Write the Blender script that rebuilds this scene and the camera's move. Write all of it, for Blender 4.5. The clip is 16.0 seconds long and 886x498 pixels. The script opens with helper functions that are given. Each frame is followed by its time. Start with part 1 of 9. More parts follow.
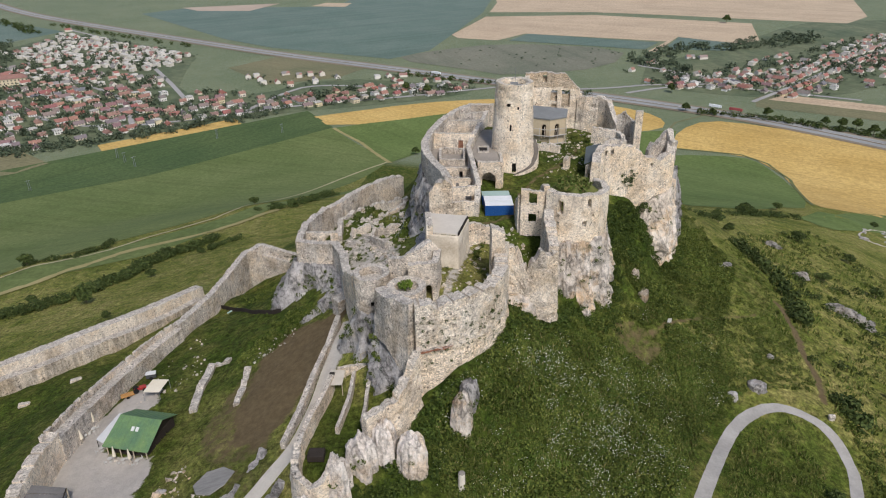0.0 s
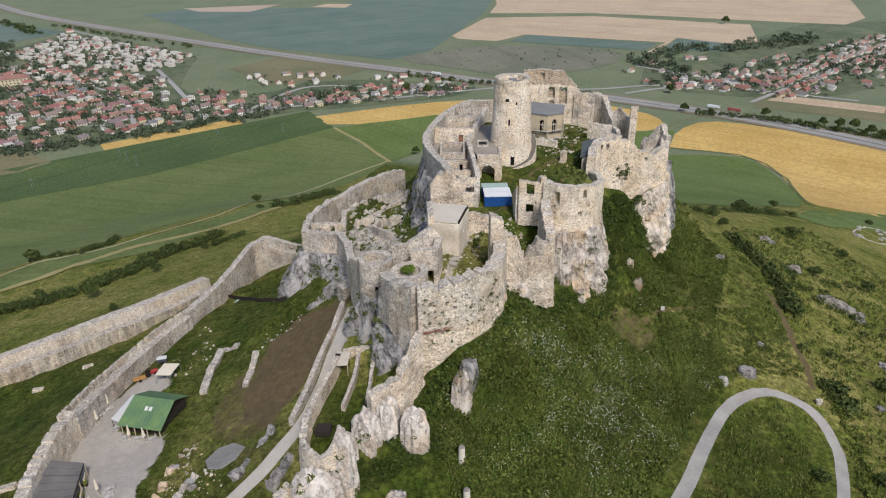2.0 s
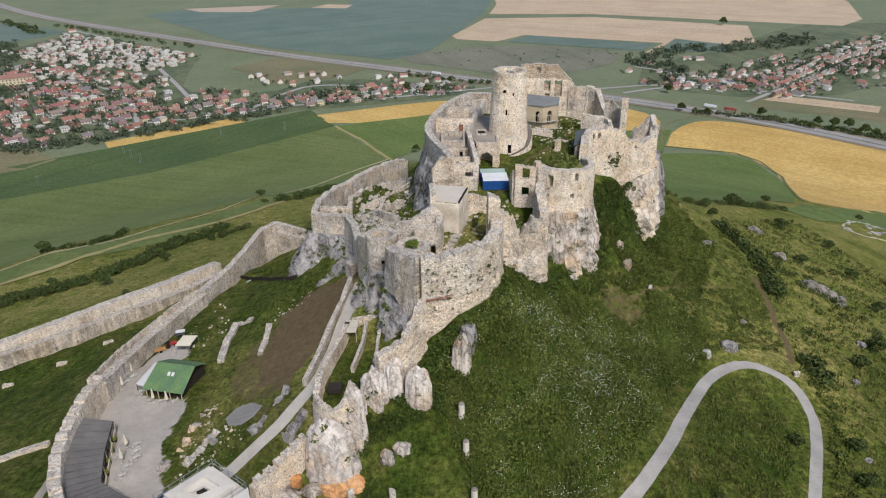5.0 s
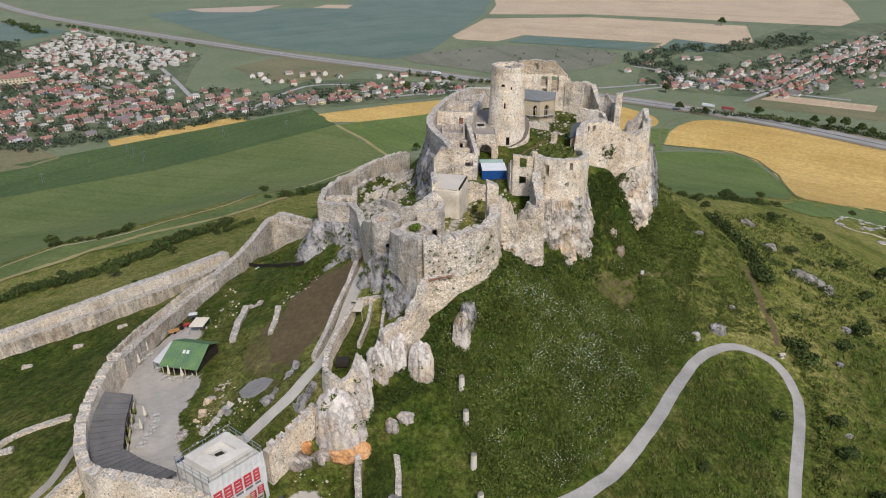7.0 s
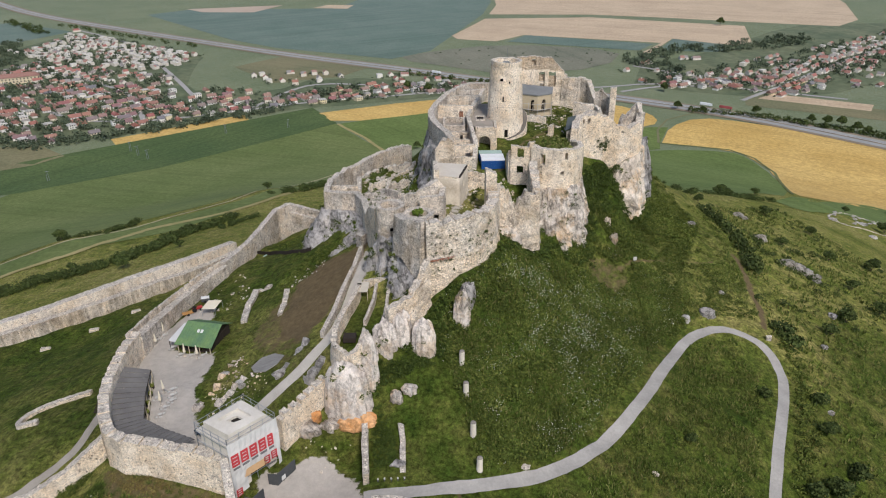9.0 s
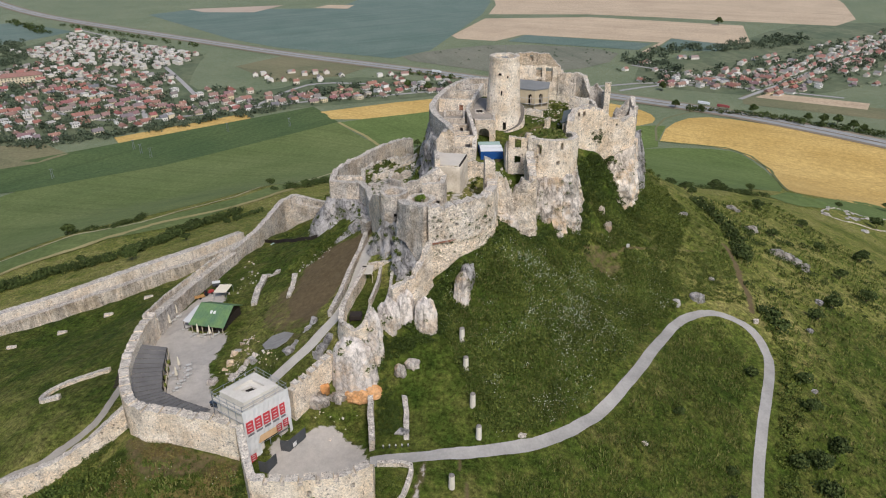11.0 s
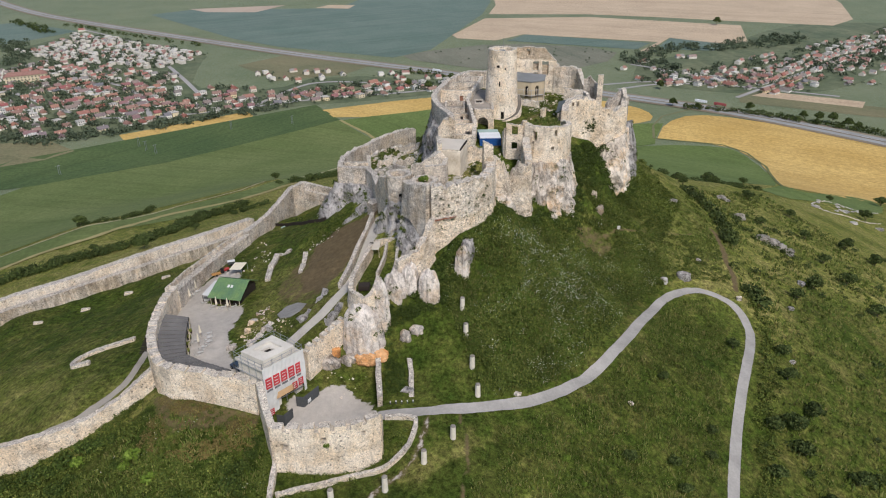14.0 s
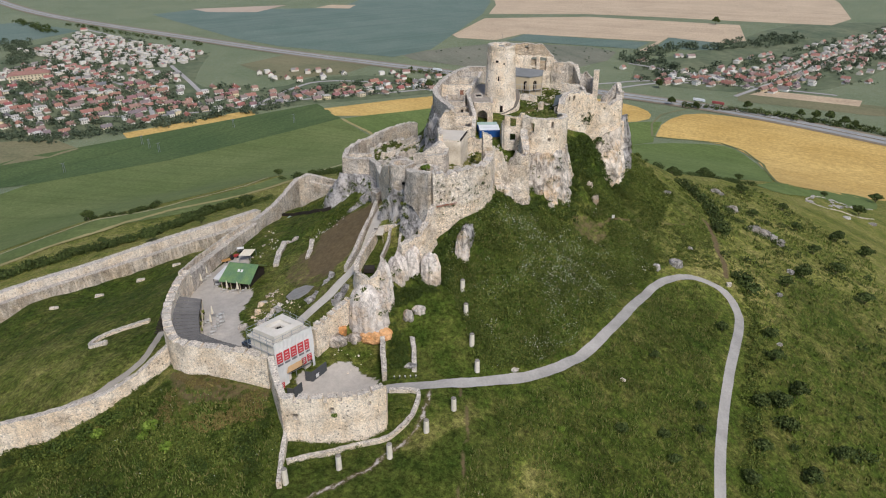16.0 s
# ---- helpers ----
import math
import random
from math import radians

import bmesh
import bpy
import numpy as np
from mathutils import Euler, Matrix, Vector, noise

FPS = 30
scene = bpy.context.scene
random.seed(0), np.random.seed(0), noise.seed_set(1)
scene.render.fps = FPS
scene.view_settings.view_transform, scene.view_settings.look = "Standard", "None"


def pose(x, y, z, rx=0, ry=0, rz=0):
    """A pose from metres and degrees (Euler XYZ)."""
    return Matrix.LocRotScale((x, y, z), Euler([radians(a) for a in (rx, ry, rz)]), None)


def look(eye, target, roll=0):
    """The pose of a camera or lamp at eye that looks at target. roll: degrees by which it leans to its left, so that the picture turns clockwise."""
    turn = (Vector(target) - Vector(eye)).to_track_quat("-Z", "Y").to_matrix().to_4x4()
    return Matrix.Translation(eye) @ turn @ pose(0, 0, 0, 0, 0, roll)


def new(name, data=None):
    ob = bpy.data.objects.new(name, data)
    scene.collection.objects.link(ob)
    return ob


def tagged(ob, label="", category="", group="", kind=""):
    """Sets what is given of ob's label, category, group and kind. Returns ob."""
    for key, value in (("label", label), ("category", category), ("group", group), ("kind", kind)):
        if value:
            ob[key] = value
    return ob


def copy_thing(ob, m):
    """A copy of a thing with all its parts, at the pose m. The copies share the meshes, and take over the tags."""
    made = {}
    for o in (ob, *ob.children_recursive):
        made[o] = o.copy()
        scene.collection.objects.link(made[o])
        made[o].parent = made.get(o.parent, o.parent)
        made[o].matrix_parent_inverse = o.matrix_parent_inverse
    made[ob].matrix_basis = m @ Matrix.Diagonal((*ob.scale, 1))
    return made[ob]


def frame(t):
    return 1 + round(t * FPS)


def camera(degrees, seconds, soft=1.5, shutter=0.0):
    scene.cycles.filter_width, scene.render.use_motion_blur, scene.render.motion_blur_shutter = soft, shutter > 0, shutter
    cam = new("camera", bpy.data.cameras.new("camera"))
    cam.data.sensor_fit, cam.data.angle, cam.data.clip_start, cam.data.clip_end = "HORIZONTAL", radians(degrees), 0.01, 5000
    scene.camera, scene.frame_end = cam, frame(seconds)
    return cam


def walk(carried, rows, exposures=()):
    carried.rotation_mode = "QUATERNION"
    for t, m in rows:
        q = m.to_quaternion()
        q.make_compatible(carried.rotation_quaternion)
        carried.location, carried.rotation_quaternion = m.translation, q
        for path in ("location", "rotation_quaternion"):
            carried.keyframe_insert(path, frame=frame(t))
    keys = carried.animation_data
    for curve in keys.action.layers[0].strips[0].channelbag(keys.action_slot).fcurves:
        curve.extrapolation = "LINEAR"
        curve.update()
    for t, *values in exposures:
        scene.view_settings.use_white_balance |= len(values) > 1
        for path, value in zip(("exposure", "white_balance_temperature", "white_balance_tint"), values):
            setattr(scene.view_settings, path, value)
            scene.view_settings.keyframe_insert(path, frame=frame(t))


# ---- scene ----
cam = camera(64.0, 16.0, soft=1.1)
# seconds, eye in metres, turn in degrees
ROWS = [
    (0.00, 0.00, 0.00, 100.00, 63.432, 0.633, -0.317),
    (1.00, -0.12, -2.83, 100.10, 63.482, 0.612, -0.312),
    (2.00, -0.25, -6.11, 100.18, 63.526, 0.585, -0.313),
    (3.00, -0.39, -9.74, 100.26, 63.562, 0.555, -0.317),
    (4.00, -0.53, -13.64, 100.36, 63.593, 0.525, -0.322),
    (5.25, -0.72, -18.69, 100.58, 63.623, 0.491, -0.321),
    (6.50, -0.91, -23.95, 100.84, 63.647, 0.465, -0.318),
    (7.50, -1.07, -28.28, 101.03, 63.667, 0.459, -0.317),
    (9.00, -1.31, -34.90, 101.31, 63.693, 0.459, -0.318),
    (10.25, -1.50, -40.45, 101.55, 63.705, 0.464, -0.327),
    (11.50, -1.69, -46.02, 101.75, 63.716, 0.469, -0.334),
    (12.50, -1.85, -50.46, 101.87, 63.729, 0.470, -0.333),
    (13.50, -2.00, -54.89, 101.98, 63.743, 0.470, -0.328),
    (14.50, -2.14, -59.33, 102.08, 63.758, 0.467, -0.319),
    (15.25, -2.24, -62.63, 102.15, 63.766, 0.465, -0.311),
    (16.00, -2.34, -65.92, 102.22, 63.770, 0.464, -0.303),
]
walk(cam, [(t, pose(x, y, z, rx, ry, rz)) for t, x, y, z, rx, ry, rz in ROWS])

# ---- light: a hazy sun high behind and to the right, and a pale sky ----
SUN_AZ, SUN_EL = 160.0, 48.0  # degrees from +y towards +x, and above the horizon
world = bpy.data.worlds.new("sky")
scene.world = world
world.use_nodes = True
sky = world.node_tree.nodes.new("ShaderNodeTexSky")
sky.sky_type, sky.sun_disc = "NISHITA", False
sky.sun_elevation, sky.sun_rotation = radians(SUN_EL), radians(SUN_AZ)
sky.air_density, sky.dust_density, sky.ozone_density = 1.0, 2.0, 1.5
world.node_tree.links.new(sky.outputs[0], world.node_tree.nodes["Background"].inputs[0])
world.node_tree.nodes["Background"].inputs[1].default_value = 0.112
sun = new("sun", bpy.data.lights.new("sun", "SUN"))
sun.data.energy, sun.data.angle, sun.data.color = 2.65, radians(11), (1.0, 0.94, 0.875)
_d = Vector((math.sin(radians(SUN_AZ)) * math.cos(radians(SUN_EL)), math.cos(radians(SUN_AZ)) * math.cos(radians(SUN_EL)), math.sin(radians(SUN_EL))))
sun.matrix_world = look(_d * 300, (0, 0, 0))
scene.view_settings.exposure = 0.15


# ---- materials ----
class Nodes:
    """A small helper that strings shader nodes together."""

    def __init__(self, name, rough=0.9, spec=0.2):
        self.m = bpy.data.materials.new(name)
        self.m.use_nodes = True
        self.t = self.m.node_tree
        self.b = self.t.nodes["Principled BSDF"]
        self.b.inputs["Roughness"].default_value = rough
        self.b.inputs["Specular IOR Level"].default_value = spec
        self.pos = self.t.nodes.new("ShaderNodeNewGeometry").outputs["Position"]

    def put(self, socket, value):
        if isinstance(value, bpy.types.NodeSocket):
            self.t.links.new(value, socket)
        elif isinstance(value, (tuple, list)) and len(value) == 3 and socket.type == "RGBA":
            socket.default_value = (*value, 1)
        else:
            socket.default_value = value

    def scaled(self, sx, sy, sz, vec=None):
        n = self.t.nodes.new("ShaderNodeMapping")
        self.put(n.inputs["Vector"], vec or self.pos)
        n.inputs["Scale"].default_value = (sx, sy, sz)
        return n.outputs[0]

    def noise(self, scale, detail=4, rough=0.6, vec=None):
        n = self.t.nodes.new("ShaderNodeTexNoise")
        self.put(n.inputs["Vector"], vec or self.pos)
        n.inputs["Scale"].default_value, n.inputs["Detail"].default_value, n.inputs["Roughness"].default_value = scale, detail, rough
        return n.outputs["Fac"]

    def voronoi(self, scale, feature="F1", out="Distance", vec=None):
        n = self.t.nodes.new("ShaderNodeTexVoronoi")
        n.feature = feature
        self.put(n.inputs["Vector"], vec or self.pos)
        n.inputs["Scale"].default_value = scale
        return n.outputs[out]

    def ramp(self, fac, *stops):
        n = self.t.nodes.new("ShaderNodeValToRGB")
        self.put(n.inputs[0], fac)
        e = n.color_ramp.elements
        while len(e) < len(stops):
            e.new(0.5)
        for el, (p, c) in zip(e, stops):
            el.position, el.color = p, (*c, 1) if isinstance(c, (tuple, list)) else (c, c, c, 1)
        return n.outputs[0]

    def mix(self, fac, a, b, kind="MIX"):
        n = self.t.nodes.new("ShaderNodeMix")
        n.data_type, n.blend_type = "RGBA", kind
        self.put(n.inputs[0], fac)
        self.put(n.inputs[6], a)
        self.put(n.inputs[7], b)
        return n.outputs[2]

    def math(self, op, a, b=0.0):
        n = self.t.nodes.new("ShaderNodeMath")
        n.operation = op
        self.put(n.inputs[0], a)
        self.put(n.inputs[1], b)
        return n.outputs[0]

    def attr(self, name, out="Color"):
        n = self.t.nodes.new("ShaderNodeAttribute")
        n.attribute_name = name
        return n.outputs[out]

    def chance(self):
        return self.t.nodes.new("ShaderNodeObjectInfo").outputs["Random"]

    def island(self):
        return self.t.nodes.new("ShaderNodeNewGeometry").outputs["Random Per Island"]

    def bump(self, height, strength=0.5, distance=0.1):
        n = self.t.nodes.new("ShaderNodeBump")
        self.put(n.inputs["Height"], height)
        n.inputs["Strength"].default_value, n.inputs["Distance"].default_value = strength, distance
        self.put(self.b.inputs["Normal"], n.outputs[0])

    def done(self, colour):
        self.put(self.b.inputs["Base Color"], colour)
        return self.m


def masonry(name, pale, mid, dark, stone=3.0, stain=0.45, plaster=0.5):
    """Rubble masonry: uneven stones in lime mortar, patches of old plaster, rain streaks, pits, putlog holes and lichened tops."""
    n = Nodes(name)
    v = n.scaled(1, 1, 1.5)
    joint = n.ramp(n.voronoi(stone * 0.85, "DISTANCE_TO_EDGE", vec=v), (0.0, 0.55), (0.08, 1.0))
    cell = n.ramp(n.voronoi(stone * 0.85, "F1", "Color", vec=v), (0.2, 0.84), (0.5, 1.02), (0.85, 1.16))
    small = n.ramp(n.voronoi(stone * 1.6, "F1", "Color", vec=v), (0.15, 0.82), (0.85, 1.16))
    course = n.ramp(n.noise(1.1, 5, 0.75, n.scaled(0.5, 0.5, 2.6)), (0.32, 0.8), (0.55, 1.02), (0.7, 1.1))
    big = n.ramp(n.noise(0.15, 8, 0.74), (0.32, dark), (0.44, mid), (0.56, pale))
    coat = n.ramp(n.noise(0.35, 7, 0.72), (plaster - 0.03, 0.0), (plaster + 0.04, 1.0))
    streak = n.ramp(n.noise(0.8, 6, 0.75, n.scaled(1, 1, 0.13)), (stain - 0.10, (0.36, 0.35, 0.34)), (stain + 0.06, (1, 1, 1)))
    fine = n.ramp(n.noise(2.9, 6, 0.78), (0.28, 0.40), (0.5, 0.97), (0.72, 1.42))
    pits = n.ramp(n.noise(1.7, 5, 0.72), (0.355, 0.12), (0.41, 1.0))
    putlog = n.ramp(n.voronoi(0.42, vec=n.scaled(1, 1, 0.8)), (0.06, 0.15), (0.085, 1.0))
    wash = n.ramp(n.noise(0.17, 6, 0.7), (0.42, (0.88, 0.77, 0.62)), (0.54, (1, 1, 1)))
    rubble = n.mix(1.0, n.mix(1.0, n.mix(1.0, cell, joint, "MULTIPLY"), course, "MULTIPLY"), small, "MULTIPLY")
    col = n.mix(1.0, big, n.mix(n.math("MULTIPLY", coat, 0.7), rubble, (1.12, 1.1, 1.06)), "MULTIPLY")
    col = n.mix(0.65, col, streak, "MULTIPLY")
    col = n.mix(0.5, col, wash, "MULTIPLY")
    axis = n.t.nodes.new("ShaderNodeSeparateXYZ")
    n.put(axis.inputs[0], n.t.nodes.new("ShaderNodeNewGeometry").outputs["Normal"])
    crust = n.math("MULTIPLY", n.ramp(axis.outputs[2], (0.35, 0.0), (0.7, 1.0)), n.ramp(n.noise(0.5, 5, 0.7), (0.3, 0.45), (0.6, 0.9)))
    col = n.mix(crust, col, n.ramp(n.noise(0.9, 6, 0.75), (0.35, (0.36, 0.345, 0.32)), (0.6, (0.66, 0.635, 0.59))))
    col = n.mix(n.math("MULTIPLY", crust, 0.8), col, n.mix(1.0, col, rubble, "MULTIPLY"))
    col = n.mix(1.0, col, fine, "MULTIPLY")
    col = n.mix(1.0, col, (1.03, 0.99, 0.955), "MULTIPLY")
    col = n.mix(0.88, col, pits, "MULTIPLY")
    col = n.mix(0.85, col, putlog, "MULTIPLY")
    n.bump(n.math("ADD", n.math("MULTIPLY", rubble, 0.6), n.noise(1.8, 7, 0.74)), 1.0, 0.2)
    return n.done(col)


def rocky(name, pale, mid, dark, ochre=0.35, fissure=1.0, stretch=0.28):
    """Bare limestone: white and grey in upright bands, clefts, ochre washes, mossy hollows."""
    n = Nodes(name)
    tilt = n.t.nodes.new("ShaderNodeMapping")
    n.put(tilt.inputs["Vector"], n.pos)
    tilt.inputs["Rotation"].default_value = (0.3, 0.42, 0.2)
    up = n.scaled(1, 1, stretch, tilt.outputs[0])
    big = n.ramp(n.noise(0.22, 8, 0.68, up), (0.34, dark), (0.45, mid), (0.56, pale))
    cleft = n.math("ABSOLUTE", n.math("SUBTRACT", n.noise(0.36, 7, 0.66, up), 0.5))
    crack = n.ramp(cleft, (0.0, 0.22), (0.03, 1.0))
    seam = n.ramp(n.voronoi(0.7, "DISTANCE_TO_EDGE", vec=n.scaled(1, 1, 0.5)), (0.0, 0.35), (0.06, 1.0))
    fine = n.ramp(n.noise(2.4, 7, 0.8), (0.25, 0.6), (0.75, 1.32))
    spots = n.ramp(n.noise(1.0, 5, 0.7), (0.36, 0.34), (0.44, 1.0))
    wash = n.ramp(n.noise(0.18, 6, 0.7), (0.5, 0.0), (0.62, ochre))
    moss = n.ramp(n.noise(0.27, 6, 0.7), (0.6, 0.0), (0.66, 0.7))
    col = n.mix(wash, big, n.mix(1.0, big, (1.0, 0.80, 0.55), "MULTIPLY"))
    col = n.mix(1.0, col, fine, "MULTIPLY")
    col = n.mix(0.7 * fissure, col, crack, "MULTIPLY")
    col = n.mix(0.22 * fissure, col, seam, "MULTIPLY")
    col = n.mix(0.6 * fissure, col, spots, "MULTIPLY")
    col = n.mix(1.0, col, (1.0, 0.98, 1.01), "MULTIPLY")
    col = n.mix(moss, col, (0.10, 0.11, 0.045))
    n.bump(n.math("ADD", n.math("MULTIPLY", crack, 0.4), n.noise(0.9, 9, 0.8)), 1.0, 0.9 * fissure ** 2)
    return n.done(col)


def plain(name, c1, c2, scale=1.0, rough=0.8, bump=0.2, stretch=(1, 1, 1), spec=0.2, metal=0.0):
    """Two tones mixed at two scales, with a little relief."""
    n = Nodes(name, rough, spec)
    n.b.inputs["Metallic"].default_value = metal
    v = n.scaled(*stretch)
    f = n.math("ADD", n.math("MULTIPLY", n.noise(scale * 0.25, 4, 0.6, v), 0.6), n.math("MULTIPLY", n.noise(scale * 2.5, 5, 0.7, v), 0.4))
    if bump:
        n.bump(n.noise(scale * 3, 5, 0.7, v), bump, 0.1)
    return n.done(n.ramp(f, (0.35, c1), (0.65, c2)))


def leafy(name, c1, c2, c3):
    """Foliage: each leaf clump its own green."""
    n = Nodes(name, 0.7, 0.15)
    big = n.ramp(n.noise(0.08, 3), (0.35, 0.75), (0.65, 1.2))
    return n.done(n.mix(1.0, n.ramp(n.island(), (0.0, c1), (0.55, c2), (1.0, c3)), big, "MULTIPLY"))


STONE = masonry("lime_rubble_masonry", (0.82, 0.775, 0.71), (0.64, 0.592, 0.525), (0.37, 0.345, 0.31), 3.0, 0.40, 0.5)
STONE_WARM = masonry("warm_lime_masonry", (0.85, 0.79, 0.70), (0.69, 0.62, 0.525), (0.42, 0.375, 0.325), 2.8, 0.39, 0.46)
STONE_GREY = masonry("grey_weathered_masonry", (0.75, 0.715, 0.665), (0.56, 0.53, 0.49), (0.34, 0.325, 0.30), 3.2, 0.43, 0.54)
ROCK_PALE = rocky("pale_travertine_rock", (0.84, 0.78, 0.69), (0.64, 0.58, 0.50), (0.33, 0.295, 0.25), 0.8, 0.85, 0.42)
ROCK_GREY = rocky("grey_limestone_rock", (0.60, 0.585, 0.56), (0.42, 0.41, 0.39), (0.17, 0.165, 0.155), 0.22)
ROCK_BROWN = rocky("brown_overgrown_rock", (0.58, 0.51, 0.42), (0.44, 0.385, 0.31), (0.22, 0.195, 0.15), 0.8, 0.85, 0.42)
ROCK_CREAM = rocky("cream_travertine_rock", (0.84, 0.77, 0.66), (0.73, 0.655, 0.545), (0.42, 0.37, 0.30), 0.8, 0.7, 0.42)
ROCK_WHITE = rocky("smooth_white_rock", (0.77, 0.725, 0.655), (0.65, 0.60, 0.535), (0.38, 0.35, 0.31), 0.5, 0.6, 0.5)
LEAF = leafy("shrub_leaves", (0.038, 0.060, 0.011), (0.078, 0.106, 0.020), (0.150, 0.168, 0.038))
LEAF_BUSH = leafy("dense_bush_leaves", (0.024, 0.042, 0.009), (0.048, 0.076, 0.014), (0.095, 0.126, 0.026))
LEAF_DARK = leafy("tree_leaves", (0.030, 0.048, 0.014), (0.052, 0.075, 0.02), (0.088, 0.112, 0.034))
LEAF_LIGHT = leafy("young_bright_leaves", (0.07, 0.12, 0.016), (0.115, 0.175, 0.024), (0.16, 0.22, 0.04))
BLADE = leafy("grass_blades", (0.06, 0.10, 0.018), (0.11, 0.145, 0.032), (0.21, 0.19, 0.075))
FLOWER = plain("white_blossom", (0.48, 0.51, 0.42), (0.64, 0.65, 0.58), 3, 0.8, 0)
BARK = plain("bark", (0.10, 0.08, 0.06), (0.16, 0.13, 0.10), 3)


# ---- mesh helpers ----
def mesh_ob(name, verts, faces, material, parent=None, label="", category="", group="", kind="", smooth=False):
    me = bpy.data.meshes.new(name)
    me.from_pydata([tuple(map(float, v)) for v in verts], [], [tuple(map(int, f)) for f in faces])
    for m in material if isinstance(material, (list, tuple)) else [material]:
        me.materials.append(m)
    if smooth:
        me.polygons.foreach_set("use_smooth", [True] * len(me.polygons))
    ob = new(name, me)
    ob.parent = parent
    return tagged(ob, label, category, group, kind)


def part(name, bm, material, parent, label=""):
    me = bpy.data.meshes.new(name)
    bm.to_mesh(me)
    bm.free()
    me.materials.append(material)
    ob = new(name, me)
    ob.parent = parent
    return tagged(ob, label)


def root(name, label, category, m=None, group=""):
    ob = new(name)
    ob.empty_display_size = 0.5
    if m is not None:
        ob.matrix_world = m
    return tagged(ob, label, category, group)


def box(bm, x0, y0, z0, x1, y1, z1, bevel=0.0, turn=0.0):
    """A box between two corners, turned about its upright axis, its edges worn off by bevel."""
    made = bmesh.ops.create_cube(bm, size=1.0, matrix=Matrix.LocRotScale(((x0 + x1) / 2, (y0 + y1) / 2, (z0 + z1) / 2), Euler((0, 0, radians(turn))), (abs(x1 - x0), abs(y1 - y0), abs(z1 - z0))))
    if bevel:
        edges = {e for v in made["verts"] for e in v.link_edges}
        bmesh.ops.bevel(bm, geom=list(edges), offset=bevel, segments=1, affect="EDGES")
    return bm


def tube(bm, a, b, r0, r1=None, sides=10):
    a, b = Vector(a), Vector(b)
    m = Matrix.Translation((a + b) / 2) @ (b - a).to_track_quat("Z", "Y").to_matrix().to_4x4()
    bmesh.ops.create_cone(bm, cap_ends=True, segments=sides, radius1=r0, radius2=r0 if r1 is None else r1, depth=(b - a).length, matrix=m)
    return bm


def fbm(x, y, z, octaves=4):
    return noise.fractal(Vector((x, y, z)), 1.0, 2.1, octaves)


def along(points, step):
    """Evenly spaced rows along a polyline whose points hold x, y and further values."""
    p = np.array(points, float)
    d = np.r_[0, np.cumsum(np.linalg.norm(np.diff(p[:, :2], axis=0), axis=1))]
    s = np.concatenate([[0.0]] + [np.linspace(a, b, max(1, int(round((b - a) / step))) + 1)[1:] for a, b in zip(d, d[1:]) if b > a])
    return s, np.stack([np.interp(s, d, p[:, k]) for k in range(p.shape[1])], 1)


def smooth_line(points, rounds=2):
    """A polyline with its corners cut."""
    p = np.array(points, float)
    for _ in range(rounds):
        a, b = p[:-1] * 0.75 + p[1:] * 0.25, p[:-1] * 0.25 + p[1:] * 0.75
        p = np.concatenate([p[:1], np.stack([a, b], 1).reshape(-1, p.shape[1])[1:-1], p[-1:]])
    return p


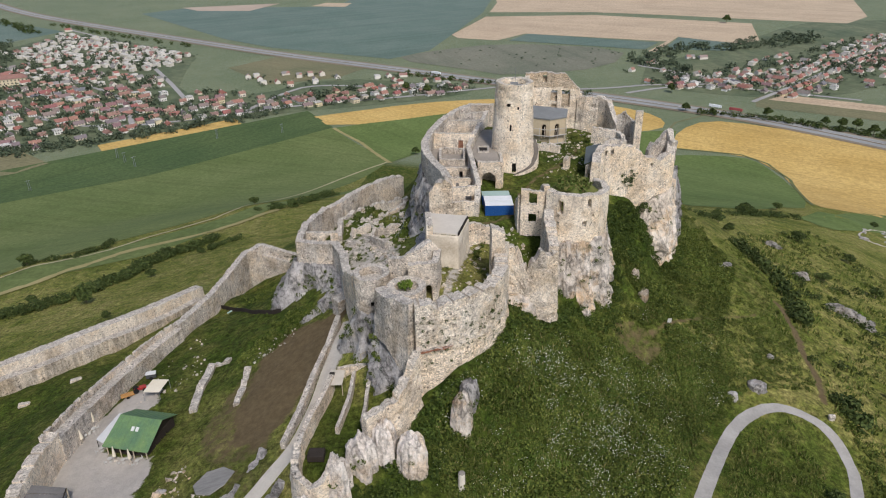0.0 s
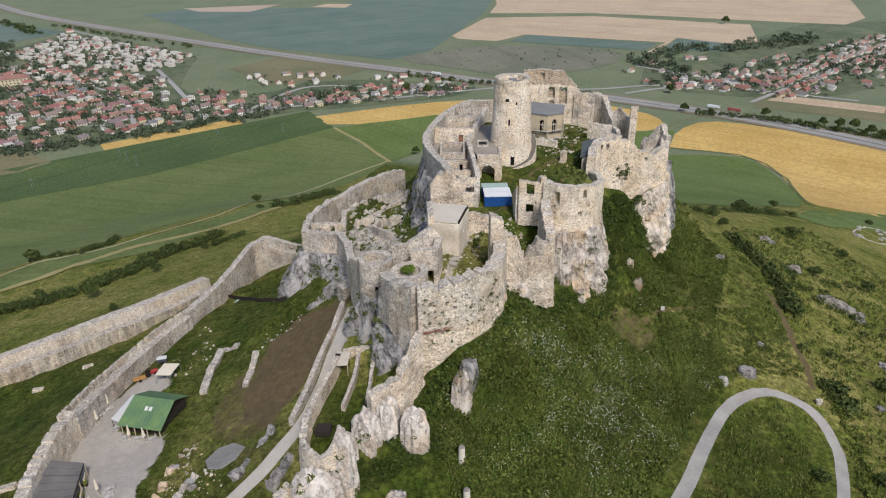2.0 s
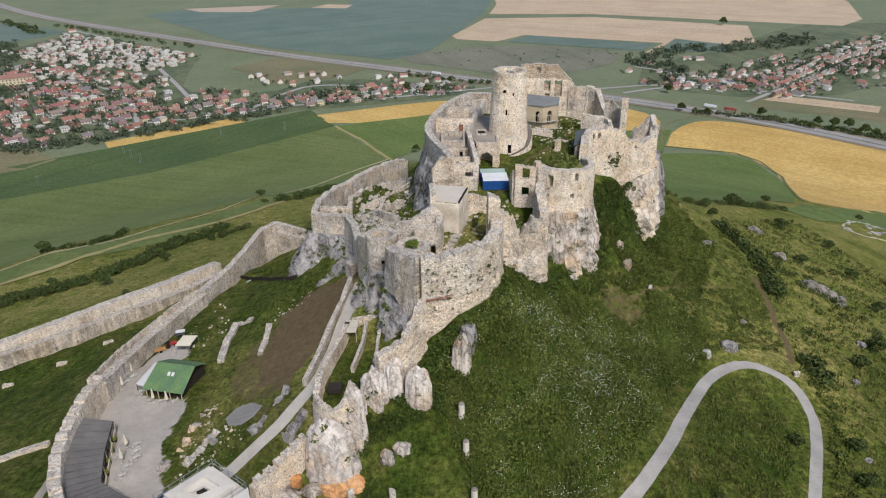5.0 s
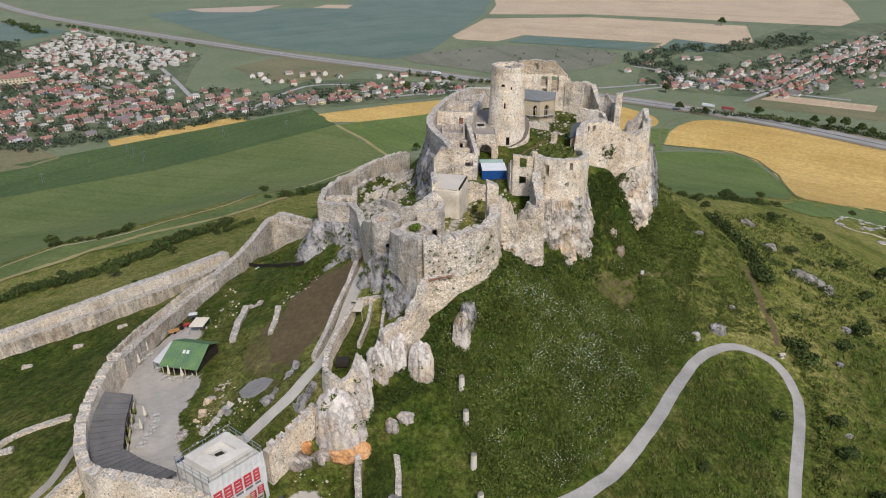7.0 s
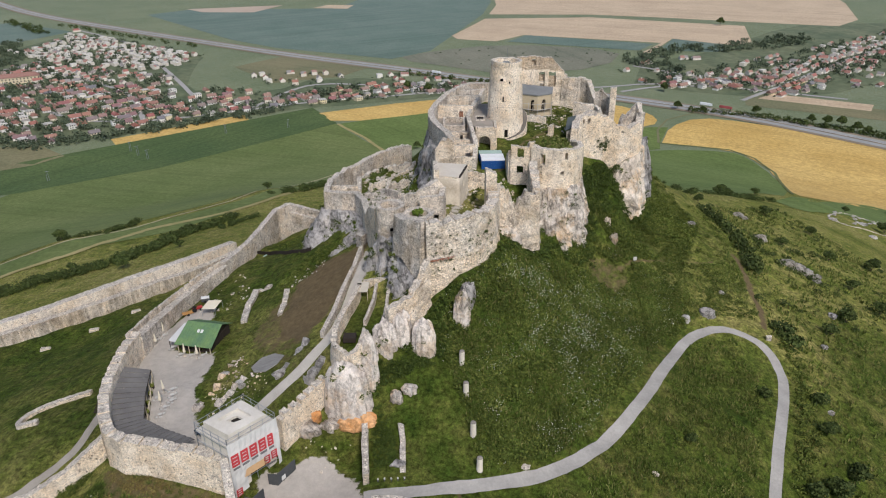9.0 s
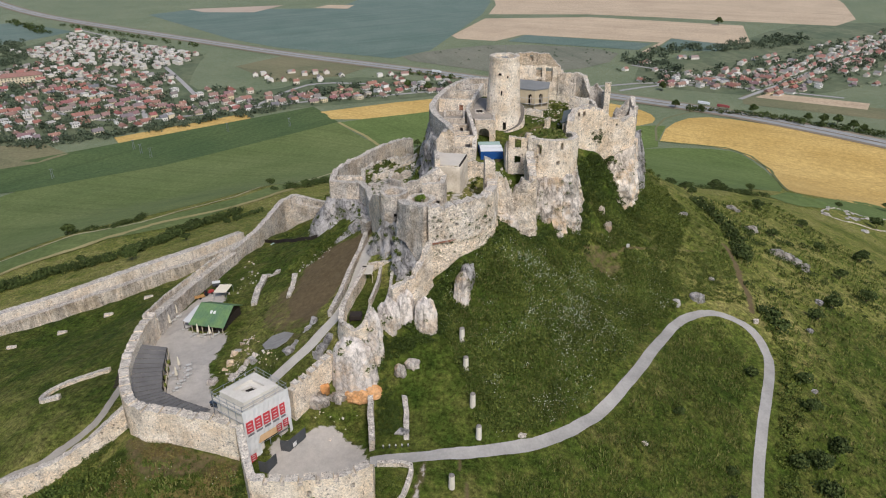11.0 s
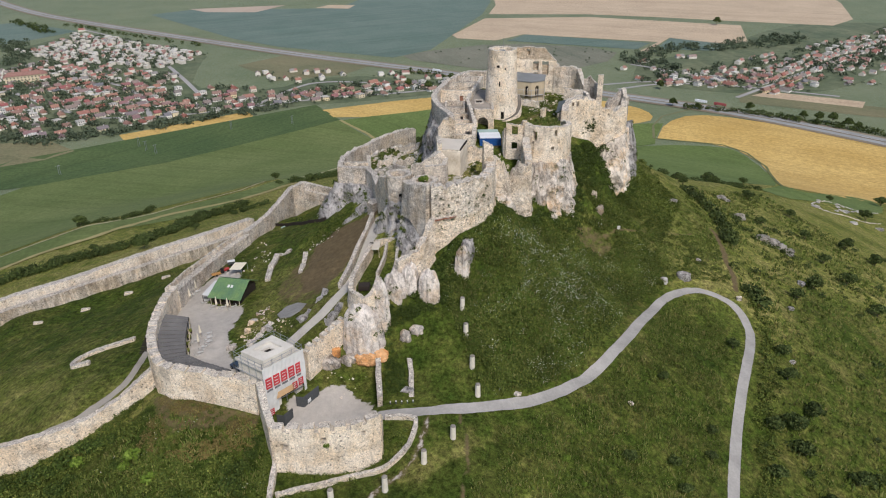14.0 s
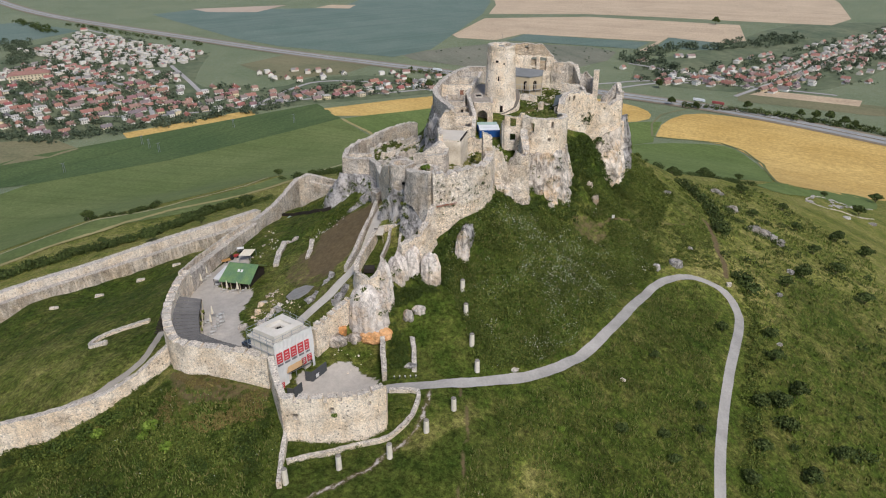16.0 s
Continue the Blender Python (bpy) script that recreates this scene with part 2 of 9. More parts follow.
def wall(name, points, thick, material, label="", parent=None, step=0.6, merlons=None, holes=(), ragged=0.5, rough=0.12, batter=0.0, kind="structure", category="wall", arched=False, upper=None):
    """A masonry wall along points of (x, y, bottom, top), standing to both sides of its line. merlons: (period, gap, depth);
    holes: openings through it, (metres along it, height of the middle, width, height); ragged: how far the ruined top varies."""
    s, p = along(points, step)
    n = len(s)
    tang = np.gradient(p[:, :2], axis=0)
    tang /= np.linalg.norm(tang, axis=1)[:, None] + 1e-9
    norm = np.stack([tang[:, 1], -tang[:, 0]], 1)
    seed = sum(map(ord, name)) % 97
    top = p[:, 3] + np.array([ragged * (1.1 * fbm(x * 0.35, y * 0.35, seed, 3) + 0.5 * fbm(x * 1.3, y * 1.3, seed + 5, 2)) for x, y in p[:, :2]])
    if ragged > 0.3:
        top -= ragged * np.array([1.1 * max(0.0, round(3.0 * fbm(x * 0.55, y * 0.55, seed + 9, 2)) / 3.0) + 0.5 * (noise.cell(Vector((x * 1.2, y * 1.2, seed))) > 0.55) for x, y in p[:, :2]])
    rows = max(2, int(np.max(top - p[:, 2]) / (step * 1.1)) + 1)
    verts = np.zeros((n, rows + 1, 2, 3))
    for j in range(rows + 1):
        f = j / rows
        z = p[:, 2] + (top - p[:, 2]) * f
        for side, sign in ((0, 1), (1, -1)):
            off = thick / 2 + batter * (1 - f)
            push = np.array([rough * fbm(x * 0.5 + 9 * side, y * 0.5, zz * 0.6, 4) for x, y, zz in zip(p[:, 0], p[:, 1], z)])
            verts[:, j, side, :2] = p[:, :2] + norm * (sign * (off + push))[:, None]
            verts[:, j, side, 2] = z + (rough * 0.5) * np.sin(s * 3.1 + j * 1.7)
    solid = np.ones((n - 1, rows), bool)
    mid_s = (s[1:] + s[:-1]) / 2
    mid_z = (verts[1:, 1:, 0, 2] + verts[:-1, :-1, 0, 2]) / 2
    if merlons:
        period, gap, depth = merlons
        notch = ((mid_s + seed) % period) < gap
        solid[notch[:, None] & (mid_z > ((top[1:] + top[:-1]) / 2 - depth)[:, None])] = False
    for along_s, hz, w, h in holes:
        inside = (np.abs(mid_s - along_s)[:, None] < w / 2) & (np.abs(mid_z - hz) < h / 2)
        if arched:
            inside |= ((mid_s - along_s)[:, None] ** 2 + (mid_z - hz - h / 2) ** 2) < (w / 2) ** 2
        solid[inside] = False
    index = lambda i, j, k: (i * (rows + 1) + j) * 2 + k
    faces = []
    for i in range(n - 1):
        for j in range(rows):
            if not solid[i, j]:
                continue
            faces.append((index(i, j, 0), index(i + 1, j, 0), index(i + 1, j + 1, 0), index(i, j + 1, 0)))
            faces.append((index(i + 1, j, 1), index(i, j, 1), index(i, j + 1, 1), index(i + 1, j + 1, 1)))
            if i == 0 or not solid[i - 1, j]:
                faces.append((index(i, j, 1), index(i, j, 0), index(i, j + 1, 0), index(i, j + 1, 1)))
            if i == n - 2 or not solid[i + 1, j]:
                faces.append((index(i + 1, j, 0), index(i + 1, j, 1), index(i + 1, j + 1, 1), index(i + 1, j + 1, 0)))
            if j == rows - 1 or not solid[i, j + 1]:
                faces.append((index(i, j + 1, 0), index(i + 1, j + 1, 0), index(i + 1, j + 1, 1), index(i, j + 1, 1)))
            if j and not solid[i, j - 1]:
                faces.append((index(i, j, 1), index(i + 1, j, 1), index(i + 1, j, 0), index(i, j, 0)))
    ob = mesh_ob(name, verts.reshape(-1, 3), faces, material if upper is None else [material, upper[1]], parent, label, "" if parent else category, "", "" if parent else kind)
    if upper:
        flat = verts.reshape(-1, 3)
        ob.data.polygons.foreach_set("material_index", [int(flat[f[0], 2] > upper[0] + 0.5 * fbm(flat[f[0], 0] * 0.6, flat[f[0], 1] * 0.6, 1.0, 3)) for f in faces])
    return ob


def blocky(x, y, z):
    """Broken rock: blocks standing out by different depths with clefts between them."""
    d, q = noise.voronoi(Vector((x, y, z)))
    return noise.cell(q[0] * 7.3) * 0.9 - 0.9 * math.exp(-((d[1] - d[0]) / 0.09) ** 2)


def cliff(name, points, material, label, lean=4.0, rough=1.6, step=0.6, kind="", category="rock", fold=0.22):
    """A rock face under points of (x, y, bottom, top), to the right of the line's way; it leans out by lean at its foot, with
    upright ribs, clefts and blocks, and closes behind."""
    s, p = along(smooth_line(points, 1), step)
    n = len(s)
    tang = np.gradient(p[:, :2], axis=0)
    tang /= np.linalg.norm(tang, axis=1)[:, None] + 1e-9
    norm = np.stack([tang[:, 1], -tang[:, 0]], 1)
    rows = max(4, int(np.max(p[:, 3] - p[:, 2]) / step))
    seed = sum(map(ord, name)) % 89
    verts = []
    for i in range(n):
        rib = 1.5 * fbm(s[i] * fold, seed, 0.0, 3)
        lip = 0.9 * fbm(s[i] * 0.5, seed + 3, 0, 3)
        for j in range(rows + 1):
            f = j / rows
            z = p[i, 2] + (p[i, 3] + lip - p[i, 2]) * f
            edge = min(1.0, i / 2.0, (n - 1 - i) / 2.0)
            x, y = p[i, 0], p[i, 1]
            flute = 1.0 - 2.2 * abs(fbm(x * 0.26 + z * 0.05, y * 0.26, z * 0.08 + seed, 3))
            swell = rough * (rib + 0.7 * flute + 0.38 * blocky(x * 0.36, y * 0.36, z * 0.13 + seed) + 0.35 * fbm(x * 0.9, y * 0.9, z * 0.6, 3))
            out = (lean * (1 - f) ** 1.15 + swell * (0.3 + 0.7 * math.sin(math.pi * min(1, 0.15 + f * 0.9)))) * edge
            verts.append((x + norm[i, 0] * out, y + norm[i, 1] * out, z + 0.35 * fbm(x * 0.9, y * 0.9, z, 2)))
        verts.append((p[i, 0] - norm[i, 0] * 2.0, p[i, 1] - norm[i, 1] * 2.0, p[i, 3] - 0.4))
        verts.append((p[i, 0] - norm[i, 0] * 2.0, p[i, 1] - norm[i, 1] * 2.0, p[i, 2]))
    k = rows + 3
    faces = []
    for i in range(n - 1):
        for j in range(k - 1):
            a, b = i * k + j, (i + 1) * k + j
            faces.append((a, b, b + 1, a + 1))
    faces += [tuple(range(k))[::-1], tuple((n - 1) * k + j for j in range(k))]
    return mesh_ob(name, verts, faces, material, None, label, category, "", kind, True)


def boulder(name, at, size, material, label, seed=0, sub=4, jag=0.35, category="rock", group="", taper=0.0, chip=0.16, flute=0.3):
    """A rock of its own: a ball broken into blocks and flutes and weathered; at is the middle of its foot."""
    bm = bmesh.new()
    bmesh.ops.create_icosphere(bm, subdivisions=sub, radius=1.0)
    tall = size[2] > 1.6 * size[0]
    for v in bm.verts:
        c = v.co.copy()
        zf = 0.45 if tall else 1.0
        r = 1 + jag * fbm(c.x * 1.3 + seed, c.y * 1.3, c.z * zf - seed, 4) + chip * blocky(c.x * 1.7 + seed, c.y * 1.7, c.z * zf * 1.4) + 0.1 * fbm(c.x * 4.5, c.y * 4.5 + seed, c.z * 3 * zf, 3)
        up = math.copysign(abs(c.z) ** (0.7 if tall else 1.0), c.z)
        flat = (1 - up * up) ** 0.5 if not tall else max(0.0, 1 - abs(c.z) ** 3.2) ** 0.5
        g0 = math.hypot(c.x, c.y) or 1e-6
        if tall:
            r += flute * (0.5 - 2.0 * abs(fbm(c.x / g0 * 1.3 + seed, c.y / g0 * 1.3, c.z * 0.35, 3)))
            up += 0.22 * fbm(c.x * 2.6 + seed, c.y * 2.6, seed, 3) * max(0.0, c.z)
        wide = r * (flat / g0 if tall else 1.0) * (1 - taper * (up * 0.5 + 0.5))
        v.co = (at[0] + c.x * wide * size[0], at[1] + c.y * wide * size[1], at[2] + (up * (0.75 + 0.25 * r) * 0.5 + 0.42) * size[2])
    me = bpy.data.meshes.new(name)
    bm.to_mesh(me)
    bm.free()
    me.materials.append(material)
    me.polygons.foreach_set("use_smooth", [tall] * len(me.polygons))
    return tagged(new(name, me), label, category, group)


def inside(poly, x, y):
    """Which of the places x, y lie in the polygon."""
    hit = np.zeros(np.shape(x), bool)
    for (x0, y0), (x1, y1) in zip(poly, [*poly[1:], poly[0]]):
        cross = ((y0 > y) != (y1 > y)) & (x < (x1 - x0) * (y - y0) / ((y1 - y0) or 1e-9) + x0)
        hit ^= cross
    return hit


def away(line, x, y):
    """Metres from the places x, y to a polyline."""
    best = np.full(np.shape(x), 1e9)
    for (x0, y0, *_), (x1, y1, *_) in zip(line, line[1:]):
        dx, dy = x1 - x0, y1 - y0
        t = np.clip(((x - x0) * dx + (y - y0) * dy) / (dx * dx + dy * dy + 1e-9), 0, 1)
        best = np.minimum(best, np.hypot(x - x0 - t * dx, y - y0 - t * dy))
    return best

# ---- the ground: one sheet from the castle's hill down to the plain ----
VALLEY = -152.0
SPOTS_UPPER = [(12, 139, 38), (10.5, 149, 38.2), (11, 155, 38.3), (13, 160, 38.6), (20, 150, 38.3), (20, 160, 39), (28, 150, 38), (30, 165, 38.5), (28, 180, 39), (36, 190, 38), (46, 190, 37.5), (40, 176, 38.5), (48, 178, 38.5),
               (3.5, 150, 40.5), (3, 165, 41), (6, 178, 41.5), (7, 188, 43), (1, 107, 36.8), (4, 116, 37), (9, 126, 37.5), (-5, 112, 37), (24, 141, 38), (30, 208, 36), (46, 207, 35)]
SPOTS_WING = [(-15, 133, 28.5), (-20, 148, 28), (-12, 160, 26.5), (-24, 160, 27), (-11, 174, 25), (-20, 172, 26), (-8, 148, 29), (-12, 186, 22)]
SPOTS_YARD = [(-30, 124, 19.5), (-19, 117, 25.5), (-26, 108, 21.5), (-22, 101, 22.5), (-33, 98, 18), (-40, 104, 14.8), (-48, 107, 11.8), (-40, 120, 15), (-50, 122, 11), (-36, 138, 17.5), (-48, 150, 9.5),
              (-46, 165, 6), (-55, 160, 6.5), (-57, 141, 9.3), (-61, 120, 9.6), (-62, 105, 10.2), (-66.5, 106, 9.9), (-67, 95, 10.2), (-55, 92, 10.6), (-61, 80, 11), (-52, 75, 11.3), (-48, 66, 11.5), (-40, 72, 12.6), (-39, 85, 15.3),
              (-33, 82, 17.5), (-29, 75, 17.5), (-24, 88, 21.5), (-17, 98, 24), (-15, 89, 23.5), (-18, 80, 22.5), (-22, 60, 9.5), (-30, 52, 9), (-17, 68, 10.5), (-14, 53, 10.4)]
SPOTS_FRONT = [(-14, 46, 6.6), (-24, 40, 5), (-31, 30, 5), (-23, 34, 5.6), (-13, 37, 6.2), (-6, 43, 8), (0, 49, 8.9), (1.5, 41, 6.7), (-3, 30, 3), (-40.5, 53.6, 9.2), (-49, 55.4, 9.4), (-57.5, 57, 9.8), (-62, 61.4, 9.6), (-61, 47, 4.2), (-66.4, 61.4, 7.0), (-70.4, 70.4, 8.0), (-77, 62.4, 5.2), (-84.4, 60, 2.8), (-73.4, 57.2, 1.9), (-81.4, 53.6, -1.6), (-88.4, 51.6, -2.9),
               (-75, 50, -0.4), (-92, 40, -4), (-120, 40, -16), (-100, 82, 0), (-78, 89, 5.5), (-88, 80, 3.8), (-97, 130, -5.6), (-108, 124, -7.4), (-88, 150.6, -5.6), (-98.6, 138.6, -5.3), (-110, 133.4, -7.2), (-117, 130.6, -8.4), (-131, 125.4, -10), (-76, 110, 5), (-73, 130, 3), (-82, 150, -5), (-70, 168, -3), (-60, 186, -5)]
SPOTS_SLOPE = [(4, 67, 13.2), (3, 74.5, 16), (2.4, 80.5, 19.3), (-5, 82, 20.8), (2, 88, 24), (-4, 91.4, 25.2), (-1, 91.2, 27.8), (3.2, 92.2, 30.4), (7.8, 96.8, 31), (11, 104, 31.2), (14, 109, 30), (21, 118, 23), (33, 126, 16.5), (42, 131, 12), (50.7, 135, 12.9), (50, 151, 16.5),
               (60, 163, 12), (55, 161.4, 12.5), (44, 161.8, 30.5), (40.5, 157, 29.5), (47.2, 161.2, 29.6), (50, 160, 24.5), (38, 152, 29), (63, 187, 14), (75, 207, 9), (70, 127, 0.6), (84, 121, -3.6), (81, 115, -4.9), (79, 100, -6.4), (86, 87, -10.6), (66, 71, -9), (56, 45, -12), (46, 54.5, -4.4), (36, 54, -1.6), (39, 67, 2.6),
               (57, 81, -0.6), (30, 73, 5.7), (54, 108, 2), (20, 64, 7.2), (5, 57, 9)]
SPOTS_HILL = [(116, 124, -16), (102, 60, -25), (150, 170, -27), (165, 353, -57), (240, 394, -77), (155, 300, -38), (91, 250, -8), (120, 230, -19), (155, 432, -86), (253, 442, -96), (297, 431, -106), (204, 592, -128),
              (-119, 419, -76), (-207, 317, -65), (-180, 252, -54), (-141, 318, -63), (-72, 440, -83), (-15, 300, -36), (45, 300, -30), (40, 430, -82), (-35, 225, -4), (30, 232, 18), (-140, 158, -26), (-112, 190, -25), (-85, 235, -30)]
SPOTS_PLAIN = [(-400, 600, -148), (-300, 673, -150), (-129, 800, -152), (158, 705, -150), (330, 640, -149), (380, 555, -146), (0, 640, -141), (-240, 520, -128), (500, 430, -146), (-420, 330, -128), (-330, 60, -95),
               (0, -160, -62), (-200, -160, -92), (220, -140, -100), (330, 60, -98), (400, 240, -122), (-520, -300, -150), (520, -300, -150), (0, -520, -150), (300, 300, -98), (210, 170, -52), (-220, 120, -60)]
SPOTS = np.array([*SPOTS_UPPER, *SPOTS_WING, *SPOTS_YARD, *SPOTS_FRONT, *SPOTS_SLOPE, *SPOTS_HILL, *SPOTS_PLAIN], float)


def kernel(dx, dy):
    return np.sqrt(dx * dx + dy * dy + 9.0)


_m = kernel(SPOTS[:, None, 0] - SPOTS[None, :, 0], SPOTS[:, None, 1] - SPOTS[None, :, 1])
_w = np.linalg.solve(_m - 0.4 * np.eye(len(SPOTS)), SPOTS[:, 2] - VALLEY)


def raw_height(x, y):
    x, y = np.asarray(x, float), np.asarray(y, float)
    z = np.zeros(x.shape)
    for (px, py, _), w in zip(SPOTS, _w):
        z += w * kernel(x - px, y - py)
    r = np.hypot((x - 10) * 1.0, y - 140)
    f = np.clip((r - 520) / 230, 0, 1)
    f = f * f * (3 - 2 * f)
    return VALLEY + np.maximum(z, -6) * (1 - f)


def spaced(lo, hi, step, far_lo, far_hi, grow=1.045):
    a = list(np.arange(lo, hi + 0.01, step))
    d = step
    while a[-1] < far_hi:
        d *= grow
        a.append(a[-1] + d)
    d = step
    while a[0] > far_lo:
        d *= grow
        a.insert(0, a[0] - d)
    return np.array(a)


GX, GY = spaced(-112, 108, 1.1, -4600, 4600), spaced(24, 214, 1.1, -1500, 4700)
MX, MY = np.meshgrid(GX, GY, indexing="ij")
GZ = raw_height(MX, MY)
_near = np.clip(1.6 - np.hypot(MX, MY - 120) / 260, 0, 1)
_bumps = np.array([fbm(x * 0.13, y * 0.13, 2.0, 4) if k > 0 else 0.0 for x, y, k in zip(MX.ravel(), MY.ravel(), _near.ravel())]).reshape(MX.shape)
GZ = GZ + 0.55 * _bumps * _near


def ground_z(x, y):
    """The height of the ground sheet at places x, y."""
    x, y = np.asarray(x, float), np.asarray(y, float)
    i = np.clip(np.searchsorted(GX, x) - 1, 0, len(GX) - 2)
    j = np.clip(np.searchsorted(GY, y) - 1, 0, len(GY) - 2)
    u, v = (x - GX[i]) / (GX[i + 1] - GX[i]), (y - GY[j]) / (GY[j + 1] - GY[j])
    return GZ[i, j] * (1 - u) * (1 - v) + GZ[i + 1, j] * u * (1 - v) + GZ[i, j + 1] * (1 - u) * v + GZ[i + 1, j + 1] * u * v


# what covers the ground: red gravel, green bare soil, blue dry grass; alpha rank growth
ROAD = smooth_line([(-15, 54.3), (-2.4, 55.9), (5.4, 57.6), (12, 59.6), (16.5, 61.6), (22.8, 65.6), (27.4, 69.8), (32.4, 74.6), (38.2, 81.3), (43, 88), (48.6, 97.3), (55.3, 108.2), (61.2, 115.6), (69.3, 121.7), (76, 122.7), (81.2, 120), (83.9, 115.3), (83.2, 108.5), (80.9, 102.3), (75.9, 92.4), (71.2, 83.2), (67.5, 75), (63.9, 66.8), (59.2, 55.1), (56.4, 46.5), (51.5, 30), (46, 4)], 2)
YARD_GRAVEL = [(-69, 80), (-69, 100), (-67, 112), (-64, 119), (-59, 119), (-57, 112), (-62, 107), (-61.6, 99), (-53, 95.6), (-51, 97), (-51.6, 92.6), (-52.2, 88), (-52, 84.6), (-50.2, 78), (-48.6, 71.4), (-44, 67), (-45, 61), (-58, 66), (-65, 78)]
ROOMS = [(1.6, 140), (7, 142), (7.4, 152), (6, 164), (8, 174), (12, 192), (7, 192), (2, 184), (-2.4, 172), (-3.6, 160)]
GATE_GRAVEL = [(-33, 53), (-34.6, 58), (-33.4, 61), (-31, 59.6), (-28.4, 61.4), (-25.6, 63.2), (-22.6, 64), (-20.4, 62.6), (-18, 59), (-16, 56.4), (-14, 54), (-20, 51), (-30, 50)]
BROWN_SOIL = [(-19.6, 123), (-23, 123.5), (-29, 126), (-33, 125), (-34, 121), (-37, 118), (-37.5, 112), (-38, 105), (-37.6, 98), (-35, 92), (-31, 90), (-27.5, 94), (-25, 101), (-21.6, 108), (-19.6, 115)]
MID_PATH = [(6.2, 135), (5.6, 130), (4.4, 124.6), (3.0, 119), (1.6, 113.6), (0.6, 108), (-0.6, 104)]
WING_YARD = [(-10, 130), (-22, 140), (-24, 150), (-18, 158), (-12, 152), (-9, 140)]
SADDLE_PATH = [(46, 132.6), (48.5, 134), (53.7, 137.8), (62.4, 146.2), (72, 152), (82, 158)]
GULLY = [(94, 172.5), (94.2, 167.9), (92.4, 156.3), (89.8, 145.7), (88.8, 137), (86.2, 128)]
SADDLE = [(35.6, 130.6), (39, 133.4), (44, 134), (47.6, 132.6), (48.2, 129.6), (45.6, 125.4), (42, 123), (37.6, 125.4)]
FOOTPATHS = [[(-5.4, 54), (-5.6, 51), (-6.6, 47.8), (-8.0, 44.2), (-10.2, 41.7), (-12.8, 40.4), (-14.7, 38.5), (-16.4, 35.8), (-19.9, 33.9), (-22.8, 32.2), (-30, 28), (-40, 24)], [(1.4, 56), (1.9, 52), (2.5, 47.0), (1.9, 41.2), (0.9, 35.7), (0.1, 32.0), (-1, 20)]]
RAMP_PATH = [(-18.6, 112), (-20.5, 104), (-21.5, 97)]
COURT_PATH = [(9, 136), (15, 140), (18, 152), (22.5, 159), (27, 165), (32, 172), (36, 180), (36, 194)]
_wob = np.array([fbm(x * 0.3, y * 0.3, 7.0, 3) for x, y in zip(MX.ravel(), MY.ravel())]).reshape(MX.shape) * 1.2


def soft(poly):
    x, y = MX + _wob, MY + _wob * 0.7
    d = away([*poly, poly[0]], x, y)
    return np.clip(0.5 + np.where(inside(poly, x, y), d, -d) / 1.6, 0, 1)


def worn(line, half):
    return np.clip(1.4 - away(line, MX + 0.4 * _wob, MY) / half, 0, 1)


cover = np.zeros((*MX.shape, 4))
cover[..., 0] = np.maximum.reduce([soft(YARD_GRAVEL), soft(ROOMS), soft(GATE_GRAVEL), 0.62 * worn(MID_PATH, 1.3), 0.6 * soft(WING_YARD), 0.56 * worn(FOOTPATHS[0], 0.6), worn(RAMP_PATH, 1.6) * 0.8])
cover[..., 1] = np.maximum.reduce([soft(BROWN_SOIL), 0.52 * soft(SADDLE), 0.7 * worn(SADDLE_PATH, 0.6), 0.62 * soft([(-64, 63), (-56, 61.5), (-39, 56), (-38.4, 50), (-48, 53), (-58, 53)]), worn(COURT_PATH, 0.5) * 0.8, 0.5 * worn(MID_PATH, 1.7), 1.0 * worn(GULLY, 1.1), 0.75 * worn(FOOTPATHS[1], 0.5), 0.75 * worn(FOOTPATHS[0], 0.7), 0.6 * soft([(-39.3, 118), (-44, 101), (-43, 93), (-36, 89), (-29, 88), (-27, 97), (-32, 104)]), 0.4 * soft([(-38, 92), (-26, 84), (-31, 78), (-38, 84), (-44, 96), (-41, 106), (-38, 100)])])
_dry = np.array([fbm(x * 0.02, y * 0.02, 11.0, 3) for x, y in zip(MX.ravel(), MY.ravel())]).reshape(MX.shape)
cover[..., 2] = np.clip(0.35 + 0.9 * _dry + 0.25 * (MX > 60), 0, 1) * np.clip(1.6 - away([(-30, 30), (-30, 160)], MX, MY) / 200, 0.25, 1)
_rank = inside([(-4, 90), (5, 60), (28, 76), (40, 92), (52, 112), (66, 124), (60, 134), (46, 140), (36, 126), (22, 118), (12, 104)], MX + 3 * _wob, MY + 3 * _wob) | inside([(42, 140), (52, 137), (72, 150), (84, 190), (78, 215), (62, 185), (50, 155)], MX + 2 * _wob, MY)
_hairpin = inside([(8, 55), (30, 72), (57, 107), (74, 119), (66, 82), (52, 42), (30, 20), (8, 20)], MX + 2 * _wob, MY)
_rough = inside([(-66, 58), (-38, 53), (-34, 28), (0, 30), (6, 48), (6, 10), (-110, 10), (-110, 26), (-78, 46)], MX + 2 * _wob, MY)
_sunk = inside([(-57, 159), (-50, 171), (-37, 164), (-36, 146), (-44, 146), (-52, 154)], MX, MY)
_lush = inside([(-20, 46), (8, 54), (3, 86), (-6, 90), (-16, 72)], MX + _wob, MY) | ((MX < -72) & (MY > 60) & (MY < np.interp(MX, [-152, -118, -101, -72], [123, 137, 145, 184])))
_bank_dim = inside([(-64, 60), (-38, 53), (-30, 40), (-6, 40), (10, 52), (12, 4), (-110, 4), (-100, 44)], MX + 2 * _wob, MY)
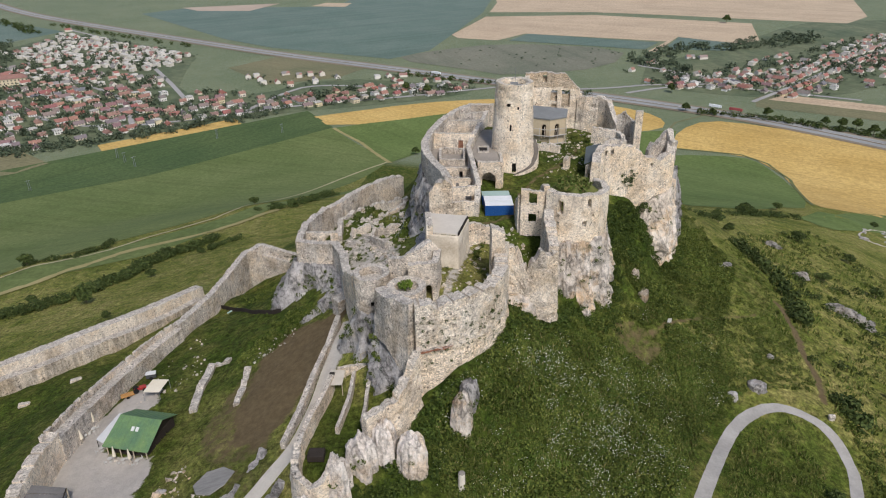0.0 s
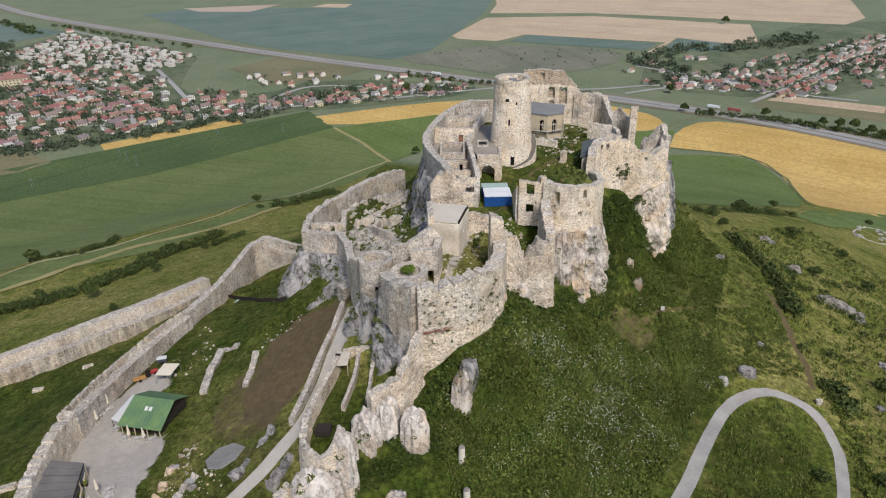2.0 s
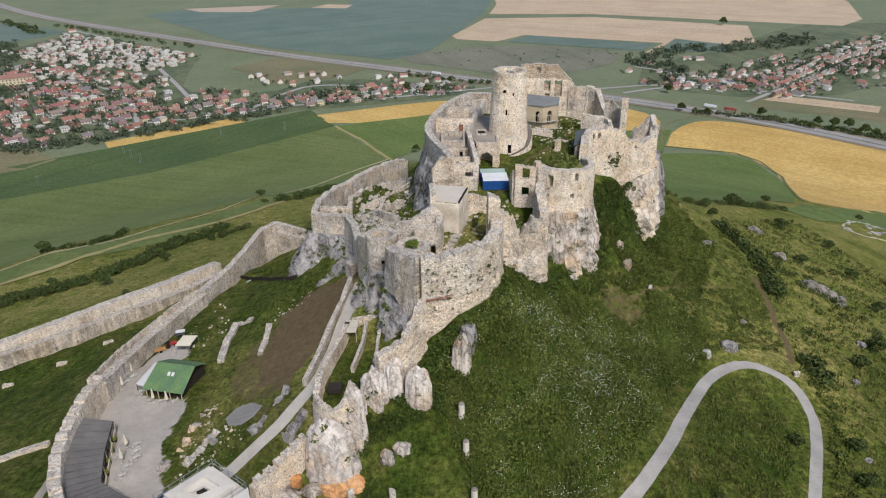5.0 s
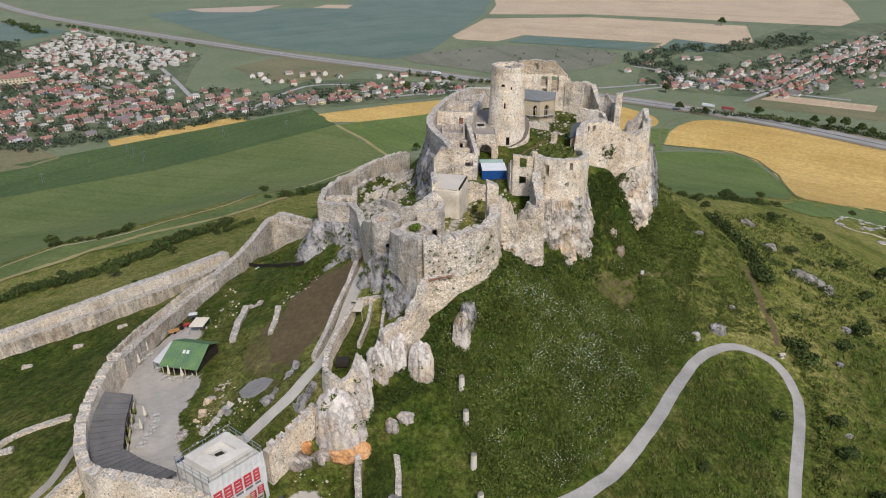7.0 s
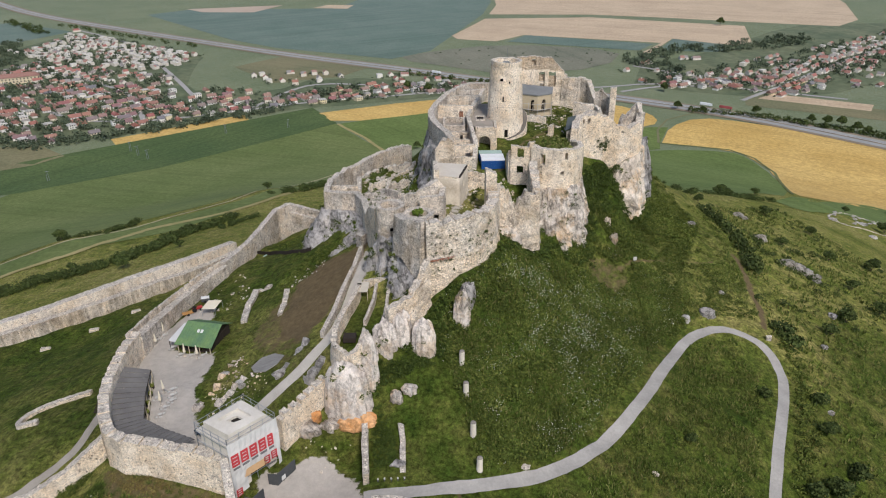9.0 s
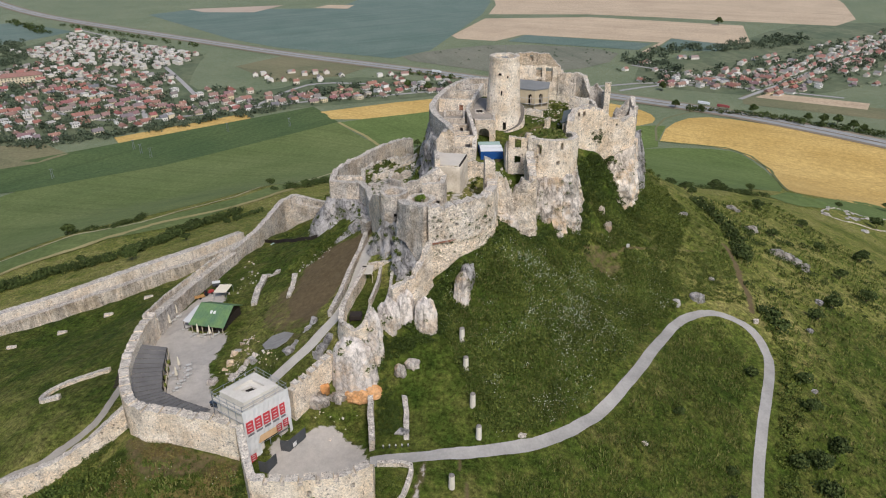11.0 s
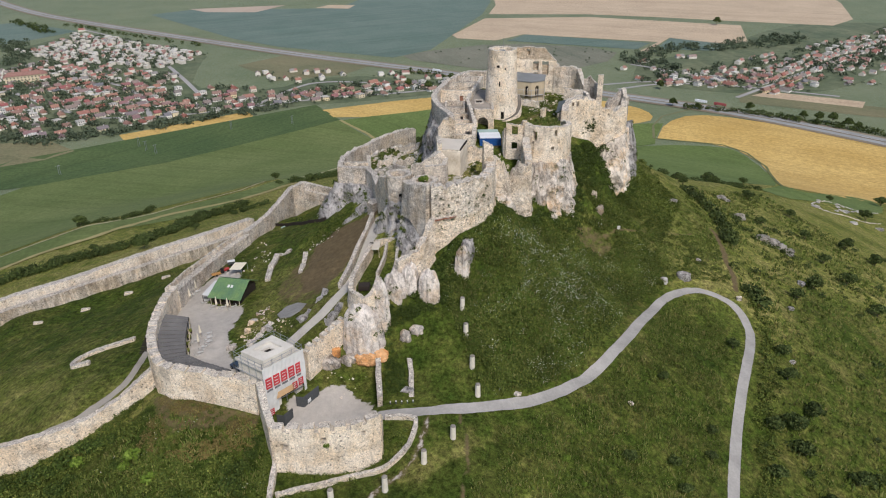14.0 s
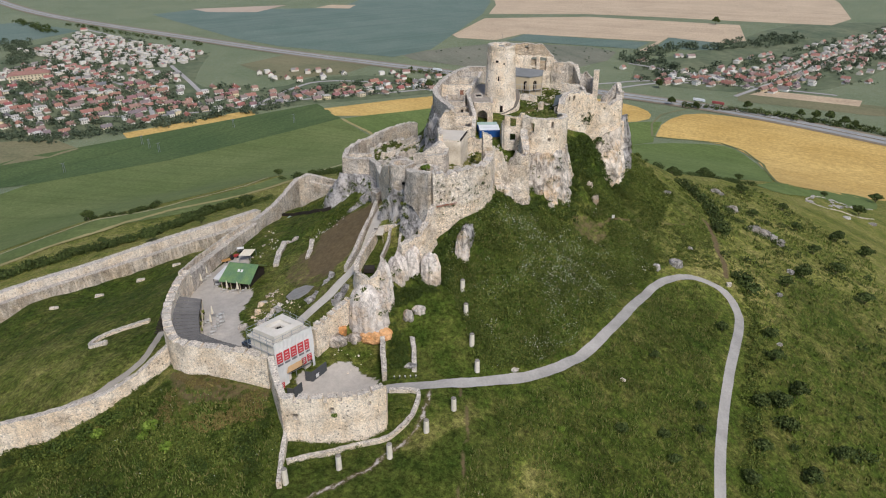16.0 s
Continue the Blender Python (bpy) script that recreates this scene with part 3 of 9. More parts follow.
cover[..., 3] = np.maximum.reduce([_rank * 1.0, 0.8 * _rough, 0.28 * _hairpin, 0.75 * _sunk, 0.45 * inside([(9, 134), (24, 140), (36, 160), (40, 200), (22, 190), (18, 160)], MX, MY), 0.9 * inside([(-22, 99), (-16.5, 99), (-14, 88), (-15, 80), (-19, 74), (-22.6, 78), (-22.6, 88)], MX, MY), 0.72 * inside([(-46, 62), (-30, 66), (-24, 78), (-28, 90), (-40, 93), (-47, 76)], MX + _wob, MY), 0.5 * inside([(-50, 98), (-38, 96), (-40, 122), (-34, 134), (-46, 146), (-60, 150), (-64, 124)], MX + _wob, MY), 0.42 * _lush, 1.0 * _bank_dim, 0.3 * inside([(58, 120), (70, 128), (88, 146), (97, 165), (98, 205), (84, 216), (64, 180), (56, 140)], MX + 2 * _wob, MY)])
_near_east = np.clip((MX - 40) / 15, 0, 1) * np.clip((135 - MY) / 20, 0, 1)
_far_east = np.clip((MX - 88) / 20, 0, 1) * np.clip((MY - 135) / 25, 0, 1)
cover[..., 2] = np.clip(cover[..., 2] - 0.45 * _bank_dim + 0.8 * ((MX < -70) & (MY > np.interp(MX, [-152, -118, -101, -72], [123, 137, 145, 184]))) + 0.12 * inside([(-50, 76), (-30, 78), (-24, 100), (-24, 128), (-36, 134), (-46, 144), (-58, 152), (-64, 132), (-60, 108), (-50, 98)], MX + 2 * _wob, MY) + 0.4 * inside([(-7, 77), (1, 77.6), (4, 70), (5, 62), (-7, 62)], MX + 2 * _wob, MY) - 0.35 * _near_east + 0.12 * inside([(52, 120), (72, 126), (92, 146), (97, 205), (84, 216), (56, 140)], MX + 2 * _wob, MY) + 0.75 * _far_east, 0, 1)


def haze_sheen(n):
    """A bluish brightening at flat angles, put into the surface in place of distance haze."""
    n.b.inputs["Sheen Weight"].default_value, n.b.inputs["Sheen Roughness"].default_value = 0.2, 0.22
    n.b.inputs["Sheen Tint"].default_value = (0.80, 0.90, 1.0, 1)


def ground_material():
    n = Nodes("grassland", 0.95, 0.1)
    mask = n.attr("cover")
    sep = n.t.nodes.new("ShaderNodeSeparateColor")
    n.put(sep.inputs[0], mask)
    rank = n.attr("cover", "Alpha")
    small, mid, big = n.noise(1.1, 7, 0.8), n.noise(0.2, 6, 0.7), n.noise(0.035, 5, 0.65)
    lawn = n.ramp(n.math("ADD", n.math("MULTIPLY", mid, 0.65), n.math("MULTIPLY", big, 0.35)), (0.36, (0.034, 0.061, 0.008)), (0.47, (0.066, 0.093, 0.015)), (0.57, (0.116, 0.122, 0.030)), (0.68, (0.19, 0.168, 0.062)))
    dry = n.ramp(n.math("ADD", n.math("MULTIPLY", mid, 0.6), n.math("MULTIPLY", big, 0.4)), (0.36, (0.095, 0.128, 0.020)), (0.47, (0.170, 0.184, 0.042)), (0.6, (0.27, 0.245, 0.085)))
    col = n.mix(n.ramp(n.math("ADD", sep.outputs[2], n.math("MULTIPLY", n.math("SUBTRACT", big, 0.5), 1.2)), (0.35, 0.0), (0.9, 1.0)), lawn, dry)
    dark = n.ramp(mid, (0.3, (0.018, 0.035, 0.006)), (0.6, (0.058, 0.082, 0.013)))
    col = n.mix(n.math("MULTIPLY", rank, 0.7), col, dark)
    col = n.mix(1.0, col, n.ramp(n.noise(0.55, 7, 0.75), (0.36, 0.62), (0.5, 0.95), (0.64, 1.3)), "MULTIPLY")
    col = n.mix(1.0, col, n.ramp(small, (0.32, 0.36), (0.5, 0.93), (0.72, 1.55)), "MULTIPLY")
    col = n.mix(1.0, col, n.ramp(n.noise(6.0, 4, 0.7), (0.3, 0.6), (0.7, 1.35)), "MULTIPLY")
    soil = n.ramp(n.noise(0.7, 7, 0.75), (0.3, (0.102, 0.074, 0.040)), (0.7, (0.185, 0.140, 0.078)))
    edge = n.math("MULTIPLY", n.math("SUBTRACT", n.noise(0.5, 7, 0.75), 0.5), 1.5)
    col = n.mix(n.ramp(n.math("ADD", sep.outputs[1], edge), (0.35, 0.0), (0.75, 1.0)), col, soil)
    grit = n.ramp(n.noise(0.5, 8, 0.8), (0.3, (0.385, 0.355, 0.32)), (0.7, (0.54, 0.50, 0.455)))
    col = n.mix(n.ramp(n.math("ADD", sep.outputs[0], edge), (0.4, 0.0), (0.62, 1.0)), col, grit)
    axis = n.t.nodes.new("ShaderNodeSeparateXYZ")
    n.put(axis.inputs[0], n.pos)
    # valley floor, masked by height: crop ground with its colours paled for haze
    hazed_plots = n.mix(0.5, n.ramp(n.noise(0.012, 4, 0.6), (0.35, (0.13, 0.167, 0.086)), (0.65, (0.20, 0.222, 0.13))), n.ramp(n.noise(0.15, 5, 0.75), (0.3, (0.10, 0.13, 0.072)), (0.7, (0.205, 0.224, 0.145))))
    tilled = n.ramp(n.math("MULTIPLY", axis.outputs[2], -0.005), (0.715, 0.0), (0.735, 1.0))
    haze_sheen(n)
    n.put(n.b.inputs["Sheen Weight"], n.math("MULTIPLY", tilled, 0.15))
    col = n.mix(tilled, col, hazed_plots)
    n.bump(n.math("ADD", n.noise(0.9, 8, 0.85), n.noise(5.0, 3, 0.7)), 1.0, 0.22)
    return n.done(col)


GROUND = ground_material()
nx, ny = len(GX), len(GY)
_i, _j = np.meshgrid(np.arange(nx - 1), np.arange(ny - 1), indexing="ij")
_a = (_i * ny + _j).ravel()
ground_me = bpy.data.meshes.new("ground")
ground_me.vertices.add(nx * ny)
ground_me.vertices.foreach_set("co", np.stack([MX, MY, GZ], -1).ravel())
ground_me.loops.add(4 * len(_a))
ground_me.loops.foreach_set("vertex_index", np.stack([_a, _a + ny, _a + ny + 1, _a + 1], 1).ravel())
ground_me.polygons.add(len(_a))
ground_me.polygons.foreach_set("loop_start", np.arange(len(_a)) * 4)
ground_me.polygons.foreach_set("use_smooth", np.ones(len(_a), bool))
ground_me.update(calc_edges=True)
_c = ground_me.attributes.new("cover", "FLOAT_COLOR", "POINT")
_c.data.foreach_set("color", cover.ravel())
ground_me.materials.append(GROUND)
tagged(new("ground", ground_me), "grassy castle hill running down to a wide farmed plain", "ground", "", "structure")


def strip(name, line, half, material, label, lift=0.12, step=1.5, kind="structure", category="road", ragged=0.0):
    """A band laid over the ground along a line."""
    s, p = along(line, step)
    tang = np.gradient(p[:, :2], axis=0)
    tang /= np.linalg.norm(tang, axis=1)[:, None]
    norm = np.stack([tang[:, 1], -tang[:, 0]], 1)
    cols = 5
    verts = []
    for i in range(len(s)):
        for k in range(cols):
            u = k / (cols - 1) * 2 - 1
            w = half * (1 + ragged * fbm(s[i] * 0.5, u * 3, half, 3)) * u
            x, y = p[i, :2] + norm[i] * w
            verts.append([x, y, 0.0])
    verts = np.array(verts)
    verts[:, 2] = ground_z(verts[:, 0], verts[:, 1]) + lift
    z = verts[:, 2].reshape(-1, cols)
    z[:] = 0.5 * z + 0.5 * (z[:, 2:3] + 0.0) if lift < 0.3 else z
    verts[:, 2] = np.maximum(z.ravel(), ground_z(verts[:, 0], verts[:, 1]) + lift * 0.6)
    faces = [(i * cols + k, i * cols + k + 1, (i + 1) * cols + k + 1, (i + 1) * cols + k) for i in range(len(s) - 1) for k in range(cols - 1)]
    return mesh_ob(name, verts, faces, material, None, label, category, "", kind, True)


ASPHALT_PALE = plain("worn_pale_lane", (0.25, 0.24, 0.228), (0.38, 0.365, 0.345), 0.7, 0.9, 0.2)
strip("road", ROAD, 1.27, ASPHALT_PALE, "pale worn single-lane road climbing in a hairpin to the gate", 0.12, 1.0, ragged=0.06)

# ---- the castle's walls and rocks ----
def g(x, y, dz=-1.0):
    return float(ground_z(x, y)) + dz


def based(points, dz=-1.2):
    """Points of (x, y, top), given the ground as their bottom."""
    return [(x, y, g(x, y, dz), t) for x, y, t in points]


BRICK = masonry("red_brick_patch", (0.42, 0.22, 0.15), (0.36, 0.17, 0.12), (0.27, 0.13, 0.10), 4.0, 0.4, 0.9)
BANK_STONE = masonry("smooth_bank_masonry", (0.76, 0.725, 0.665), (0.67, 0.635, 0.58), (0.47, 0.445, 0.405), 3.4, 0.40, 0.30)
STONE_PLASTER = masonry("plastered_palace_masonry", (0.86, 0.805, 0.72), (0.71, 0.65, 0.565), (0.43, 0.39, 0.345), 2.8, 0.37, 0.38)
STONE_RUSTY = masonry("rusty_rubble_masonry", (0.86, 0.775, 0.66), (0.78, 0.68, 0.55), (0.54, 0.44, 0.35), 2.4, 0.38, 0.62)
STONE_STREAKED = masonry("rain_streaked_masonry", (0.76, 0.71, 0.64), (0.62, 0.575, 0.51), (0.38, 0.35, 0.31), 3.0, 0.55, 0.45)
STONE_BARE = masonry("bare_brown_rubble", (0.66, 0.57, 0.45), (0.55, 0.47, 0.37), (0.38, 0.325, 0.26), 2.6, 0.42, 0.7)

# the keep: a tapering round tower with a parapet
def round_tower(name, at, r0, r1, z0, z1, material, label, slits=(), hollow=0.55, collar=0.0, seg=56, ragged=0.4):
    base = root(name, label, "tower", Matrix.Translation((at[0], at[1], z0)))
    h, rows = z1 - z0, max(6, int((z1 - z0) / 0.7))
    verts, faces = [], []
    rim = [ragged * fbm(math.cos(2 * math.pi * k / seg) * 1.5, math.sin(2 * math.pi * k / seg) * 1.5, at[0], 4) for k in range(seg)]
    for j in range(rows + 1):
        for k in range(seg):
            a = 2 * math.pi * k / seg
            f = j / rows
            r = r0 + (r1 - r0) * f ** 0.8 + 0.12 * fbm(math.cos(a) * r0 * 0.6, math.sin(a) * r0 * 0.6, f * h * 0.6, 4)
            if collar and f > 0.8:
                r += collar * (0.6 if f > 0.95 else 1.6 * fbm(math.cos(a) * 5, math.sin(a) * 5, f * h * 1.1, 3) - (0.9 if 0.9 < f else 0.2))
            verts.append((r * math.cos(a), r * math.sin(a), f * h + (rim[k] if j == rows else 0)))
    for k in range(seg):
        a = 2 * math.pi * k / seg
        verts.append((r1 * hollow * math.cos(a), r1 * hollow * math.sin(a), h + rim[k] - 0.1))
    for k in range(seg):
        a = 2 * math.pi * k / seg
        verts.append((r1 * hollow * math.cos(a), r1 * hollow * math.sin(a), h - 1.6))
    gone = set()
    for az, z, w, hh in slits:
        for j in range(rows):
            for k in range(seg):
                d = (2 * math.pi * (k + 0.5) / seg - radians(az) + math.pi) % (2 * math.pi) - math.pi
                if abs(d) * r0 < w / 2 and abs((j + 0.5) / rows * h - z) < hh / 2:
                    gone.add((j, k))
    for j in range(rows + 2):
        for k in range(seg):
            if (j, k) in gone:
                continue
            k2 = (k + 1) % seg
            faces.append((j * seg + k, j * seg + k2, (j + 1) * seg + k2, (j + 1) * seg + k))
    deck = len(verts)
    verts.append((0, 0, h - 1.6))
    top = (rows + 2) * seg
    faces += [(top + k, top + (k + 1) % seg, deck) for k in range(seg)]
    mesh_ob("wall", verts, faces, material, base)
    inner = bmesh.new()
    bmesh.ops.create_cone(inner, cap_ends=True, segments=24, radius1=r0 * 0.8, radius2=r1 * 0.8, depth=h - 2.2, matrix=Matrix.Translation((0, 0, h / 2 - 1.0)))
    # solid core whose near-black colour gives the darkness behind the slits
    part("core", inner, DARK_VOID, base, "near-black core painted as the unlit hollow of the tower")
    return base


# near-black colour that paints the darkness of hollows onto solid blocks
DARK_VOID = plain("dark_interior", (0.02, 0.018, 0.016), (0.035, 0.03, 0.027), 1.0, 1.0, 0)
PLASTER = plain("weathered_ochre_plaster", (0.44, 0.36, 0.25), (0.54, 0.46, 0.33), 0.6, 0.9, 0.1)
POLE_PALE = plain("weathered_scaffold", (0.36, 0.345, 0.32), (0.50, 0.48, 0.45), 2.0, 0.8, 0.1)
LEAD = plain("grey_sheet_roof", (0.17, 0.178, 0.18), (0.235, 0.243, 0.245), 0.5, 0.6, 0.05)
PAVED = plain("grey_flagged_terrace", (0.23, 0.205, 0.18), (0.34, 0.305, 0.265), 1.2, 0.9, 0.2)

keep = round_tower("round_tower", (17.4, 167.5), 5.7, 4.35, 38.2, 60.4, STONE_PLASTER, "tall tapering round keep of pale rubble stone", slits=((-90, 2.6, 1.1, 2.2), (-102, 12.2, 0.7, 1.9), (-84, 16.8, 0.5, 0.7), (-110, 17.6, 0.5, 0.6)), hollow=0.76, collar=0.12, seg=72)
_b = bmesh.new()
bmesh.ops.create_cone(_b, cap_ends=True, segments=24, radius1=3.1, radius2=3.1, depth=0.2, matrix=Matrix.Translation((0, 0, 20.75)))
part("deck", _b, LEAD, keep, "dark boarded deck inside the parapet")
part("hatch", box(bmesh.new(), -0.9, -0.2, 20.8, 0.9, 1.2, 21.7, 0.06), LEAD, keep, "grey stair hatch on the deck")
_b = bmesh.new()
tube(_b, (0.2, 0.4, 20.6), (0.2, 0.4, 25.4), 0.06, 0.04, 6)
part("mast", _b, LEAD, keep, "thin metal mast on the tower top")
_vs, _fs = [], []
for _k in range(41):
    _a = radians(-108 + _k * 3.3)
    _zt = float(np.interp(_k, (0, 20, 33, 40), (0.3, 2.6, 5.9, 7.0)))
    for _r, _z in ((5.0, -1.0), (6.75, -1.0), (6.5, _zt), (6.45, _zt + 0.02), (6.4, _zt - 0.02), (5.0, _zt - 0.04)):
        _r += 0.08 * fbm(_a * 6, _z, 2, 3)
        _vs.append((_r * math.cos(_a), _r * math.sin(_a), _z))
for _k in range(40):
    _fs += [(_k * 6 + q, (_k + 1) * 6 + q, (_k + 1) * 6 + (q + 1) % 6, _k * 6 + (q + 1) % 6)[::-1] for q in range(6)]
_fs += [tuple(range(6)), tuple(240 + q for q in range(6))[::-1]]
mesh_ob("stair_ramp", _vs, _fs, STONE_WARM, keep, "stone stair ramp rising round the foot behind a low parapet")

# walking surface of the ramp, its shadow painted as a dark colour
_vs = []
for _k in range(41):
    _a = radians(-108 + _k * 3.3)
    _zt = float(np.interp(_k, (0, 20, 33, 40), (0.3, 2.6, 5.9, 7.0)))
    for _r, _z in ((5.2, _zt), (6.42, _zt), (6.42, _zt + 0.06), (5.2, _zt + 0.06)):
        _vs.append((_r * math.cos(_a), _r * math.sin(_a), _z))
_fs = [(_k * 4 + q, (_k + 1) * 4 + q, (_k + 1) * 4 + (q + 1) % 4, _k * 4 + (q + 1) % 4)[::-1] for _k in range(40) for q in range(4)]
mesh_ob("stair_walk", _vs, _fs, plain("shade_dark_steps", (0.10, 0.09, 0.08), (0.17, 0.15, 0.13), 2.0, 0.95, 0.3), keep, "stair treads coloured dark for the shade on them")

# palace shell with its tall windows
wall("wall_palace", [(24.6, 206, 34, 53.6), (31.5, 205.5, 34, 54.0), (36, 205.1, 34, 53.4), (38, 205, 34, 51.4), (40.4, 204.6, 34, 49.0)], 1.7, STONE_PLASTER, "tall ruined palace wall with old plaster and gaping windows", step=0.4, ragged=0.28,
     holes=((5.5, 52.1, 1.5, 2.0), (8.4, 47.2, 1.9, 3.2), (8.6, 43.9, 1.4, 2.4), (11.8, 46.4, 2.3, 4.9), (11.1, 41.9, 1.2, 1.5)), upper=(49.4, STONE_BARE))
for _s, _z, _w, _h in ((5.5, 52.1, 1.5, 2.0), (8.4, 47.2, 1.9, 3.2), (8.6, 43.9, 1.4, 2.4), (11.8, 46.4, 2.3, 4.9)):
    _b = box(bmesh.new(), 24.6 + _s - _w / 2, 206.0 - _s * 0.085 + 0.2, _z - _h / 2 - 0.2, 24.6 + _s + _w / 2, 206.0 - _s * 0.085 + 0.5, _z + _h / 2 - _h * 0.28)
    tagged(part("window_infill", _b, STONE_BARE, None), "broken brick infill standing in a palace window", "infill", "window infills", "structure")
wall("wall_palace_side", [(25.2, 206, 34, 53.2), (23.2, 199, 36, 51.5), (21.6, 192, 38, 47)], 1.4, STONE, "ruined palace side wall stepping down to the tower", ragged=0.7)
wall("wall_palace_return", [(40.2, 204.8, 33, 48.2), (41.8, 211, 33, 46.6), (43, 218, 33, 45)], 1.4, STONE, "ruined palace return wall", ragged=0.6)
wall("wall_palace_rear", [(25, 206.8, 33, 52), (27, 220, 30, 45), (34, 226, 30, 43), (43, 218, 30, 43.5)], 1.4, STONE, "broken rear wall of the palace", ragged=0.8)
wall("wall_palace_low", [(39.6, 204.2, 34, 47.2), (46, 203.4, 34, 47.3), (48.2, 201, 34, 47.0), (49.2, 195, 34, 42.5), (51, 189, 34, 40)], 1.5, STONE, "ruined wall east of the palace", step=0.4, ragged=0.45)

# chapel
chapel = root("chapel", "small plastered chapel with a grey roof and pointed windows", "chapel")
wall("wall", [(24.4, 187.4, 36.5, 45.6), (29.1, 185.4, 36.5, 45.6), (33.3, 187.4, 36.5, 45.6), (34.2, 191.5, 36.5, 45.6)], 0.8, PLASTER, "", chapel, 0.3, None, ((3.7, 42.1, 1.25, 3.2), (7.3, 42.1, 1.25, 3.2)), 0.0, 0.02, 0, arched=True)
_b = bmesh.new()
_v = [_b.verts.new(c) for c in ((23.6, 187.2, 45.7), (29.1, 184.7, 45.7), (33.9, 187.0, 45.7), (34.9, 192, 46.4), (23.4, 194, 47.2))]
_f = _b.faces.new(_v)
_e = bmesh.ops.extrude_face_region(_b, geom=[_f])
bmesh.ops.translate(_b, vec=(0, 0, 0.35), verts=[q for q in _e["geom"] if isinstance(q, bmesh.types.BMVert)])
part("roof", _b, LEAD, chapel, "flat grey sheet roof")
# solid block, coloured near-black for the lack of light indoors
_b = box(bmesh.new(), 25.3, 188.2, 37, 33, 192.6, 45.2)
part("interior", _b, DARK_VOID, chapel, "near-black block painted as the unlit interior behind the windows")
for _x, _y in ((27.9, 186.15), (31.1, 186.6)):
    _b = bmesh.new()
    tube(_b, (_x, _y - 0.25, 39.8), (_x, _y - 0.25, 43.6), 0.09, 0.09, 6)
    tube(_b, (_x - 0.4, _y - 0.25, 42.9), (_x + 0.4, _y - 0.25, 42.9), 0.07, 0.07, 6)
    part("tracery", _b, STONE_WARM, chapel, "stone window tracery")
chapel_scaffold = root("scaffold", "pole scaffold standing before the chapel", "scaffold")
for _x, _y in ((24.0, 186.0), (26.4, 185.1), (29.1, 183.9), (31.4, 184.9), (33.8, 186.0)):
    part("pole", tube(bmesh.new(), (_x, _y, g(_x, _y, -0.3)), (_x, _y, 43.6), 0.08, 0.08, 6), POLE_PALE, chapel_scaffold)
for _z in (39.2, 41.4, 43.2):
    part("rail", tube(bmesh.new(), (24.0, 186.0, _z), (29.1, 183.9, _z), 0.08, 0.08, 6), POLE_PALE, chapel_scaffold)
    part("rail", tube(bmesh.new(), (29.1, 183.9, _z), (33.8, 186.0, _z), 0.08, 0.08, 6), POLE_PALE, chapel_scaffold)
for _z in (39.0, 41.2):
    _d0, _d1, _d2 = Vector((24.0, 186.1, _z)), Vector((29.1, 184.0, _z)), Vector((33.8, 186.1, _z))
    for _a, _c in ((_d0, _d1), (_d1, _d2)):
        _b = bmesh.new()
        _n = Vector((-(_c - _a).y, (_c - _a).x, 0)).normalized() * 0.8
        _f = _b.faces.new([_b.verts.new(q) for q in (_a, _c, _c + _n, _a + _n)])
        _e = bmesh.ops.extrude_face_region(_b, geom=[_f])
        bmesh.ops.translate(_b, vec=(0, 0, 0.08), verts=[q for q in _e["geom"] if isinstance(q, bmesh.types.BMVert)])
        part("deck_board", _b, POLE_PALE, chapel_scaffold, "pale scaffold boards")

# the upper ring and the roofless rooms inside it
wall("wall_upper_ring", [(14.5, 193, 36, 48), (8, 193, 36, 48), (4.4, 189, 34, 48), (0.3, 181, 33, 47.6), (-2.7, 171.6, 33, 47.3), (-4.1, 163, 33, 47.2), (-3.8, 156.7, 33, 47.1), (-1.9, 150, 33, 47), (0.2, 144, 33, 47), (1.4, 139.2, 34, 47)], 1.7, STONE_GREY, "high bent ring wall of the upper castle", ragged=0.25)
wall("wall_ring_pier", [(-2.6, 138.4, 35, 45.8), (0.6, 138.0, 35, 47.2), (2.0, 138.0, 35, 46.6)], 2.4, STONE_WARM, "broken end pier of the ring wall", ragged=0.9, rough=0.25)
wall("wall_room_north", [(0.2, 182.0, 40, 46.7), (5, 182.3, 40, 46.6), (10.6, 182.4, 40, 46.7)], 1.0, STONE, "roofless room cross wall with a plastered face", ragged=0.25)
wall("wall_room_back", [(0.8, 186, 42, 46.8), (6, 188.4, 42, 46.8), (12, 190.4, 42, 46.8)], 0.9, STONE_GREY, "roofless room rear cross wall", ragged=0.25)
wall("wall_room_inner", [(13.2, 194, 38, 47), (10.8, 184.6, 38, 46.4), (8.2, 173.6, 38, 46), (6.4, 164, 38, 45.6), (7.3, 150.6, 36.5, 45.2), (7.8, 143.6, 36.5, 44.2), (7.2, 139, 36.5, 41.2)], 1.1, STONE, "long inner wall of the roofless rooms", ragged=0.35, holes=((26, 43.4, 1.2, 2.4), (14.5, 43.6, 1.2, 2.2)))
wall("wall_room_middle", [(-2.2, 171.4, 39, 46.7), (3, 171.6, 39, 46.6), (8.2, 171.2, 39, 46.5)], 1.0, STONE_WARM, "tall cross wall between roofless rooms with a bricked niche", step=0.4, ragged=0.25, holes=((7.0, 43.6, 1.2, 1.6),), arched=True)
tagged(part("niche_brick", box(bmesh.new(), 4.1, 171.2, 42.2, 5.6, 171.7, 45.2), BRICK, None), "red brick blocking in the niche", "infill", "", "structure")
_b = bmesh.new()
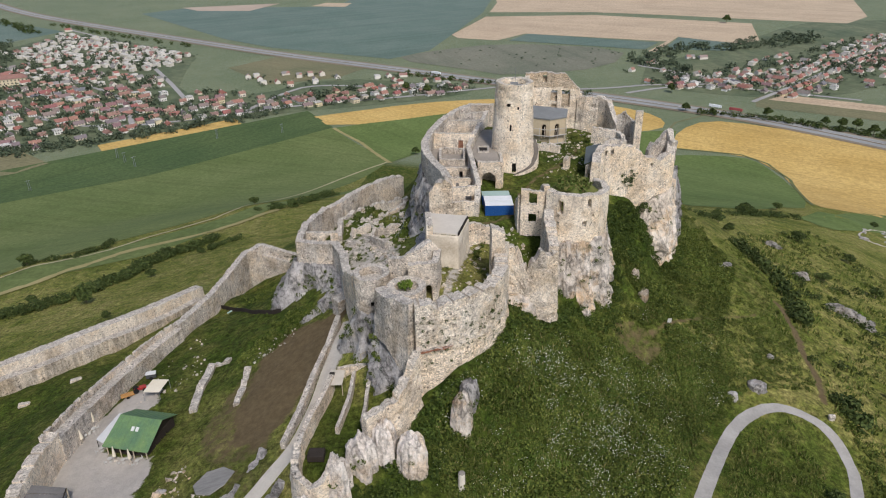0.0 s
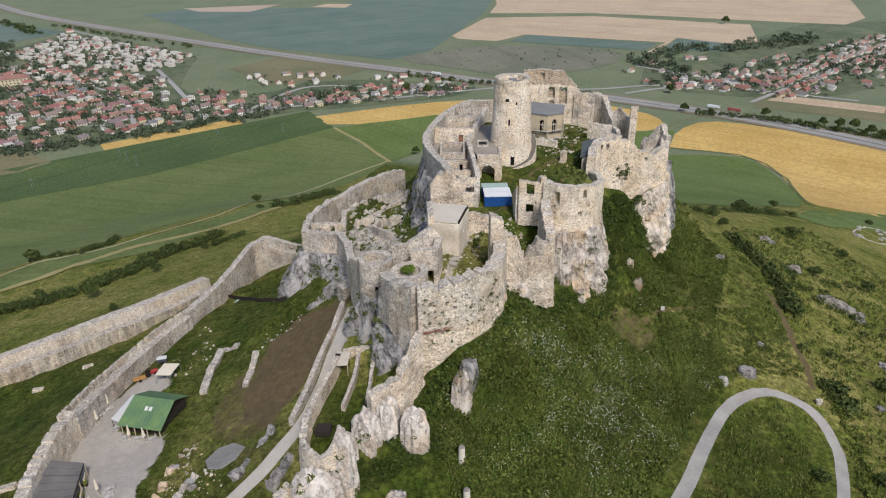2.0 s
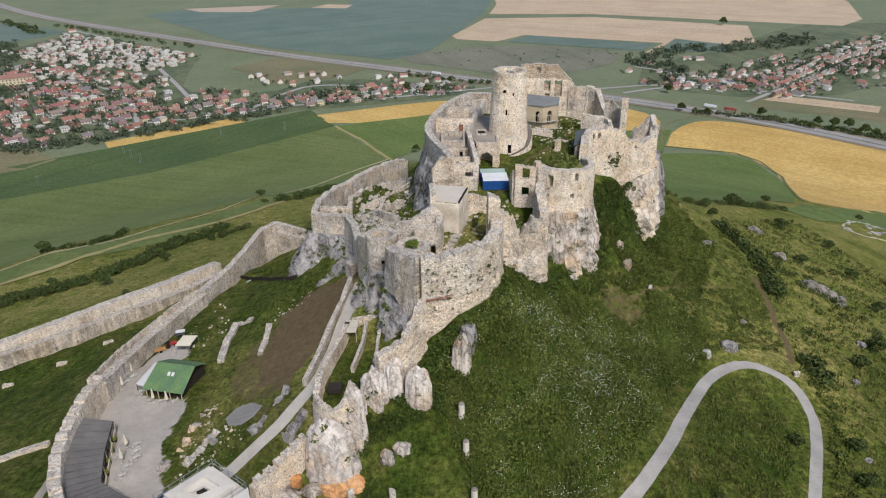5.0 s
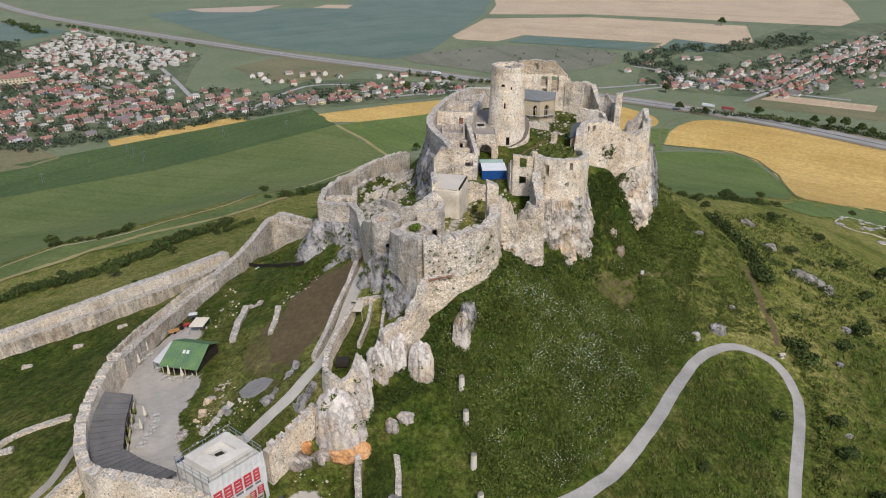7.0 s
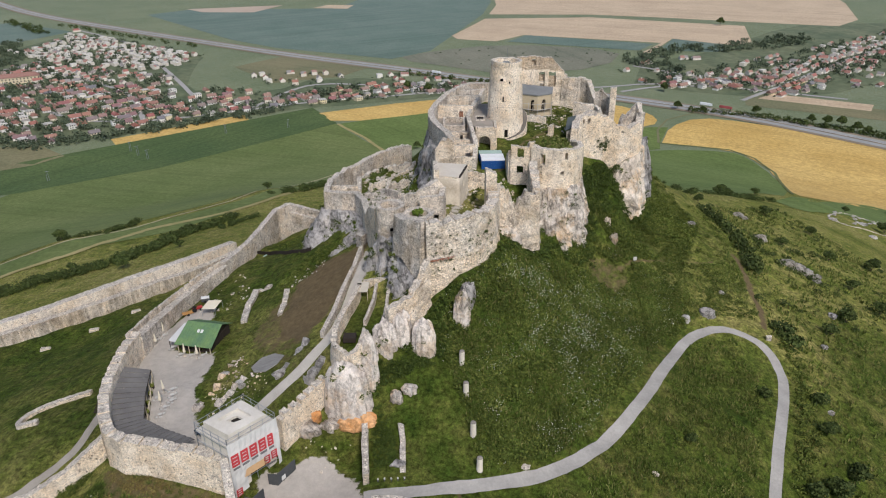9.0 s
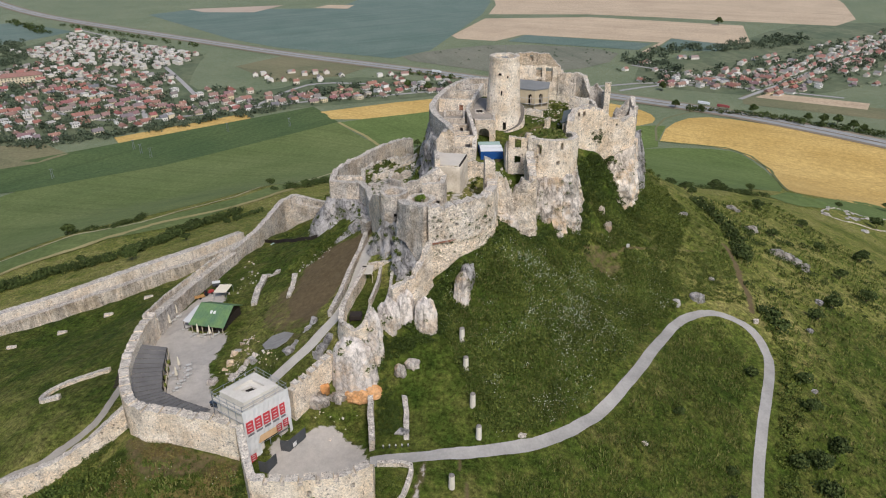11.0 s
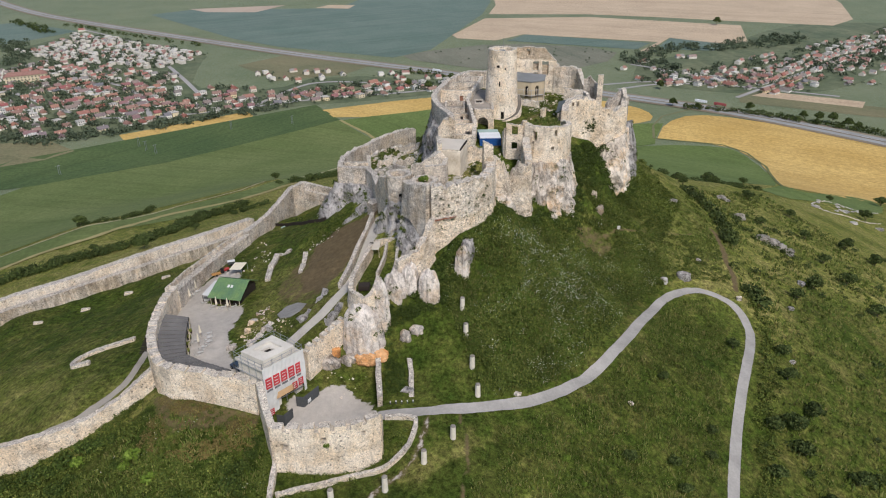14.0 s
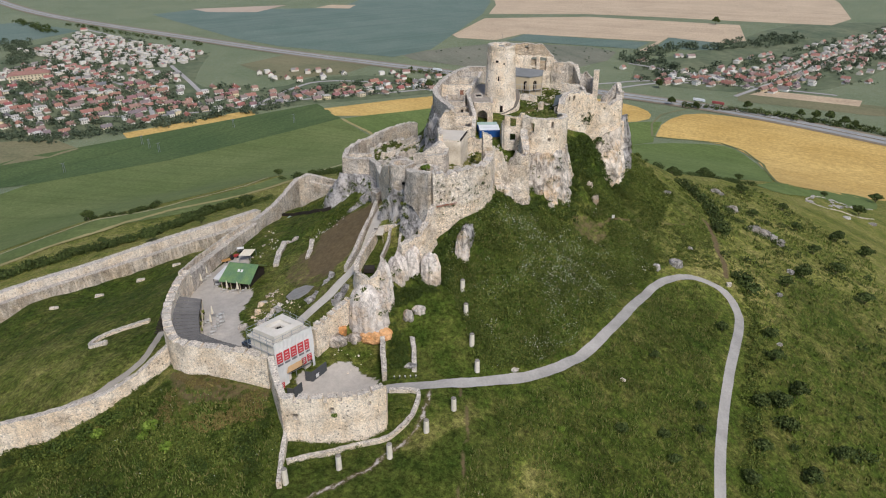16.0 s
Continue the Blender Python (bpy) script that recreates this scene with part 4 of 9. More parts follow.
_v = [_b.verts.new(c) for c in ((-3.2, 155.6, 42.2), (6.6, 155.8, 42.2), (7.2, 164, 42.3), (8.2, 171.6, 42.4), (-2.0, 171.6, 42.4), (-3.4, 163, 42.3))]
_f = _b.faces.new(_v)
_e = bmesh.ops.extrude_face_region(_b, geom=[_f])
bmesh.ops.translate(_b, vec=(0, 0, 0.45), verts=[q for q in _e["geom"] if isinstance(q, bmesh.types.BMVert)])
bmesh.ops.recalc_face_normals(_b, faces=list(_b.faces))
tagged(part("room_floor", _b, PAVED, None), "grey flagged floor of the roofless room", "floor", "", "structure")
wall("wall_room_terrace", [(-3.2, 155.6, 38, 43.2), (1.6, 155.6, 38, 43.3), (6.8, 155.8, 38, 43.2)], 0.8, STONE, "retaining cross wall below the flagged floor", step=0.4, ragged=0.15, holes=((7.6, 41.4, 1.0, 2.0),))
wall("wall_room_lower", [(0.0, 149.4, 38, 43.0), (3.4, 149.2, 38, 43.2), (7.2, 149.6, 38, 43.0)], 0.8, STONE_WARM, "low cross wall of the lower room", step=0.4, ragged=0.3, holes=((3.4, 41.2, 1.1, 1.8),))
_b = bmesh.new()
_v = [_b.verts.new(c) for c in ((1.6, 142.2, 39.9), (7.2, 143.2, 39.9), (6.8, 155.6, 40.1), (-3.2, 155.4, 40.1), (-1.8, 149.4, 40.0))]
_f = _b.faces.new(_v)
_e = bmesh.ops.extrude_face_region(_b, geom=[_f])
bmesh.ops.translate(_b, vec=(0, 0, 0.4), verts=[q for q in _e["geom"] if isinstance(q, bmesh.types.BMVert)])
bmesh.ops.recalc_face_normals(_b, faces=list(_b.faces))
tagged(part("lower_room_floor", _b, PAVED, None), "grey flagged floor of the lower roofless room", "floor", "", "structure")
wall("wall_room_cell", [(-0.4, 159.2, 42, 44.2), (5.2, 158.8, 42, 44.2), (5.5, 166.6, 42, 44.3), (-0.3, 167, 42, 44.3), (-0.4, 159.2, 42, 44.2)], 0.6, STONE_GREY, "low cell walls set inside the roofless room", step=0.4, ragged=0.1, rough=0.05)
wall("wall_room_south", [(1.4, 141, 36.5, 44), (7.6, 142.6, 36.5, 44)], 0.9, STONE_WARM, "south cross wall with a square window", step=0.4, ragged=0.2, holes=((4.4, 41, 1.5, 1.8),))
wall("wall_room_low", [(1.6, 138.6, 36.5, 41.8), (7.2, 139.6, 36.5, 41.6)], 0.9, STONE_WARM, "low front wall below the rooms", ragged=0.3)
_b = bmesh.new()
_v = [_b.verts.new(c) for c in ((8.4, 156.6, 43.6), (13.4, 156.4, 43.6), (13.6, 164, 43.7), (14.4, 182, 43.8), (10.6, 182, 43.8), (8.8, 173, 43.8), (7.2, 164, 43.7))]
_f = _b.faces.new(_v)
_e = bmesh.ops.extrude_face_region(_b, geom=[_f])
bmesh.ops.translate(_b, vec=(0, 0, 0.4), verts=[q for q in _e["geom"] if isinstance(q, bmesh.types.BMVert)])
tagged(part("terrace_deck", _b, PAVED, None), "flagged deck above the vaulted passage", "terrace", "", "structure")
wall("wall_arch", [(8.3, 155.8, 36.5, 44.6), (13.9, 155.6, 36.5, 44.6)], 1.2, STONE_WARM, "wall with a wide arched passage", step=0.35, ragged=0.1, rough=0.06, holes=((2.6, 39, 3.2, 3.2),), arched=True)
wall("wall_arch_side", [(13.9, 155.8, 36.5, 44.2), (14.1, 163, 37, 44.4)], 0.8, STONE_WARM, "side wall of the passage", ragged=0.1)
_b = box(bmesh.new(), 8.6, 158.5, 37, 13.4, 159, 43.2)
tagged(part("passage_back", _b, STONE_GREY, None), "rear wall of the vaulted passage", "wall", "", "structure")

# small roofed house below the ring
house = root("gate_house", "small pale stone house with a flat plastered roof", "house")
wall("wall", [(-2.8, 124.4, 35, 46.0), (-2.4, 117.6, 35, 46.0)], 1.2, STONE_WARM, "raised fire wall", house, 0.5, None, (), 0.25, 0.1)
wall("wall", [(-2.4, 117.6, 34, 44.2), (2.6, 116.9, 34, 44.0), (4.7, 124.8, 34, 44.0)], 0.8, plain("cream_lime_plaster", (0.46, 0.39, 0.30), (0.80, 0.73, 0.62), 1.0, 0.95, 0.5), "", house, 0.4, None, ((8.6, 41.8, 0.8, 1.3), (11.4, 38.6, 1.0, 2.2)), 0.05, 0.05)
_b = bmesh.new()
_v = [_b.verts.new(c) for c in ((-2.0, 117.9, 44.3), (2.8, 117.2, 44.1), (4.8, 125.0, 44.4), (-2.2, 125.6, 44.7))]
_f = _b.faces.new(_v)
_e = bmesh.ops.extrude_face_region(_b, geom=[_f])
bmesh.ops.translate(_b, vec=(0, 0, 0.25), verts=[q for q in _e["geom"] if isinstance(q, bmesh.types.BMVert)])
part("roof", _b, plain("pale_screed_roof", (0.46, 0.42, 0.37), (0.55, 0.51, 0.45), 0.8, 0.9, 0.1), house, "flat pale screed roof")
_b = bmesh.new()
box(_b, 3.7, 117.05, 44.1, 3.95, 125.05, 44.62, 0, -14.3)
part("roof_edge", _b, DARK_VOID, house, "near-black strip along the eave")
wall("wall_house_yard", [(4.6, 126.4, 35.5, 42.6), (9.2, 127.4, 36, 41.4)], 1.0, STONE_WARM, "low wall behind the little house", ragged=0.5)

# the eastern ruined house on its rock
wall("wall_east_front", [(21.6, 133.6, 33, 46.6), (24, 131.6, 32, 46.2), (28, 131.2, 31.5, 46.1), (31.2, 132.4, 31.5, 45.8), (33.4, 135.4, 31.5, 45.3)], 1.6, STONE_PLASTER, "curved front wall of the eastern ruined house", step=0.42, ragged=0.25, batter=0.35,
     holes=((3.2, 43.6, 0.8, 2.4), (8.4, 44.2, 1.0, 1.6), (7.6, 40.2, 1.1, 0.8), (3.0, 40.2, 0.6, 0.6), (9.4, 41.6, 0.5, 0.5)))
wall("wall_east_side", [(33.4, 135.4, 31, 45.4), (34.6, 139, 32, 44.6), (34.8, 143, 33, 44.2), (34.2, 148, 34, 43)], 1.4, STONE, "side wall of the eastern ruined house", ragged=0.4)
wall("wall_east_west", [(16.1, 134.4, 36, 46.2), (20.6, 134, 36, 46)], 1.0, STONE_WARM, "ruined wall with window openings above one another", step=0.4, ragged=0.35, holes=((2.6, 44.4, 1.6, 2.4), (2.6, 40, 1.6, 2.2)))
wall("wall_east_inner", [(21.2, 133.6, 36, 47.6), (21.6, 140, 36.5, 45), (22, 146, 37, 41)], 1.2, STONE_WARM, "ruined party wall", ragged=0.7)
wall("wall_east_low", [(16, 134.6, 36, 45), (15.8, 138.6, 36.5, 41.6)], 0.9, STONE, "short ruined return wall", ragged=0.5)

# the great eastern wall on the cliff
wall("wall_cliff_east", [(36.4, 158.6, 25, 43), (37.2, 161.8, 25, 44.2), (38.8, 164, 25, 45.2), (44, 165.6, 24, 45.4), (47.2, 167.4, 24, 44), (50.5, 167.6, 29.5, 41.4), (54, 168, 29.5, 40.6), (57.4, 169.4, 29, 41.5), (58.6, 173.5, 30, 43.5)], 2.0, STONE_WARM, "broad eastern wall rising out of the cliff", step=0.45, ragged=0.45, batter=0.5,
     holes=((6.4, 43.6, 0.8, 1.4), (8.4, 43.8, 0.8, 1.4), (20, 39.4, 0.7, 0.8)))
wall("wall_cliff_inner", [(40.8, 166.4, 36, 44.6), (41.8, 172.6, 36.5, 43.8), (46.5, 173.8, 36.5, 44)], 1.2, STONE, "inner ruined walls above the cliff", ragged=0.5)
wall("wall_spire", [(52.5, 173, 36, 41.5), (56, 174.6, 36, 44.6), (57.8, 175, 34, 46), (58.8, 171.5, 34, 43)], 1.5, STONE_GREY, "jagged corner spire of ruined wall", ragged=1.2, rough=0.25)
wall("wall_finger", [(50.8, 181.0, 35, 49.0), (52.6, 180.8, 35, 49.2)], 1.3, STONE_WARM, "tall standing finger of ruined wall", ragged=0.15, rough=0.15, step=0.35)
wall("wall_finger_side", [(47.4, 186.6, 34, 46.2), (49.3, 186, 34, 47.6), (51.2, 185.2, 34, 45.4), (51.8, 182.0, 34, 45.6)], 1.1, STONE_GREY, "ruined wall behind the finger", step=0.4, ragged=0.35)
wall("wall_east_terrace", [(40.5, 184.6, 36, 43.6), (46.8, 181.5, 36, 43.8), (47.4, 176, 36, 42.6)], 1.0, STONE, "ruined terrace wall", ragged=0.5)
shed = root("lean_to_shed", "small dark-roofed lean-to against the ruined wall", "shed")
_b = bmesh.new()
_v = [_b.verts.new(c) for c in ((34.2, 161.6, 41.5), (36.9, 161.4, 42.5), (40.2, 171.8, 43.2), (36.6, 172.2, 42.2))]
_f = _b.faces.new(_v)
_e = bmesh.ops.extrude_face_region(_b, geom=[_f])
bmesh.ops.translate(_b, vec=(0, 0, 0.18), verts=[q for q in _e["geom"] if isinstance(q, bmesh.types.BMVert)])
part("roof", _b, plain("dark_bitumen_roof", (0.07, 0.085, 0.09), (0.11, 0.125, 0.13), 1, 0.7, 0.1), shed, "dark bitumen roof")
wall("wall", [(34.6, 161, 37, 41.4), (36.6, 162.2, 37, 42)], 0.4, STONE_GREY, "", shed, 0.4, None, ((1.2, 38.4, 1.0, 2.0),), 0.0, 0.03)

# the middle bailey: curved curtain, pier and turrets
wall("wall_curtain", [(-4.6, 94.0, 21, 43.8), (-0.6, 94.6, 21, 43.9), (3.2, 96.6, 22, 43.9), (6.6, 99.6, 23, 43.7), (9.0, 104, 24, 43.2), (10.0, 108, 24, 43), (10.2, 112, 24, 43)], 2.2, STONE_RUSTY, "tall curved curtain wall with worn merlons", step=0.4, merlons=(2.7, 0.45, 0.5), ragged=0.5, batter=0.7, rough=0.28,
     holes=((6, 39.2, 0.5, 0.6), (10.5, 38.2, 0.5, 0.6), (14, 39.6, 0.5, 0.6)), upper=(35.4, STONE))
wall("wall_curtain_west", [(-10.6, 102.4, 33, 41.8), (-8.6, 98.6, 33.5, 42.4), (-4.8, 94.2, 29, 43.6)], 1.9, STONE_GREY, "western flank of the curtain wall", ragged=0.25, batter=0.5)
wall("wall_pier", [(8.5, 113.4, 36, 47.6), (10.9, 113.6, 36, 47.2)], 2.4, STONE_WARM, "tall standing pier of brick-patched masonry", step=0.45, ragged=0.7, rough=0.2)
wall("wall_pier_ruin", [(10.4, 112.4, 29, 43.5), (11.4, 117.6, 29, 43), (13.9, 117.4, 28, 41.6), (15.6, 116.6, 27, 38.4), (17.8, 116.6, 27, 41), (20.6, 117.2, 26, 40.6), (21, 123, 28, 41), (21.2, 131, 30, 43.6)], 1.8, STONE, "broken wall stepping up to the eastern house", step=0.42, ragged=1.3, batter=0.5, rough=0.3, holes=((9.4, 38.6, 0.9, 1.2),))
round_tower("half_round_turret", (-12.6, 109.2), 3.6, 3.2, 27.5, 41.2, STONE_GREY, "open half-round turret of grey masonry", slits=((-80, 9.0, 0.7, 0.8), (-110, 5.4, 0.7, 0.7)), hollow=0.68, ragged=0.25, seg=40)
round_tower("bush_turret", (-6.2, 103.4), 3.7, 3.3, 32, 41.6, STONE, "squat round turret with a bright bush on top", slits=(), hollow=0.6, ragged=0.2, seg=40)
wall("wall_room_turret", [(-9.4, 111.6, 35, 42.6), (-7.0, 110.4, 35, 43.4), (-4.5, 110.0, 35, 45.2), (-2.2, 111.8, 35, 46.0), (-0.9, 112.4, 35, 44.2)], 1.3, STONE, "roofless turret chamber walls", step=0.4, ragged=0.3)
wall("wall_room_turret_front", [(-6.0, 107.0, 36, 43.6), (-1.5, 107.2, 35.5, 44.0), (-0.9, 112.0, 35.5, 44.0)], 1.2, STONE, "turret chamber wall with a doorway", step=0.4, ragged=0.2, holes=((3.4, 38, 1.1, 3.4),))
_b = box(bmesh.new(), -5.9, 107.6, 41.6, -1.6, 111.2, 42.2)
tagged(part("chamber_floor", _b, PAVED, None), "grey flagged floor of the turret chamber", "floor", "", "structure")
wall("wall_turret_link", [(-15.6, 110.6, 27, 40), (-17.4, 115.5, 27, 38), (-19.6, 125.4, 24, 31.6)], 1.4, STONE_WARM, "wall linking the turret to the western bastion", ragged=0.4)

# the western wing
wall("wall_wing_bastion", [(-32.2, 142.4, 21, 31.6), (-27.8, 140.6, 21, 31.6), (-23.8, 141, 22, 31.6), (-21.4, 135, 23, 31.8), (-19.4, 126, 23.5, 31.8)], 1.7, STONE_GREY, "western bastion wall of grey masonry", ragged=0.15, batter=0.4)
wall("wall_wing_ring", [(-32.2, 142.4, 20, 31.4), (-32.4, 152.7, 18, 31), (-30.5, 161, 16, 30.2), (-26.5, 169, 14, 29.8), (-22.2, 178, 14, 29.4), (-15.8, 187.4, 14, 29), (-11.5, 190.6, 16, 28.4)], 1.6, STONE_GREY, "outer ring wall of the western wing with gun loops", ragged=0.35, holes=((8, 29.4, 0.8, 0.7), (16, 28.8, 0.8, 0.7), (24, 28, 0.8, 0.7), (33, 27.6, 0.8, 0.7), (41, 27.2, 0.8, 0.7)))
wall("wall_wing_inner", [(-24.4, 150.6, 25, 29), (-25.4, 162, 24, 28.2), (-21.5, 168.5, 23, 27.6), (-15.1, 174.6, 22, 27.2), (-9.4, 177.4, 22, 27.2)], 1.2, STONE_GREY, "ruined inner wall of the western wing", ragged=0.6)
wall("wall_wing_cell", [(-15.4, 166, 23, 27.4), (-11.5, 169, 23, 27.6), (-10, 174, 23, 27.4)], 0.9, STONE_GREY, "ruined cell wall", ragged=0.6)
wall("wall_wing_cross", [(-31.6, 148.4, 25, 30.6), (-24.4, 149.4, 25, 30)], 0.9, STONE, "cross wall of the bastion chamber", ragged=0.3, holes=((2, 28.8, 1, 1.4), (5, 28.8, 1, 1.4)))
wall("wall_wing_buttress", [(-21.8, 122.4, 21.5, 27.6), (-19.6, 124, 22, 28.2)], 2.6, STONE_GREY, "low stone buttress under the bastion", ragged=0.15)

# lower walls of the great courtyard
wall("wall_court_north", [(-31.9, 169.8, 6, 11.8), (-37, 171.9, 4, 12.0), (-51.2, 179.4, 1, 12.7)], 1.2, STONE_GREY, "courtyard wall with a row of loops", step=0.4, ragged=0.08, holes=tuple((s, 10.9, 0.7, 0.6) for s in (3, 6, 9, 12, 15, 18)))
wall("wall_court_north_ledge", [(-32.6, 168.9, 6, 9.6), (-37.4, 170.8, 4, 9.8), (-50.6, 177.9, 1, 10.2)], 1.1, STONE_GREY, "ledge of the wall walk along the loops", step=0.6, ragged=0.06)
wall("wall_court_west", [(-51.2, 179.4, 1, 12.6), (-54.8, 174.8, 1, 12.3), (-56.5, 162, 2, 12.1), (-58, 151, 3, 12.1), (-61.9, 138.6, 3.5, 12.0)], 1.6, STONE_GREY, "smooth-topped western courtyard wall", step=0.5, ragged=0.2, batter=0.3)
wall("wall_court_west_walk", [(-61.6, 138.8, 3.5, 11.2), (-65.0, 130.2, 4, 11.2), (-67.4, 121.3, 4, 11.4), (-68.7, 108.2, 4.5, 13.3), (-69.0, 97, 5, 15.4)], 2.5, STONE_GREY, "wall walk of the western courtyard wall", step=0.5, ragged=0.1, batter=0.25)
wall("wall_court_parapet", [(-62.5, 138.4, 10.4, 12.5), (-66.0, 129.8, 10.4, 12.5), (-68.5, 121.1, 10.4, 12.7), (-69.9, 108.2, 12, 14.8), (-70.1, 95.4, 14, 16.9)], 0.6, STONE, "merloned parapet along the western wall walk", step=0.35, merlons=(2.5, 0.5, 0.9), ragged=0.12)
wall("wall_court_south", [(-69.1, 97.4, 5, 16.2), (-68.8, 90, 5, 17.0), (-68.1, 84, 5, 17.2), (-67.3, 79, 5, 17.2), (-65.8, 73.5, 5, 17.3), (-63.4, 68, 5, 17.4), (-60.6, 63.6, 5, 17.6), (-57, 61.2, 5, 17.7), (-53, 60.7, 5, 17.7), (-48, 59.5, 5, 17.6), (-43.4, 58.6, 5, 17.4), (-38.8, 57.2, 5.5, 17.1)], 2.0, STONE_PLASTER, "southern courtyard wall curving round to the gate", step=0.45, merlons=(3.4, 0.45, 0.6), ragged=0.32, batter=0.4)
wall("wall_outer_bank", [(-72.6, 184, -9, -3.2), (-78.5, 172, -10, -1.2), (-84.5, 163, -10, -0.2), (-91, 156.6, -10, 0.0), (-101, 145.4, -10, 0.5), (-111, 140.4, -12, -1.4), (-118, 137.4, -13, -2.7), (-132, 131.8, -16, -5.0), (-152, 123.5, -22, -9)], 2.6, BANK_STONE, "broad outer bank wall with a stepped ledge", step=0.7, ragged=0.15, batter=0.5)
wall("wall_outer_ledge", [(-71.6, 180, -9, -5.0), (-76, 169.4, -9, -3.6), (-82.2, 160.4, -10, -2.7), (-88.6, 154.4, -10, -2.4), (-99.4, 142.8, -10, -2.0), (-109.8, 137.4, -12, -3.4), (-116.6, 134.6, -13, -4.6), (-130.4, 128.8, -16, -7.2), (-150.4, 120.4, -24, -11.4)], 2.2, STONE_STREAKED, "lower streaked ledge of the outer wall", step=0.7, ragged=0.08, batter=0.3)

# barbican before the gate
wall("wall_barbican_west", [(-38.0, 55.6, 6, 18.2), (-35.4, 49, 5.4, 16.6), (-33.4, 44.6, 4.6, 16.2)], 1.4, STONE_PLASTER, "sloping flank wall of the barbican", ragged=0.2)
wall("wall_barbican_front", [(-33.4, 44.4, 2.5, 16.6), (-26, 44, 3, 16.8), (-19, 44.4, 3.6, 17.0), (-14.2, 46.6, 4.4, 17.4)], 1.7, STONE_PLASTER, "broad pale front wall of the barbican with low merlons", step=0.42, merlons=(2.9, 0.6, 0.75), ragged=0.15, batter=0.3, holes=((2.2, 12.4, 1.3, 1.3), (9.4, 14.0, 0.9, 1.0), (16.4, 14.6, 0.9, 0.7)))
wall("wall_barbican_east", [(-14.2, 46.6, 4.4, 17.0), (-14.4, 50.8, 6, 13.0)], 1.2, STONE_WARM, "barbican wall end beside the road", ragged=0.2)
wall("wall_barbican_inner", [(-14.8, 57.4, 8, 12.6), (-15.6, 64, 8, 13), (-16.2, 71.4, 8.6, 14.4)], 1.1, STONE_GREY, "thin wall running up from the road to the rock", ragged=0.2)
wall("wall_lawn_ruin", based([(-8.6, 59.4, 11.2), (-8.8, 66, 12.8), (-9.8, 72, 14.4)]), 1.0, STONE_GREY, "ruined wall on the lawn beside the road", ragged=0.35)
wall("wall_ramp_crenel", [(-30.6, 64.6, 9, 19.6), (-27, 69, 9, 20.4), (-23.6, 73.6, 9.5, 21.6)], 1.5, STONE_WARM, "merloned wall climbing to the rock", step=0.42, merlons=(2.0, 0.7, 1.0), ragged=0.2)
wall("wall_low_bend", [(x, y, g(x, y, -0.8), g(x, y, 0.9)) for x, y in smooth_line([(-13.6, 53.6), (-7.6, 53.4), (-7.4, 51.6), (-7.8, 49.8), (-9.2, 46.6), (-11.9, 44.2), (-14.1, 43.2), (-18.5, 42.2), (-22.9, 41.2), (-28.1, 39.6), (-32.4, 37.6)], 1)], 0.8, STONE, "low bent wall round the ditch", ragged=0.1, rough=0.08)
wall("wall_low_flank", based([(-33.6, 44, 8.6), (-33.4, 38, 7.2), (-32.8, 32, 6.6)], -0.8), 0.9, STONE, "low flank wall running down from the barbican", ragged=0.15)
wall("wall_path_south", [(-63.6, 66.0, 5, 14.2), (-66.0, 64.6, 4, 12.2), (-70.1, 62.4, 1, 9.0), (-74.5, 60.2, -1, 6.9), (-80.5, 57.4, -4, 5.4), (-88, 54.6, -6, 4.6), (-98, 52.4, -8, 3.2), (-115, 46, -14, -1.6), (-132, 38, -20, -7)], 1.5, STONE_WARM, "outer wall falling away below the path", step=0.6, ragged=0.3, batter=0.4)

# walls along the ramp inside
wall("wall_ramp_outer", based([(-20.6, 118, 27.0), (-21.6, 110, 25.9), (-23.3, 102, 24.5), (-24.5, 94, 23.2), (-26.0, 87.5, 22.2)]), 0.9, STONE_GREY, "parapet along the ramp", ragged=0.15, rough=0.08)
wall("wall_ramp_yard", based([(-19.4, 99, 26.6), (-20.3, 94.5, 26.2), (-21.7, 89.7, 25.6), (-22.6, 84, 25.2)]), 0.9, STONE, "wall of the small terraced garden", ragged=0.2)
wall("wall_garden_mid", based([(-15.6, 100.4, 26.4), (-16, 94, 25.6), (-17.2, 88, 24.6)], -0.6), 0.6, STONE_GREY, "thin garden wall", ragged=0.1, rough=0.04)
wall("wall_garden_back", based([(-18.6, 101, 26.6), (-12.8, 101.6, 27.2)], -0.6), 0.7, STONE, "garden rear wall", ragged=0.2)
wall("wall_garden_side", based([(-12.8, 101.4, 26.6), (-13, 94, 25.8), (-13.2, 89, 25)], -0.6), 0.6, STONE_GREY, "garden side wall", ragged=0.3)
RAMP_STONE = plain("cobbled_ramp", (0.36, 0.335, 0.30), (0.49, 0.46, 0.415), 1.5, 0.95, 0.4)
strip("ramp", smooth_line([(-18.4, 117), (-19.6, 109), (-21.2, 102), (-22.3, 94), (-24, 86.4), (-26.9, 81.8), (-30.6, 77.9), (-34.5, 74.8), (-38.6, 72.4)], 2), 1.3, RAMP_STONE, "cobbled ramp climbing from the gate to the middle bailey", 0.15, 1.0, category="path")
wall("wall_yard_ruin_west", [(x, y, g(x, y, -0.5), g(x, y, 0.9)) for x, y in ((-48.2, 107.6), (-48.8, 115), (-48.8, 123))], 1.5, STONE_GREY, "low ruined foundation wall in the yard", ragged=0.25)
